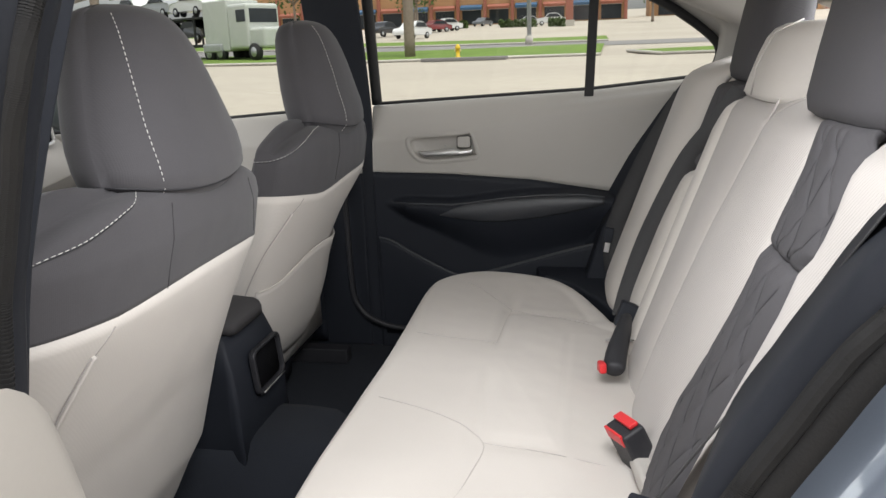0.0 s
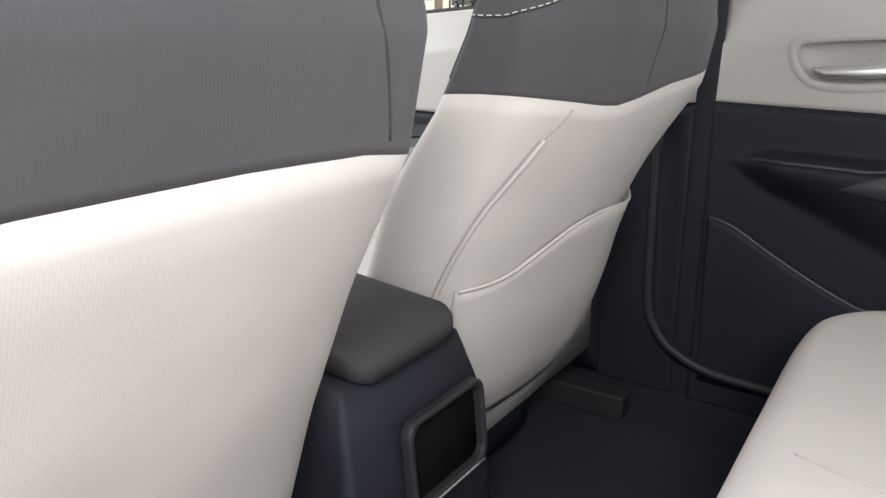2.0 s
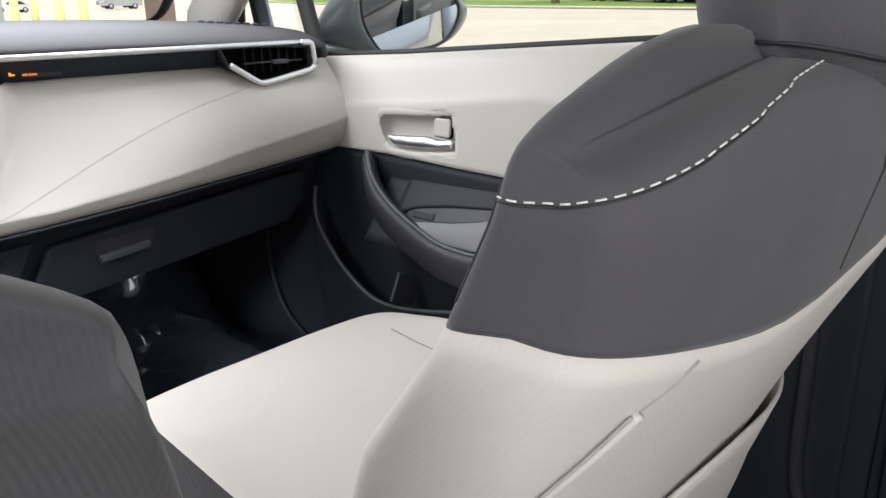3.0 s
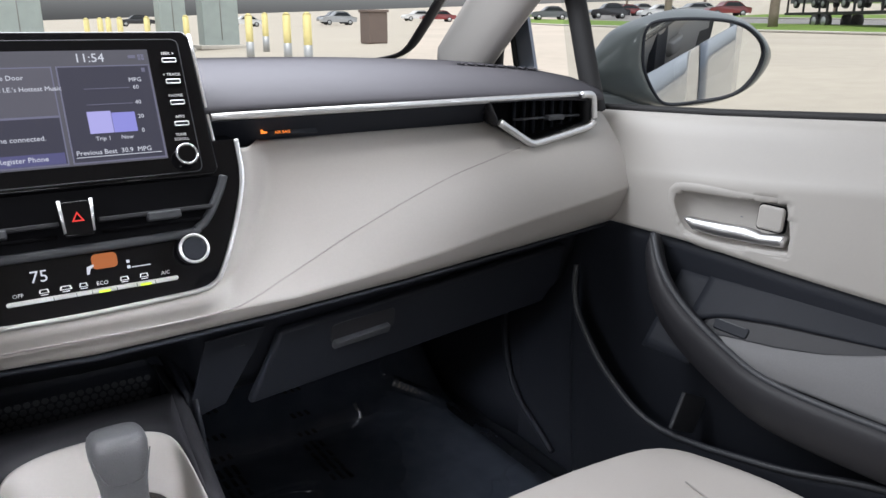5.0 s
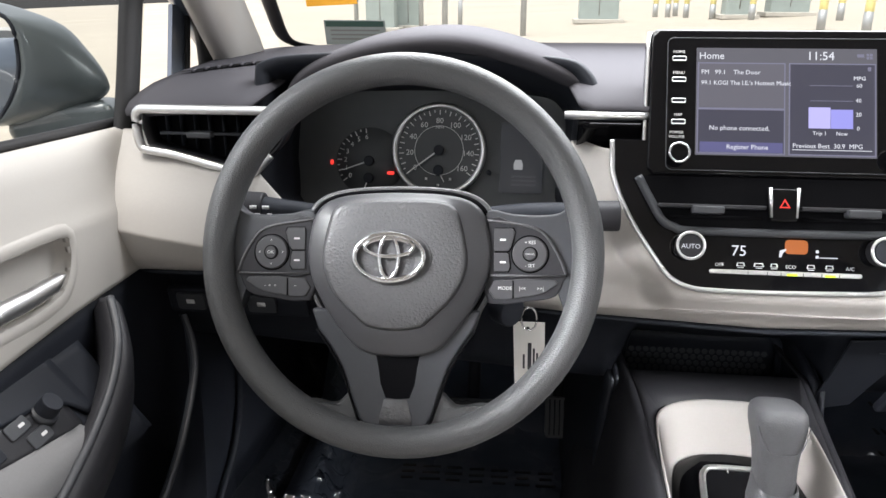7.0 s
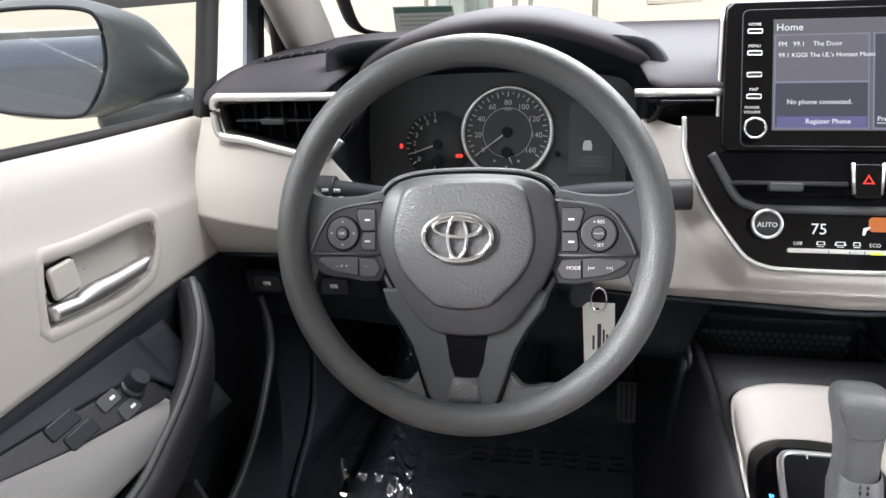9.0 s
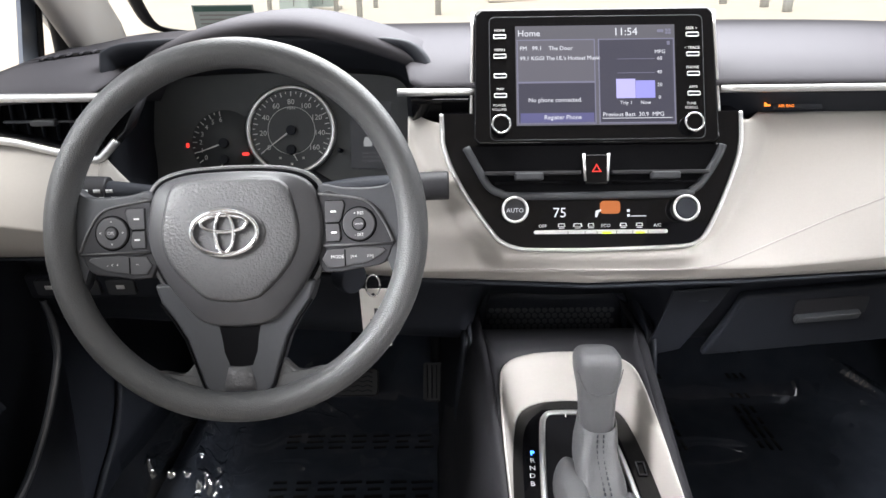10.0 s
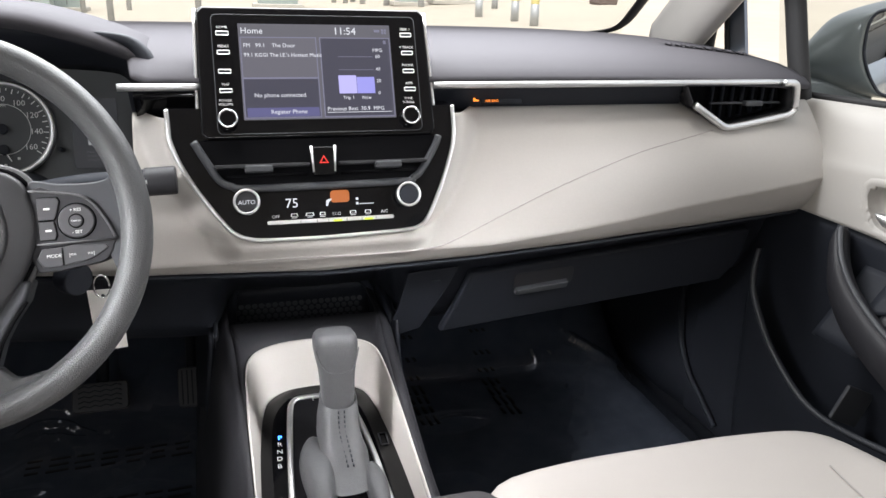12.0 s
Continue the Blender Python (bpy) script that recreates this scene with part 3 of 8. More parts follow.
for sg in (1, -1):
    who = "passenger" if sg > 0 else "driver"
    rise = (0.0, 0.0) if sg > 0 else (-0.006, 0.012)
    d = door("front_door", sg, -0.72, 0.42, relief_front, f"closed {who} door with beige upper and black lower trim", "front doors", rise)
    window_pane(d, sg, [(0.30, 0.92), (-0.72, 0.975), (-0.72, 1.33), (-0.1, 1.33), (0.30, 1.14)])
    pull_handle(d, sg, *rise)
    # swooping grab bar and padded rest
    edge = [(0.655, 0.035, 0.775), (0.632, 0.0, 0.745), (0.622, -0.044, 0.712), (0.617, -0.114, 0.680), (0.614, -0.19, 0.662), (0.613, -0.346, 0.668), (0.613, -0.46, 0.677), (0.63, -0.58, 0.68)]
    sections = []
    for p in smooth_line([(sg * x, y, z) for x, y, z in edge], 6):
        h = 0.055
        sections.append([p + Vector((sg * u, 0, v)) for u, v in ((0.004, 0.0), (0.012, 0.003), (0.022, 0.0), (0.03, -0.012), (0.04, -h), (0.03, -h - 0.01), (0.012, -h), (0.0, -h + 0.01), (-0.003, -0.02), (0, -0.006))])
    bar = part("grab_bar", loft(sections), M_POD, d, "black curved door pull")
    # highlight along the crest, drawn as a tube of paler plastic
    part("bar_highlight", tube(smooth_line([(sg * (x + 0.010), y, z + 0.002) for x, y, z in edge], 6), 0.0042, 8), M_GREY, bar, "paler crest of the pull, its highlight put into the colour")
    # the slanting top of the armrest: cloth, then the switch panel, then a black ledge
    def pad(y, k, lift=0.0):
        return (sg * (0.632 + 0.042 * k - 0.82 * lift), y, 0.668 - 0.03 * (y + 0.3) + rise[1] * 0.85 + 0.06 * k + 0.57 * lift)
    if sg > 0:
        low, high = [(-0.295, 1.0), (-0.253, 0.77), (-0.215, 0.60), (-0.165, 0.46), (-0.108, 0.37), (-0.071, 0.28)], [(-0.295, 1.005), (-0.23, 0.92), (-0.153, 0.82), (-0.10, 0.70), (-0.082, 0.64), (-0.055, 0.46)]
    else:
        low, high = [(-0.46, 1.02), (-0.30, 1.0), (-0.261, 0.95), (-0.22, 0.80), (-0.187, 0.68), (-0.151, 0.58), (-0.107, 0.47), (-0.077, 0.40)], [(-0.46, 1.025), (-0.30, 1.16), (-0.248, 1.15), (-0.198, 1.08), (-0.136, 0.97), (-0.092, 0.88), (-0.064, 0.65), (-0.055, 0.42)]
    tip = high[0][0]
    part("armrest_pad", surface(lambda y, k: pad(y, lerp(low, y) * k, 0.0015 + 0.006 * math.sin(math.pi * k)), span(-0.57, -0.072, 48), span(0, 1, 14)), M_ARM, d, "grey cloth armrest pad", solid=0.004)
    part("armrest_ledge", surface(lambda y, k: pad(y, lerp(high, y) + (1.32 - lerp(high, y)) * k, 0.003 * (1 - k)), span(-0.57, -0.045, 48), span(0, 1, 8)), M_BLACK, d, "black moulded ledge over the armrest", solid=0.004)
    part("armrest_nose", surface(lambda y, k: pad(y, 1.32 * k, -0.001), span(-0.074, 0.0, 10), span(-0.2, 1, 8)), M_BLACK, d, "black moulded front of the armrest", solid=0.004)
    sp = part("switch_panel", surface(lambda y, k: pad(y, lerp(low, y) + (lerp(high, y) - lerp(low, y)) * k, 0.001), span(tip, -0.068, 40), span(0, 1, 8)), M_POD, d, "pointed black window switch panel", solid=0.004)
    def key_at(y, k):
        return plane_at(Vector(pad(y, k, 0.0015)), (0, -sg, 0), (sg * 0.042, 0, 0.06))
    keys = ((-0.105, 0.53, 0.046, 0.013, False),) if sg > 0 else ((-0.126, 0.86, 0.026, 0.014, True), (-0.114, 0.62, 0.026, 0.014, True), (-0.178, 0.98, 0.036, 0.014, False), (-0.170, 0.76, 0.036, 0.014, False))
    for y, k, w, h, marked in keys:
        m = key_at(y, k)
        key = part("window_switch", prism(rrect(w, h, 0.003), m, 0.0035), M_GREY if marked else M_BLACK, sp, "black window switch", bevel=0.0012)
        if marked:
            part("switch_mark", prism(rrect(0.007, 0.003, 0.001), m @ Matrix.Translation((0.004, 0.0, 0.0035)), 0.0003), M_PRINT, key, smooth=False)
        else:
            part("switch_mark", prism(rrect(w * 0.8, 0.0012, 0.0004, cy=h * 0.42), m @ Matrix.Translation((0, 0, 0.0035)), 0.0003), M_GREY, key, smooth=False)
    if sg < 0:
        m = key_at(-0.094, 0.80)
        knob = part("mirror_knob", disc(m.translation, m.to_3x3() @ Vector((0.1, 0.25, 1)), 0.0105, 0.017, 24, r2=0.0095), M_BLACK, sp, "round black mirror knob", bevel=0.001)
        part("knob_collar", disc(m.translation, m.to_3x3() @ Vector((0.1, 0.25, 1)), 0.0135, 0.005, 24, r2=0.0125), M_GREY, knob)
    rim = [(0.655, 0.165, 0.70), (0.640, 0.15, 0.665), (0.634, 0.127, 0.628), (0.632, 0.062, 0.568), (0.631, -0.032, 0.534), (0.632, -0.194, 0.563), (0.636, -0.35, 0.608), (0.64, -0.6, 0.62)]
    door_pocket(d, sg, rim, 0.35, 0.05)
    # lit line on the black pocket's rim, drawn in paler grey
    part("pocket_rim", tube(smooth_line([(sg * x, y, z) for x, y, z in rim], 6), 0.0038, 8, flat=1.0), M_GREY, d, "pocket rim, its lit line put into a paler grey")
    part("bottle_divider", box((sg * 0.655, -0.055, 0.56), (0.05, 0.006, 0.05), (0, sg * 25, 0)), M_GREY, d, "black divider in the door pocket", bevel=0.002)

    if sg > 0:
        d = door("rear_door", sg, -1.62, -0.75, relief_rear, "closed rear door with beige upper and black lower trim", "rear doors", (-0.876, 0.061))
        window_pane(d, sg, [(-0.755, 0.98), (-1.60, 1.03), (-1.585, 1.11), (-1.44, 1.215), (-1.2, 1.30), (-0.755, 1.335)])
        pull_handle(d, sg, -0.876, 0.061)
        part("window_divider", prism([(-1.288, 0.995), (-1.31, 0.995), (-1.322, 1.29), (-1.30, 1.29)], Matrix(((0, 0, 1, 0.672), (1, 0, 0, 0), (0, 1, 0, 0), (0, 0, 0, 1))), 0.02), M_RUBBER, d, "black window divider bar", smooth=False, bevel=0.002)
        part("window_frame", tube(smooth_line([(0.715, -0.762, 0.985), (0.69, -0.762, 1.15), (0.655, -0.765, 1.30)], 6) , 0.014, 8), M_RUBBER, d, "black window channel")
        part("quarter_frame", tube(smooth_line([(0.725, -1.56, 1.028), (0.715, -1.592, 1.06), (0.705, -1.592, 1.105), (0.69, -1.53, 1.16), (0.67, -1.42, 1.225), (0.65, -1.25, 1.29), (0.645, -0.8, 1.34)], 6), 0.011, 8), M_RUBBER, d, "black seal round the rear glass")
        part("rear_header", surface(lambda y, s: (0.70 - 0.10 * s, y - 0.02 * s, lerp([(-1.75, 1.06), (-1.60, 1.12), (-1.53, 1.165), (-1.42, 1.23), (-1.25, 1.30), (-0.8, 1.345)], y) + 0.09 * s), span(-1.75, -0.76, 20), span(0, 1, 3)), M_TRIM, d, "light beige trim over the glass", solid=0.01)
        def rest(y, k):
            hi = lerp([(-1.34, 0.755), (-1.285, 0.762), (-1.19, 0.760), (-1.10, 0.753), (-1.01, 0.741), (-0.975, 0.731), (-0.933, 0.712)], y)
            lo = lerp([(-1.34, 0.742), (-1.268, 0.723), (-1.184, 0.706), (-1.083, 0.694), (-1.037, 0.695), (-0.977, 0.703), (-0.933, 0.711)], y)
            z = hi + (lo - hi) * k
            return (0.682 - relief_rear(y, z) - 0.002 - 0.006 * math.sin(math.pi * k) * step(-0.93, -0.99, y), y, z)
        # paler grey carries the light on the upward facet of the pad
        part("armrest_pad", surface(rest, span(-1.34, -0.933, 60), span(0, 1, 12)), M_GREY, d, "padded armrest, its lit upper facet put into a paler grey", solid=0.003)
        # highlight along the armrest's upper edge, drawn as a thin paler tube
        part("armrest_highlight", tube([(0.6835 - relief_rear(y, lerp(REAR_TOP, y) - 0.012), y, lerp(REAR_TOP, y) - 0.004) for y in span(-1.34, -0.80, 50)], 0.0025, 8), M_GREY, d, "armrest edge, its highlight line put into a paler grey")
        rim = smooth_line([(0.655, -0.765, 0.645), (0.653, -0.80, 0.636), (0.652, -0.866, 0.598), (0.652, -0.955, 0.553), (0.652, -1.0, 0.545), (0.652, -1.1, 0.573), (0.652, -1.288, 0.628), (0.655, -1.42, 0.66)], 6)
        door_pocket(d, sg, [(0.655, -0.765, 0.645), (0.653, -0.80, 0.636), (0.652, -0.866, 0.598), (0.652, -0.955, 0.553), (0.652, -1.0, 0.545), (0.652, -1.1, 0.573), (0.652, -1.288, 0.628), (0.655, -1.42, 0.66)], 0.37, 0.03)
        # same paler grey tube for the lit line of this rim
        part("pocket_rim", tube(rim, 0.003, 8), M_GREY, d, "pocket rim, its lit line put into a paler grey")

# the rear door that the camera looks in past stands open on its hinges
od = thing("open_rear_door", (-0.86, -0.93, 0.30), "open rear door with beige inner trim", "car door", "rear doors")
turn = Matrix.Translation((-0.845, -0.955, 0)) @ pose(0, 0, 0, 0, 0, -78)
def open_trim(s, t):
    # s: from hinge to lock edge, t: from the glass line down
    z = 0.968 - 0.075 * (1 - math.sqrt(1 - (1 - min(1.0, s / 0.085)) ** 2)) * (1 - t) - 0.31 * t
    bow = 0.012 * math.sin(math.pi * min(1.0, t / 0.25) / 2)
    return turn @ Vector((0.030 + bow, -0.02 - 0.84 * s, z))
part("upper_trim", surface(open_trim, [0, .01, .02, .03, .045, .06, *span(0.1, 1, 16)], span(0, 1, 16)), M_TRIM, od, "light beige upper door trim", solid=0.03, bevel=0.012)
part("lower_trim", surface(lambda s, t: turn @ Vector((0.035, -0.01 - 0.85 * s, 0.65 - 0.32 * t)), span(0, 1, 8), span(0, 1, 8)), M_BLACK, od, "black lower door trim", solid=0.04)
part("outer_skin", surface(lambda s, t: turn @ Vector((-0.06, -0.0 - 0.86 * s, 0.95 - 0.65 * t)), span(0, 1, 8), span(0, 1, 8)), M_PAINT, od, "blue-grey painted door skin", solid=0.006)

# rubber seals and painted jamb round the open doorway
seal_pts = [(-0.785, -0.875, 0.40), (-0.785, -0.888, 0.75), (-0.785, -0.913, 0.943), (-0.785, -0.928, 1.003), (-0.785, -0.944, 1.058), (-0.785, -0.960, 1.109), (-0.772, -0.975, 1.17), (-0.72, -1.0, 1.30)]
rear_seal = [(-0.782, -1.30, 0.36), (-0.784, -1.31, 0.60), (-0.785, -1.350, 0.79), (-0.785, -1.387, 0.867), (-0.785, -1.411, 0.909), (-0.785, -1.431, 0.944), (-0.785, -1.455, 0.976), (-0.775, -1.53, 1.05), (-0.745, -1.60, 1.13)]
for side, line in (("front", seal_pts), ("rear", rear_seal)):
    whole(f"doorway_seal_{side}", tube(smooth_line(line, 10), 0.0062, 10), M_RUBBER, "ribbed black rubber doorway seal", "door seal", kind="structure")
    ribs = bmesh.new()
    way = smooth_line(line, 40)
    left = 0.0
    for a, b in zip(way, way[1:]):
        left -= (b - a).length
        if left <= 0:
            disc(a, (b - a).normalized(), 0.0070, 0.0013, 10, ribs)
            left += 0.0026
    tagged(whole("doorway_seal_rib", ribs, M_RUBBER, "fine black ribs along the doorway seal", "door seal", smooth=False), kind="stuff")
whole("doorway_edge_trim", tube(smooth_line([(x + 0.012, y + 0.016, z) for x, y, z in seal_pts], 10), 0.020, 10), M_BLACK, "black pillar trim beside the doorway seal", "trim", kind="structure")
def jamb(inner, outer, x0, x1, mat, name, label):
    a, b = smooth_line(inner, 8), smooth_line(outer, 8)
    return whole(name, loft([[Vector((x0, p[1], p[2])) for p in a], [Vector((x1, p[1], p[2])) for p in b]], False, False), mat, label, "bodywork", kind="structure", solid=0.012)
rs_in = [(0, y, z) for x, y, z in rear_seal]
jamb([(0, y - 0.020, z - 0.003) for x, y, z in rear_seal], [(0, y - 0.095, z - 0.013) for x, y, z in rear_seal], -0.785, -0.86, M_PAINT, "rear_jamb", "blue-grey painted door jamb")
jamb(rs_in, [(0, y - 0.026, z - 0.003) for x, y, z in rear_seal], -0.779, -0.790, M_RUBBER, "rear_jamb_rubber", "black rubber flap behind the doorway seal")
jamb([(0, y - 0.055, z + 0.035) for x, y, z in rear_seal], rs_in, -0.64, -0.775, M_BLACK, "rear_jamb_trim", "black plastic trim inside the doorway")
latch = thing("door_striker", (-0.83, -1.435, 0.925), "steel door striker on the painted jamb", "door latch", kind="structure")
part("striker_plate", box((-0.832, -1.462, 0.925), (0.014, 0.006, 0.026), (15, 0, 0)), M_CHROME, latch, bevel=0.002)
part("striker_loop", tube(smooth_line([(-0.838, -1.460, 0.917), (-0.84, -1.450, 0.918), (-0.84, -1.450, 0.932), (-0.838, -1.460, 0.933)], 6), 0.0020, 8), M_CHROME, latch)

# ---- outside mirrors ----
# grey-green cast of reflected surroundings is put into this paint's colour
M_SHELL = material("reflection_tinted_mirror_paint", (0.105, 0.120, 0.122), 0.32, vary=0.05, grain=300, stain=0.06, coat=0.5)
for sg in (1, -1):
    mt = thing("door_mirror", (sg * 0.80, 0.26, 0.90), "dark grey door mirror with a frameless glass", "wing mirror", "door mirrors")
    m = plane_at((sg * 0.955, 0.235, 0.978), (1, -0.58 if sg > 0 else 0.29, 0), (0, -0.05 if sg > 0 else 0.0, 1))
    pane_o = [(-0.087, 0.020), (-0.085, 0.052), (-0.066, 0.066), (-0.007, 0.070), (0.062, 0.064), (0.101, 0.042), (0.114, 0.014), (0.102, -0.023), (0.071, -0.051), (0.011, -0.063), (-0.040, -0.066), (-0.063, -0.046), (-0.082, -0.010)]
    shell_o = [(-0.172, -0.020), (-0.152, 0.018), (-0.118, 0.054), (-0.030, 0.082), (0.053, 0.079), (0.108, 0.058), (0.146, 0.016), (0.136, -0.020), (0.108, -0.047), (0.050, -0.072), (-0.050, -0.076), (-0.120, -0.062), (-0.166, -0.042)]
    go, so_ = ([Vector((sg * p.x, p.y, 0)) for p in smooth_line([(u, v, 0) for u, v in o], 5, True)] for o in (pane_o, shell_o))
    rings = []
    for mix, s, w in ((0.0, 0.99, 0.002), (0.0, 1.0, 0.007), (0.10, 1.0, 0.0085), (0.30, 1.0, 0.004), (0.65, 1.0, -0.012), (0.93, 1.0, -0.032), (1.0, 1.0, -0.048), (1.0, 0.95, -0.075), (1.0, 0.82, -0.105), (1.0, 0.60, -0.128), (1.0, 0.30, -0.140), (1.0, 0.03, -0.143)):
        rings.append([m @ Vector(((a.x + (b.x - a.x) * mix) * s, (a.y + (b.y - a.y) * mix) * s, w)) for a, b in zip(go, so_)])
    part("housing", loft(rings, True, False), M_SHELL, mt, "grey painted mirror housing")
    part("mirror_glass", prism([(p.x * 0.985, p.y * 0.985) for p in go], m @ Matrix.Translation((0, 0, -0.001)), 0.0052), M_MIRROR, mt, "silvered mirror glass", smooth=False)
    part("glass_rim", tube([m @ Vector((p.x, p.y, 0.0065)) for p in go], 0.0028, 8, True), M_BLACK, mt, "black rim round the glass")
    part("foot", prism([(sg * u, v) for u, v in ((-0.176, -0.046), (-0.184, -0.084), (-0.100, -0.104), (-0.050, -0.098), (-0.045, -0.070), (-0.110, -0.050))], m @ Matrix.Translation((0, 0, -0.085)), 0.065), M_SHELL, mt, "grey mirror foot", bevel=0.012)

# ---- front seats ----
BACK = [(0.40, 0.215, -0.64, 0.02, 0.09), (0.474, 0.228, -0.675, 0.02, 0.10), (0.52, 0.238, -0.70, 0.02, 0.105), (0.66, 0.258, -0.738, 0.02, 0.15), (0.76, 0.264, -0.78, 0.025, 0.15),
        (0.85, 0.270, -0.820, 0.025, 0.118), (0.92, 0.270, -0.834, 0.03, 0.088), (0.97, 0.262, -0.830, 0.03, 0.07), (1.0, 0.25, -0.82, 0.03, 0.06), (1.03, 0.24, -0.80, 0.03, 0.05)]
TOPLINE = [(k / 100, 0.980 - 0.047 * (max(0.0, k / 100 - 0.11) / 0.165) ** 2) for k in range(30)]
SPLITS = {-1: [(-0.27, 0.862), (-0.15, 0.858), (-0.07, 0.864), (0.0, 0.867), (0.1, 0.866), (0.18, 0.860), (0.24, 0.850), (0.27, 0.846)], 1: [(-0.27, 0.865), (-0.25, 0.862), (-0.20, 0.855), (-0.16, 0.849), (-0.12, 0.846), (-0.09, 0.850), (-0.05, 0.857), (0.0, 0.860), (0.1, 0.863), (0.27, 0.868)]}
TOPS = [(t, 1.0) for t in span(0, 0.86, 18)] + [(0.90, 0.97), (0.935, 0.90), (0.965, 0.77), (0.985, 0.60), (0.997, 0.35), (1.0, 0.1)]
SHELL = 2 / 4.0


BENT = [0.0]


def bend(dx, z):
    """The outer side of the passenger back leans forward."""
    return BENT[0] * step(0.84, 0.70, z) * max(0.0, dx / 0.2) ** 2


def back_point(dx, z, out=0.0):
    """The y of the rear face of a seat back, dx from its middle."""
    w, y, wrap, d = lerp(BACK, z)
    c = min(abs(dx) / w, 0.999)
    s = (1 - c ** 4.0) ** (1 / 4.0)
    zs, zt = 0.852, lerp(TOPLINE, abs(dx))
    tight = lerp(TOPS, min(max((z - zs) / max(zt - zs, 1e-3), 0.0), 1.0))
    return y + wrap * c * c + d / 2 * (1 - s * tight) - out + bend(dx, z)


def laid(rings, p, proud):
    """The point of a lofted cover nearest to p, a little proud of it."""
    best = None
    for r0, r1 in zip(rings, rings[1:]):
        for k in range(len(r0)):
            a, b, c, d = r0[k - 1], r0[k], r1[k], r1[k - 1]
            if (a - p).length < 0.05:
                for tri in ((a, b, c), (a, c, d)):
                    q = closest_point_on_tri(p, *tri)
                    if best is None or (q - p).length < best[0]:
                        n = (tri[1] - tri[0]).cross(tri[2] - tri[0])
                        best = ((q - p).length, q, n.normalized() if n.length > 1e-12 else Vector((0, 0, 1)))
    return best[1] + best[2] * proud if best else p


def front_seat(cx, oy, label, pocket):
    seat = thing("front_seat", (cx, -0.40, 0.33), label, "car seat", "front seats")
    BENT[0] = 0.045 if cx > 0 else 0.0
    n = 56
    def ring(zf, tight=1.0):
        out = []
        for k in range(n):
            a = 2 * math.pi * k / n
            ca, sa = math.cos(a), math.sin(a)
            e = SHELL
            u = math.copysign(abs(ca) ** e, ca)
            v = math.copysign(abs(sa) ** e, sa)
            z = zf(u, v)
            w, y, wrap, d = lerp(BACK, z)
            d *= tight
            yy = y + wrap * u * u + lerp(BACK, z)[3] / 2 + v * d / 2
            flare = 1 + 0.10 * max(0.0, v) * min(tight, 1.0)
            if cx > 0 and u > 0:
                flare *= lerp([(0.42, 0.58), (0.55, 0.62), (0.68, 0.72), (0.80, 0.91), (0.86, 1.0)], z)
            out.append(Vector((cx + u * w * flare, yy + oy + bend(u * w * flare, z), z)))
        return out
    half = lambda u: u * 0.268
    zs = lambda u: lerp(SPLITS[1 if cx > 0 else -1], half(u))
    zt = lambda u: lerp(TOPLINE, abs(half(u)))
    low = [ring(lambda u, v, t=t: 0.42 + (zs(u) - 0.42) * t) for t in span(0, 1, 26)]
    body = part("back_cover", loft(low), M_LIGHT, seat, "light grey cloth back cover")
    up = [ring(lambda u, v, t=t: zs(u) + (zt(u) - zs(u)) * t + 0.028 * t * t * step(-1.0, 0.5, v) * (0.15 + 0.85 * step(0.35, 0.72, abs(u))) * (1 - 0.4 * u ** 4), g) for t, g in TOPS]
    upper = part("shoulder_cover", loft(up), M_DARK, seat, "charcoal woven cloth shoulder cover")
    # seam lines and contrast thread
    on = lambda dx, z, o=0.0015: Vector((cx + dx, back_point(dx, z, o) + oy, z))
    def shell(deg, z):
        w, y, wrap, d = lerp(BACK, z)
        ca, sa = math.cos(radians(deg)), math.sin(radians(deg))
        u, v = math.copysign(abs(ca) ** SHELL, ca), math.copysign(abs(sa) ** SHELL, sa)
        return Vector((cx + u * w * (1 + 0.10 * max(0.0, v)) * 1.002, y + wrap * u * u + d / 2 + v * d / 2 + oy, z))
    so = 0.034 if cx < 0 else 0.0
    arc = [on(so - dx, z, 0.0006) for dx, z in ((0.118, 0.979), (0.145, 0.972), (0.17, 0.965), (0.20, 0.956), (0.226, 0.949))] + [shell(a, z) for a, z in ((-143, 0.942), (-158, 0.937), (-170, 0.933), (175, 0.930), (160, 0.929), (150, 0.930))]
    if cx > 0:
        arc = [Vector((cx + dx, oy + y, z)) for dx, y, z in ((-0.105, -0.808, 0.978), (-0.145, -0.808, 0.970), (-0.189, -0.807, 0.958), (-0.230, -0.801, 0.945), (-0.255, -0.790, 0.937), (-0.2685, -0.771, 0.9315), (-0.2735, -0.755, 0.930), (-0.274, -0.735, 0.930), (-0.272, -0.715, 0.932))]
    arc = [laid(up, p, 0.0007) for p in smooth_line(arc, 6)]
    part("contrast_stitching", stitches(arc), M_STITCH, upper, "white contrast stitching")
    part("stitch_seam", tube([p + Vector((0, 0, -0.0016)) for p in arc], 0.0007, 5), M_POD, upper)
    part("shoulder_seam", tube([on(dx, z, -0.0004) for dx, z in ((-0.052, 0.96), (-0.056, 0.945), (-0.062, 0.92), (-0.067, 0.89), (-0.070, 0.862))], 0.0006, 6), M_CREASE, upper)
    part("edge_seam", tube([shell(158, z) for z in span(0.936, 0.878, 6)], 0.0007, 6), M_CREASE, upper)
    part("edge_seam", tube(smooth_line([on(dx, z, -0.0002) for dx, z in ((0.176, 0.950), (0.178, 0.939), (0.182, 0.926), (0.189, 0.912), (0.197, 0.891), (0.206, 0.864))], 4), 0.0011, 6), M_CREASE, upper)
    zx = -0.178 if cx < 0 else -0.222
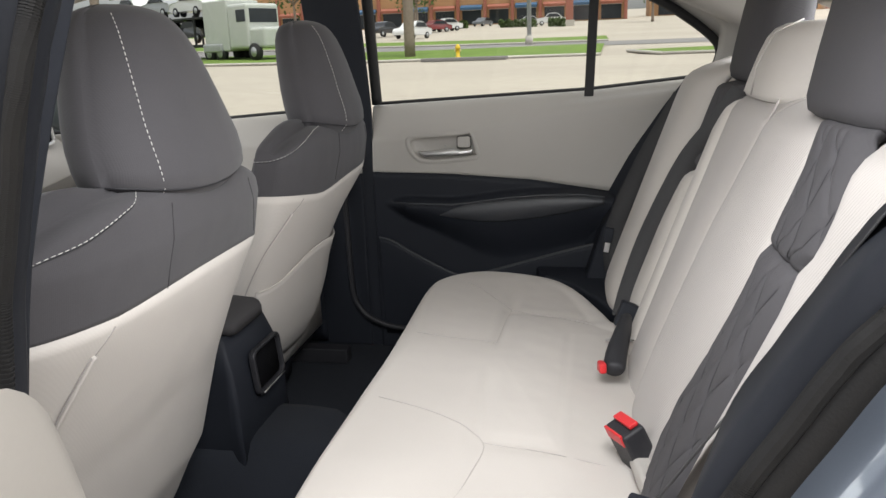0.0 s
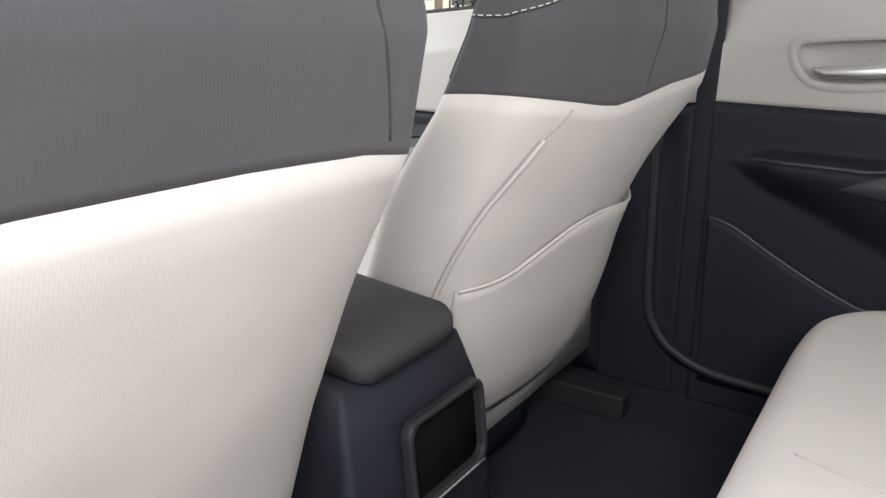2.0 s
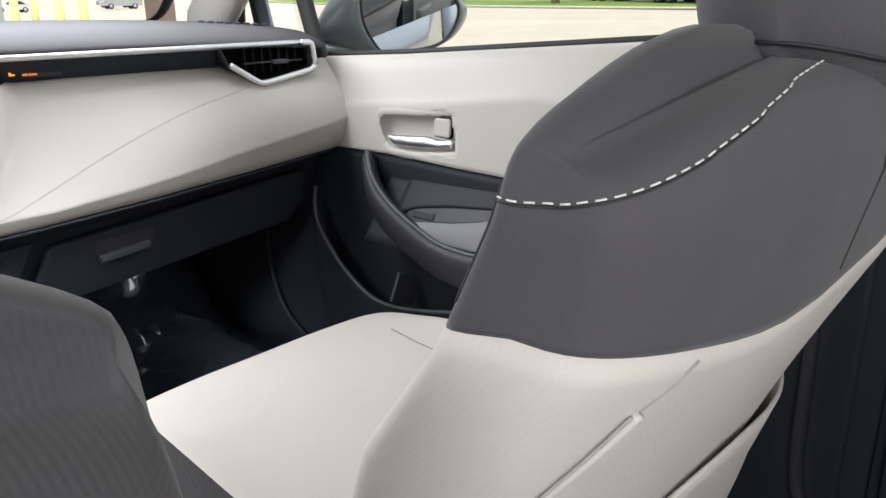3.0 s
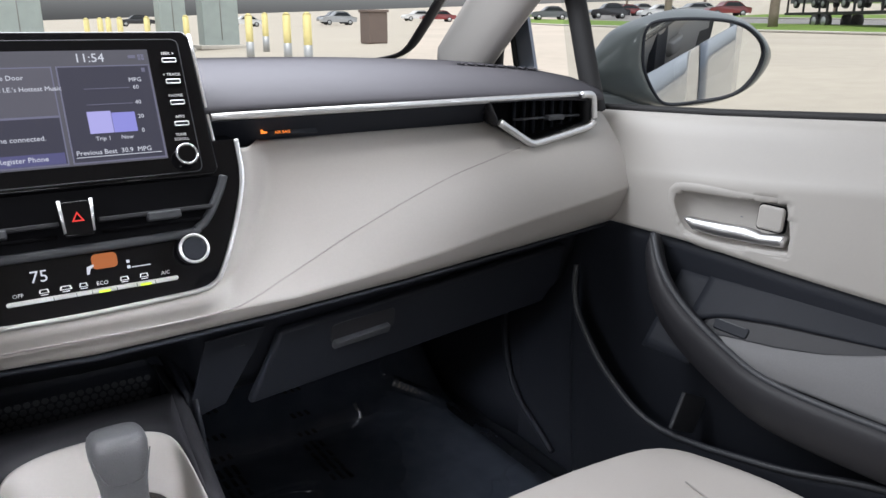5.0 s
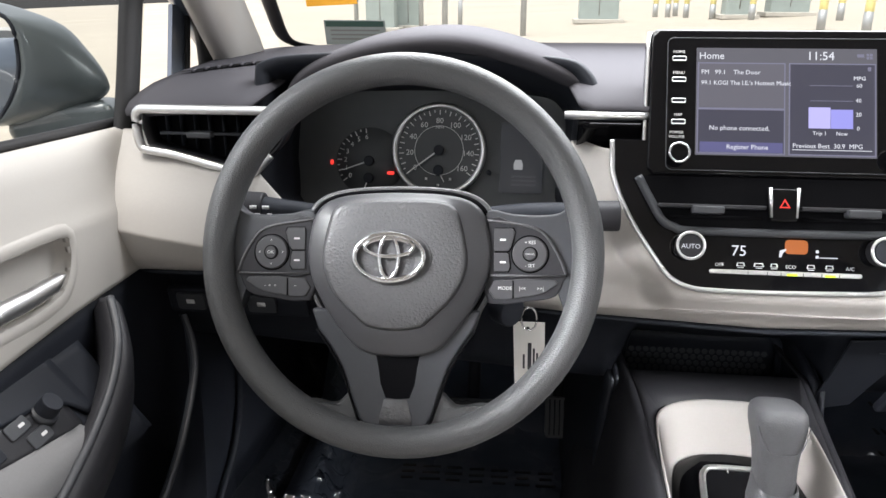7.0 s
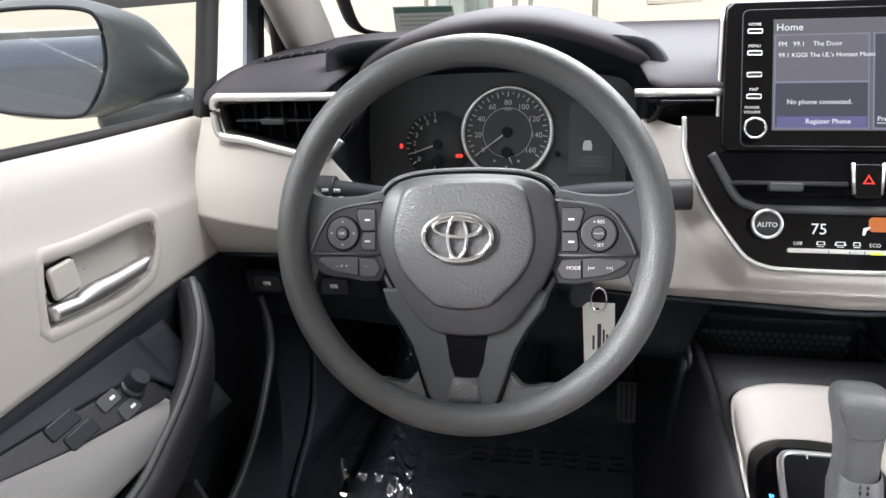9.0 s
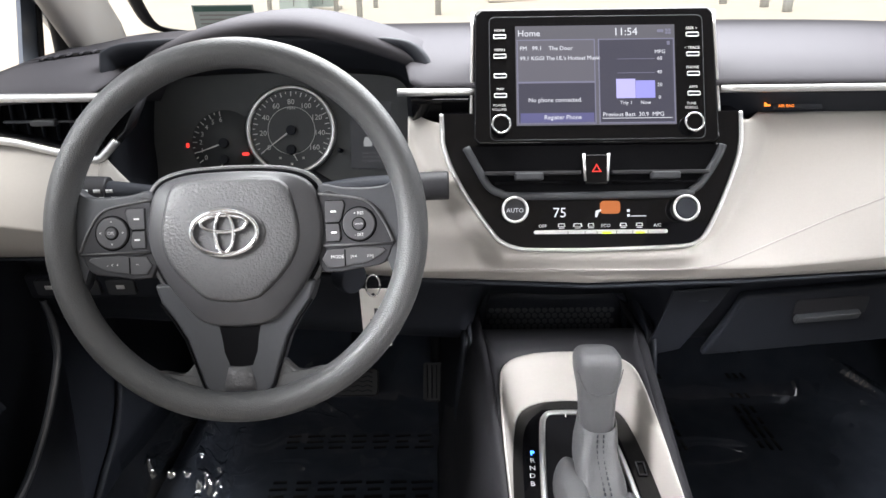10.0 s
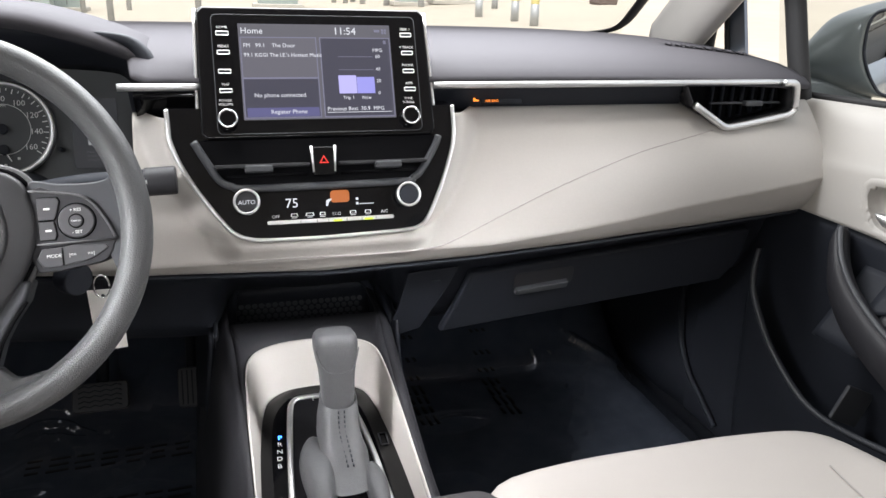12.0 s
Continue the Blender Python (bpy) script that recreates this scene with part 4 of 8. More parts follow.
    zip_line = smooth_line([on(dx, z, 0.001) for dx, z in ((zx, 0.822), (zx - 0.011, 0.795), (zx - 0.024, 0.755), (zx - 0.030, 0.72), (zx - 0.032, 0.68), (zx - 0.033, 0.60))], 6)
    part("zip_fold", tube(zip_line, 0.0042, 8, flat=0.7), M_LIGHT, body, "folded zip seam")
    for o in (0.0055, -0.0055):
        part("zip_thread", tube([p + Vector((o, 0.001, 0)) for p in zip_line], 0.0011, 5), M_SEAM, body)
    part("panel_seam", tube([on(dx, z, 0.0) for dx, z in ((zx + 0.02, 0.848), (zx + 0.012, 0.835), (zx, 0.822))], 0.0009, 5), M_SEAM, body)
    if pocket:
        edge = [(-0.245, 0.667), (-0.197, 0.675), (-0.154, 0.694), (-0.104, 0.712), (-0.05, 0.717), (0.0, 0.715), (0.08, 0.706), (0.11, 0.703), (0.14, 0.703), (0.168, 0.705)]
        line = smooth_line([(x, 0, z) for x, z in edge], 5)
        rows = []
        for t in span(0, 1, 14):
            puff = 0.010 * math.sin(math.pi * min(1.0, t * 1.15)) + 0.005 * (1 - t)
            rows.append([Vector((cx + p.x * (1 - (0.10 if p.x < 0 else 0.22) * t), oy + back_point(p.x * (1 - (0.10 if p.x < 0 else 0.22) * t), p.z + (0.47 - p.z) * t, puff * (1 - abs(p.x) / 0.3) + 0.002), p.z + (0.47 - p.z) * t)) for p in line])
        pk = part("back_pocket", loft(rows, False, False), M_LIGHT, seat, "light grey cloth map pocket", solid=0.003)
        part("pocket_hem", tube([Vector((cx + p.x, oy + back_point(p.x, p.z, 0.0062), p.z)) for p in line], 0.002, 6), M_LIGHT, pk, "stitched pocket hem")
    # plastic foot of the back, cushion and frame
    part("back_foot", loft([ring(lambda u, v, z=z: z, 0.9) for z in (0.36, 0.39, 0.425)]), M_BLACK, seat, "black plastic lower back panel")
    cush = [(-0.205, -0.62), (-0.25, -0.50), (-0.262, -0.3), (-0.255, -0.15), (-0.22, -0.075), (-0.12, -0.052), (0.0, -0.048), (0.12, -0.052), (0.22, -0.075), (0.255, -0.15), (0.262, -0.3), (0.25, -0.50), (0.205, -0.62)]
    outline = [(cx + p.x, p.y) for p in smooth_line([(x, y, 0) for x, y in cush], 4)]
    rise = lambda x, y: 0.022 * step(0.14, 0.24, abs(x - cx)) * step(-0.1, -0.25, y) - 0.05 * step(-0.25, -0.6, y) * 0.6
    base = part("seat_cushion", pillow(outline, 0.562, 0.05, 0.09, rise, 22), M_LIGHT, seat, "light grey cloth seat cushion")
    part("cushion_seam", tube([Vector((cx + x, y, 0.564 + rise(cx + x, y))) for x, y in ((0.16, -0.16), (0.152, -0.22), (0.15, -0.30), (0.15, -0.45))], 0.0009, 5), M_FOLD, base)
    part("seat_frame", box((cx, -0.34, 0.43), (0.46, 0.50, 0.10)), M_BLACK, seat, "black seat frame and side shield", bevel=0.02)
    for sg in (-1, 1):
        part("seat_rail", box((cx + sg * 0.20, -0.36, 0.35), (0.04, 0.66, 0.04)), M_POD, seat, "black steel seat rail", bevel=0.004)
    # head restraint
    HEAD = [(0.962, 0.095, -0.792, 0.040), (0.968, 0.118, -0.792, 0.085), (0.985, 0.135, -0.792, 0.126), (1.01, 0.138, -0.788, 0.132), (1.05, 0.126, -0.777, 0.128), (1.09, 0.110, -0.768, 0.124), (1.125, 0.094, -0.76, 0.118), (1.15, 0.080, -0.754, 0.108), (1.167, 0.064, -0.75, 0.085), (1.176, 0.045, -0.748, 0.055), (1.179, 0.02, -0.747, 0.02)]
    hr = []
    hx, hy, wide = (0.038, 0.010, 1.10) if cx < 0 else (0.003, 0.0, 1.0)
    m = 44
    for zz in [0.962, 0.965, 0.968, 0.976, 0.985, 1.0, 1.02, 1.045, 1.07, 1.095, 1.12, 1.14, 1.155, 1.167, 1.173, 1.177, 1.179]:
        w, yc, d = lerp(HEAD, zz)
        row = []
        for k in range(m):
            a = 2 * math.pi * k / m
            e = 2 / 2.9
            u = math.copysign(abs(math.cos(a)) ** e, math.cos(a))
            v = math.copysign(abs(math.sin(a)) ** e, math.sin(a))
            sag = -0.024 * (1 - u * u) * max(0.0, 1 - (zz - 0.96) / 0.12)
            row.append(Vector((cx + hx + u * w * wide, oy + hy + yc + v * d / 2 + 0.016 * u * u * (1 if v < 0 else 0), zz + sag + 0.006)))
        hr.append(row)
    head = part("head_restraint", loft(hr), M_DARK, seat, "charcoal cloth head restraint")
    welt = []
    for k in range(41):
        a = math.pi * (1 + k / 40)
        w, yc, d = lerp(HEAD, 0.981)
        u, v = math.copysign(abs(math.cos(a)) ** (2 / 2.9), math.cos(a)), -abs(math.sin(a)) ** (2 / 2.9)
        welt.append(Vector((cx + hx + u * w * wide * 1.003, oy + hy + yc + v * d / 2 + 0.016 * u * u - 0.0006, 0.981 - 0.024 * (1 - u * u) * (1 - 0.021 / 0.12) + 0.006)))
    part("head_welt", tube(welt, 0.0012, 6), M_POD, head, "dark welt along the lower edge")
    for sg in (-1,):
        pts = []
        for t in span(0, 1, 18):
            zz = 0.972 + 0.195 * t
            w, yc, d = lerp(HEAD, zz)
            u = sg * lerp([(0, 0.67), (0.5, 0.73), (1, 0.80)] if cx < 0 else [(0, 0.44), (0.5, 0.51), (1, 0.62)], t)
            v = -(1 - abs(u) ** 2.9) ** (1 / 2.9)
            pts.append(Vector((cx + hx + u * w * wide, oy + hy + yc + v * d / 2 + 0.016 * u * u - 0.0008, zz - 0.024 * (1 - u * u) * max(0.0, 1 - (zz - 0.96) / 0.12) + 0.006)))
        part("head_stitching", stitches(pts, None, 0.00055, 0.004, 0.003), M_STITCH, head, "white contrast stitching")
    for sg in (-1, 1):
        part("head_post", tube([(cx + sg * 0.085, oy - 0.78, 0.95), (cx + sg * 0.085, oy - 0.785, 1.0)], 0.006, 10), M_BRIGHT, seat, "chrome head restraint post")
        part("post_guide", tube([(cx + sg * 0.085, oy - 0.778, 0.975), (cx + sg * 0.085, oy - 0.78, 0.997)], 0.013, 12), M_BLACK, seat, "black post guide")
    return seat


front_seat(-0.365, 0.0, "driver seat in charcoal and light grey cloth", False)
front_seat(0.365, 0.04, "passenger seat in charcoal and light grey cloth with a back pocket", True)

# ---- rear bench ----
bench = thing("rear_bench", (0, -1.25, 0.33), "light grey cloth rear bench with charcoal quilted inserts", "car seat")
plan = [(-0.66, -1.44), (-0.655, -1.25), (-0.64, -1.10), (-0.58, -0.99), (-0.48, -0.945), (-0.2, -0.938), (0.0, -0.938), (0.2, -0.936), (0.42, -0.938), (0.505, -0.965), (0.555, -1.03), (0.562, -1.10), (0.54, -1.19), (0.50, -1.25), (0.43, -1.295), (0.33, -1.335), (0.26, -1.365), (0.22, -1.44)]
outline = [(p.x, p.y) for p in smooth_line([(x, y, 0) for x, y in plan], 6)]
def dish(x, y):
    lobe = 0.0
    for c in (-0.36, 0.36):
        lobe += -0.016 * math.exp(-(((x - c) / 0.15) ** 2)) * step(-1.02, -1.2, y)
    # shallow creases round the seat panels
    for c, y1 in ((-0.262, -1.155), (0.265, -1.145)):
        lobe += -0.0045 * math.exp(-((x - c) / 0.014) ** 2) * step(y1 + 0.02, y1 - 0.02, y)
    lobe += -0.004 * math.exp(-((y + 1.145) / 0.012) ** 2) * step(0.03, 0.09, abs(x)) * step(0.47, 0.36, abs(x))
    return lobe + 0.006 * math.exp(-((x / 0.1) ** 2)) - 0.025 * step(-1.2, -1.42, y)
cushion = part("seat_cushion", pillow(outline, 0.60, 0.055, 0.16, dish, 60), M_LIGHT, bench, "light grey cloth bench cushion")
def seam_on(pts):
    return [Vector((x, y, 0.601 + dish(x, y))) for x, y in [(p.x, p.y) for p in smooth_line([(a, b, 0) for a, b in pts], 6)]]
for line in ([(0.43, -1.03), (0.39, -1.07), (0.288, -1.147), (0.262, -1.216), (0.244, -1.27), (0.23, -1.35)], [(0.285, -1.147), (0.187, -1.143), (0.067, -1.141)], [(0.067, -1.141), (0.084, -1.05), (0.105, -0.985)],
             [(-0.165, -0.985), (-0.208, -1.091), (-0.261, -1.16), (-0.345, -1.152), (-0.45, -1.13)], [(-0.261, -1.16), (-0.267, -1.223), (-0.274, -1.34)]):
    part("cushion_seam", tube(seam_on(line), 0.0006, 5), M_FOLD, cushion)

def back_y(z):
    return -1.39 - (z - 0.6) * 0.345
def back_strip(name, x0, x1, mat, label, puff=0.012, z0=0.55, z1=1.04, tilt0=0.0, tilt1=0.0, proud=0.0, quilt=False):
    """One upholstered strip of the bench back; tilt shifts its foot sideways."""
    def f(u, t):
        z = z0 + (z1 - z0) * t
        xa, xb = (lerp(e, z) if type(e) is list else e for e in (x0, x1))
        x = xa + (xb - xa) * u + (tilt0 + (tilt1 - tilt0) * u) * (1 - t)
        edge = (1 - abs(2 * u - 1) ** 4) * (1 - abs(2 * t - 1) ** 16)
        y = back_y(z) + proud - 0.006 + puff * edge
        if t > 0.93:
            y -= 0.04 * ((t - 0.93) / 0.07) ** 2
        if quilt:
            # padded diamonds between sunken lines
            for dr in (1, -1):
                v = (u - dr * (z - z0) * 3.0) / 0.30
                y -= 0.0022 * math.exp(-((v - round(v)) * 0.041 / 0.0045) ** 2)
        return (x, y, z)
    us, ts = (span(0, 1, 56), [*span(0, 0.93, 80), 0.95, 0.97, 0.985, 1.0]) if quilt else (span(0, 1, 16), [*span(0, 0.9, 24), 0.93, 0.95, 0.97, 0.985, 1.0])
    strip = part(name, surface(f, us, ts), mat, bench, label, solid=0.012)
    if quilt:
        for k in range(-8, 13):
            for dr in (1, -1):
                pts = [Vector(f(k * 0.30 + dr * (z1 - z0) * t * 3.0, t)) + Vector((0, 0.0066, 0)) for t in span(0, 1, 60) if 0.02 < k * 0.30 + dr * (z1 - z0) * t * 3.0 < 0.98]
                if len(pts) > 2:
                    part("quilting_thread", tube(pts, 0.0007, 4), M_POD, strip)
    return strip
back_strip("back_filler", -0.64, 0.60, M_LIGHT, "light grey cloth backing", 0.0, proud=-0.02)
SEAM_IN = [(0.55, -0.062), (0.60, -0.058), (0.67, -0.050), (0.76, -0.055), (0.853, -0.070), (0.985, -0.121), (1.04, -0.137)]
QUILT_IN = [(0.55, -0.345), (0.61, -0.310), (0.65, -0.298), (0.70, -0.304), (0.743, -0.324), (0.80, -0.345), (0.855, -0.358), (0.91, -0.354), (0.986, -0.360), (1.045, -0.345)]
QUILT_OUT = [(0.55, -0.430), (0.65, -0.452), (0.763, -0.470), (0.82, -0.485), (0.883, -0.499), (0.918, -0.497), (0.93, -0.515), (0.964, -0.524), (1.013, -0.504), (1.045, -0.462)]
def shift(e, d):
    return [(z, x + d) for z, x in e]
back_strip("centre_back", shift(SEAM_IN, 0.001), 0.12, M_RIB, "light grey ribbed cloth centre back", 0.012, tilt1=-0.02)
back_strip("seat_back_beside", shift(QUILT_IN, 0.001), shift(SEAM_IN, -0.001), M_RIB, "light grey ribbed cloth back panel", 0.016)
back_strip("quilted_insert", shift(QUILT_OUT, 0.001), shift(QUILT_IN, -0.001), M_QUILT, "charcoal quilted cloth insert", 0.016, z0=0.908, quilt=True)
back_strip("quilted_insert", shift(QUILT_OUT, 0.001), shift(QUILT_IN, -0.001), M_QUILT, "charcoal quilted cloth insert", 0.020, z1=0.920, quilt=True)
back_strip("outer_bolster", -0.64, shift(QUILT_OUT, -0.001), M_RIB, "light grey cloth side bolster", 0.026)
back_strip("seat_back_beside", 0.122, 0.175, M_LIGHT, "light grey cloth back panel", 0.012, tilt0=-0.02, tilt1=0.0)
back_strip("quilted_insert", 0.178, 0.31, M_QUILT, "charcoal quilted cloth insert", 0.012, z0=0.90, tilt0=0.02, tilt1=0.0, quilt=True)
back_strip("seat_back_beside", 0.20, 0.31, M_LIGHT, "light grey cloth back panel", 0.014, z1=0.898)
back_strip("outer_bolster", 0.312, 0.575, M_LIGHT, "light grey cloth side bolster", 0.05, z1=1.075, tilt0=0.0, tilt1=0.0)
part("back_seam", tube(smooth_line([(x, back_y(z) + 0.001, z) for z, x in SEAM_IN], 6), 0.0016, 6), M_FOLD, bench)
# head restraints on the shelf edge
def rear_head(cx, w, z0, z1, mat, label, d=0.10, y=-1.575, top=0.8):
    rows = []
    for t, g in ((0, 0.75), (0.03, 0.92), (0.1, 1.0), (0.3, 1.0), (0.6, 0.97), (0.8, 0.92), (0.92, 0.82), (0.98, 0.62), (1.0, 0.3)):
        zz = z0 + (z1 - z0) * t
        row = []
        for k in range(36):
            a = 2 * math.pi * k / 36
            e = 2 / 3.4
            u, v = math.copysign(abs(math.cos(a)) ** e, math.cos(a)), math.copysign(abs(math.sin(a)) ** e, math.sin(a))
            row.append(Vector((cx + u * w * (1 - (1 - top) * t) * (0.5 + 0.5 * g), y - 0.03 * t + v * d / 2 * g, zz)))
        rows.append(row)
    return part("head_restraint", loft(rows), mat, bench, label)
rear_head(0.255, 0.115, 1.045, 1.25, M_QUILT, "charcoal cloth head restraint", y=-1.60)
rear_head(-0.375, 0.125, 1.035, 1.25, M_QUILT, "charcoal cloth head restraint", 0.11, y=-1.580)
ch = rear_head(0.0, 0.125, 1.03, 1.14, M_LIGHT, "light grey cloth centre head restraint", 0.14, y=-1.60, top=0.9)
part("head_seam", tube([(-0.03, -1.527, 1.04), (-0.045, -1.528, 1.08), (-0.04, -1.55, 1.125), (-0.03, -1.59, 1.142)], 0.0012, 5), M_FOLD, ch)
whole("bench_side_trim", loft([[Vector((x, y, z)) for x, y in ((0.24, -1.40), (0.30, -1.372), (0.43, -1.315), (0.52, -1.26), (0.58, -1.19), (0.67, -1.17), (0.67, -1.45), (0.24, -1.45))] for z in (0.40, 0.50, 0.575)]), M_BLACK, "black moulded trim beside the bench cushion", "trim", kind="structure", bevel=0.008)
# black side filler between bench and rear door
whole("wheel_arch_trim", loft([[Vector((x, y + dy, z)) for x, y in ((0.56, 0.0), (0.66, 0.0), (0.69, 0.03), (0.69, -0.3), (0.56, -0.3))] for z, dy in ((0.34, -1.26), (0.55, -1.29), (0.70, -1.335), (0.85, -1.42), (0.97, -1.50), (1.03, -1.545))]), M_BLACK, "black trim between the bench and the door", "trim", kind="structure", bevel=0.01)


# ---- belts and buckles ----
def webbing(name, pts, label, wide=0.046, mat=M_BELT, across=(0, 0, 1), parent=None):
    line = smooth_line(pts, 8)
    rows = []
    for i, p in enumerate(line):
        d = (line[min(i + 1, len(line) - 1)] - line[max(i - 1, 0)]).normalized()
        a = Vector(across)
        a = (a - d * a.dot(d)).normalized()
        rows.append([p - a * wide / 2, p, p + a * wide / 2])
    bm = loft(rows, False, False)
    if parent:
        return part(name, bm, mat, parent, label, solid=0.0016)
    return whole(name, bm, mat, label, "seat belt", "seat belts", solid=0.0016)


belt = thing("rear_seat_belt", (-0.55, -1.40, 0.60), "black seat belt hanging across the bench side", "seat belt", "seat belts")
webbing("webbing", [(-0.672, -1.520, 1.06), (-0.660, -1.490, 1.002), (-0.632, -1.472, 0.951), (-0.608, -1.452, 0.893), (-0.580, -1.432, 0.835), (-0.553, -1.410, 0.778), (-0.50, -1.375, 0.68), (-0.47, -1.362, 0.640)], "", across=(0.92, -0.27, -0.28), parent=belt)
part("tongue", box((-0.45, -1.37, 0.625), (0.05, 0.035, 0.012), (25, 0, 20)), M_BLACK, belt, "black belt tongue", bevel=0.004)
part("tongue_plate", box((-0.465, -1.355, 0.61), (0.028, 0.045, 0.003), (25, 0, 20)), M_CHROME, belt, "steel tongue plate", bevel=0.001)
belt = thing("centre_seat_belt", (0.2, -1.40, 0.60), "black centre seat belt along the bench back", "seat belt", "seat belts")
webbing("webbing", [(0.115, -1.545, 1.035), (0.15, -1.515, 0.98), (0.225, -1.475, 0.90), (0.29, -1.42, 0.75), (0.275, -1.385, 0.645), (0.23, -1.37, 0.60)], "", across=(0.15, 1, 0.25), wide=0.042, parent=belt)
part("tongue", box((0.20, -1.375, 0.615), (0.03, 0.035, 0.05), (20, 10, 0)), M_BLACK, belt, "black belt tongue", bevel=0.005)
part("tongue_plate", box((0.12, -1.36, 0.595), (0.06, 0.018, 0.003), (0, 15, 40)), M_CHROME, belt, "steel tongue plate", bevel=0.001)
belt = thing("outer_seat_belt", (0.5, -1.38, 0.70), "black seat belt at the bench edge", "seat belt", "seat belts")
part("tongue", box((0.527, -1.347, 0.69), (0.010, 0.022, 0.036), (10, 0, 0)), M_BLACK, belt, "black belt tongue", bevel=0.003)
part("tongue_plate", box((0.53, -1.345, 0.66), (0.004, 0.012, 0.024), (10, 0, 0)), M_CHROME, belt, "steel tongue plate", bevel=0.001)
webbing("webbing", [(0.56, -1.50, 1.0), (0.55, -1.42, 0.85), (0.535, -1.36, 0.70), (0.535, -1.36, 0.60)], "", across=(0.3, 0.95, 0), wide=0.04, parent=belt)


def buckle(x, y, z, rot, label):
    b = thing("seat_belt_buckle", (x, y, z - 0.03), label, "buckle", "buckles")
    mm = pose(x, y, z, *rot)
    def put(name, c, s, mat, lab, bev):
        bm = bmesh.new()
        bmesh.ops.create_cube(bm, size=1, matrix=mm @ Matrix.Translation(c) @ Matrix.Diagonal((*s, 1)))
        return part(name, bm, mat, b, lab, bevel=bev)
    put("housing", (0, 0, 0), (0.052, 0.034, 0.068), M_POD, "black buckle housing", 0.005)
    put("button", (0, -0.006, 0.038), (0.042, 0.014, 0.006), M_RED, "red release button", 0.002)
    put("button_face", (0, 0.0165, 0.027), (0.042, 0.004, 0.018), M_RED, "red release button", 0.0015)
    return b


buckle(-0.272, -1.362, 0.604, (-24, 6, 28), "black belt buckle with a red button on the bench")
cb = thing("seat_belt_buckle", (0.04, -1.35, 0.59), "slender black belt buckle with a red tip by the centre belt", "buckle", "buckles")
line = smooth_line([(0.143, -1.372, 0.632), (0.07, -1.362, 0.630), (0.0, -1.350, 0.622), (-0.052, -1.344, 0.612)], 5)
part("housing", tube(line, [0.010, 0.011, 0.012, 0.013, 0.014, 0.015, 0.0155, 0.016, 0.017, 0.0175, 0.018, 0.018, 0.018, 0.018, 0.0175, 0.015], 14, flat=0.75), M_POD, cb, "tapered black buckle body")
part("button", box((-0.052, -1.325, 0.617), (0.026, 0.012, 0.018), (0, 10, 10)), M_RED, cb, "red release button", bevel=0.004)
tray = part("buckle_tray", box((-0.34, -1.39, 0.588), (0.12, 0.05, 0.02), (12, 0, 8)), M_VINYL, bench, "light grey plastic anchor cover", bevel=0.006)
part("tray_slot", box((-0.335, -1.39, 0.599), (0.05, 0.022, 0.004), (12, 0, 8)), M_TRIM, tray, bevel=0.002)

# ---- dashboard ----
dash = thing("dashboard", (0, 0.25, 0.40), "charcoal and light grey dashboard with silver trim", "dashboard")
LIP = [(-0.70, 0.772), (-0.60, 0.772), (-0.45, 0.76), (-0.195, 0.741), (-0.116, 0.737), (0.0, 0.731), (0.179, 0.736), (0.35, 0.745), (0.52, 0.758), (0.668, 0.771), (0.72, 0.778)]


def wrap_end(x):
    """The dashboard curves away from the cabin at its ends."""
    return 0.07 * max(0.0, (abs(x) - 0.664) / 0.056) ** 2.2


def pad(x, t):
    cut = step(-0.556, -0.53, x) * step(-0.195, -0.215, x)
    t = t - cut * max(0.0, t - 0.70)
    y, z = lerp([(0, 0.90, 0.955), (0.2, 0.72, 0.980), (0.45, 0.50, 0.986), (0.68, 0.32, 0.980), (0.80, 0.24, 0.974), (0.86, 0.205, 0.968), (0.92, 0.178, 0.960), (0.97, 0.168, 0.953), (1.0, 0.170, 0.948)], t)
    return (x, y + wrap_end(x) * (0.4 if t > 0.5 else 0), z - 0.012 * (abs(x) / 0.7) ** 4)


xs = span(-0.70, 0.70, 84)
top = part("dash_pad", surface(pad, xs, [0, .1, .2, .3, .4, .5, .6, .68, .74, .8, .83, .86, .89, .92, .95, .97, .985, 1.0]), M_SOFT, dash, "charcoal soft dash pad", solid=0.004)
# leaf-shaped side demisters with short slats
def pad_z(x, y):
    return lerp([(0.205, 0.968), (0.24, 0.974), (0.32, 0.980), (0.50, 0.986)], y) - 0.012 * (abs(x) / 0.7) ** 4
for sg in (-1, 1):
    a, b = Vector((0.572, 0.388)), Vector((0.694, 0.292))
    way = (b - a).normalized()
    side = Vector((way.y, -way.x))
    leaf = [a + (b - a) * t + side * w for t, w in ((0, 0), (0.1, 0.007), (0.3, 0.013), (0.6, 0.014), (0.85, 0.008), (1, 0), (0.85, -0.004), (0.5, -0.008), (0.2, -0.006))]
    bm = bmesh.new()
    bm.faces.new([bm.verts.new((sg * p.x, p.y, pad_z(p.x, p.y) + 0.0045)) for p in (leaf if sg > 0 else leaf[::-1])])
    slot = part("side_demister", bm, M_VOID, top, "leaf-shaped black demister slot", smooth=False)
    for k in range(8):
        p = a + (b - a) * (0.14 + 0.10 * k) + side * 0.004
        part("vent_slat", box((sg * p.x, p.y, pad_z(p.x, p.y) + 0.0045), (0.004, 0.020, 0.0035), (0, 0, -sg * 12)), M_SOFT, slot)
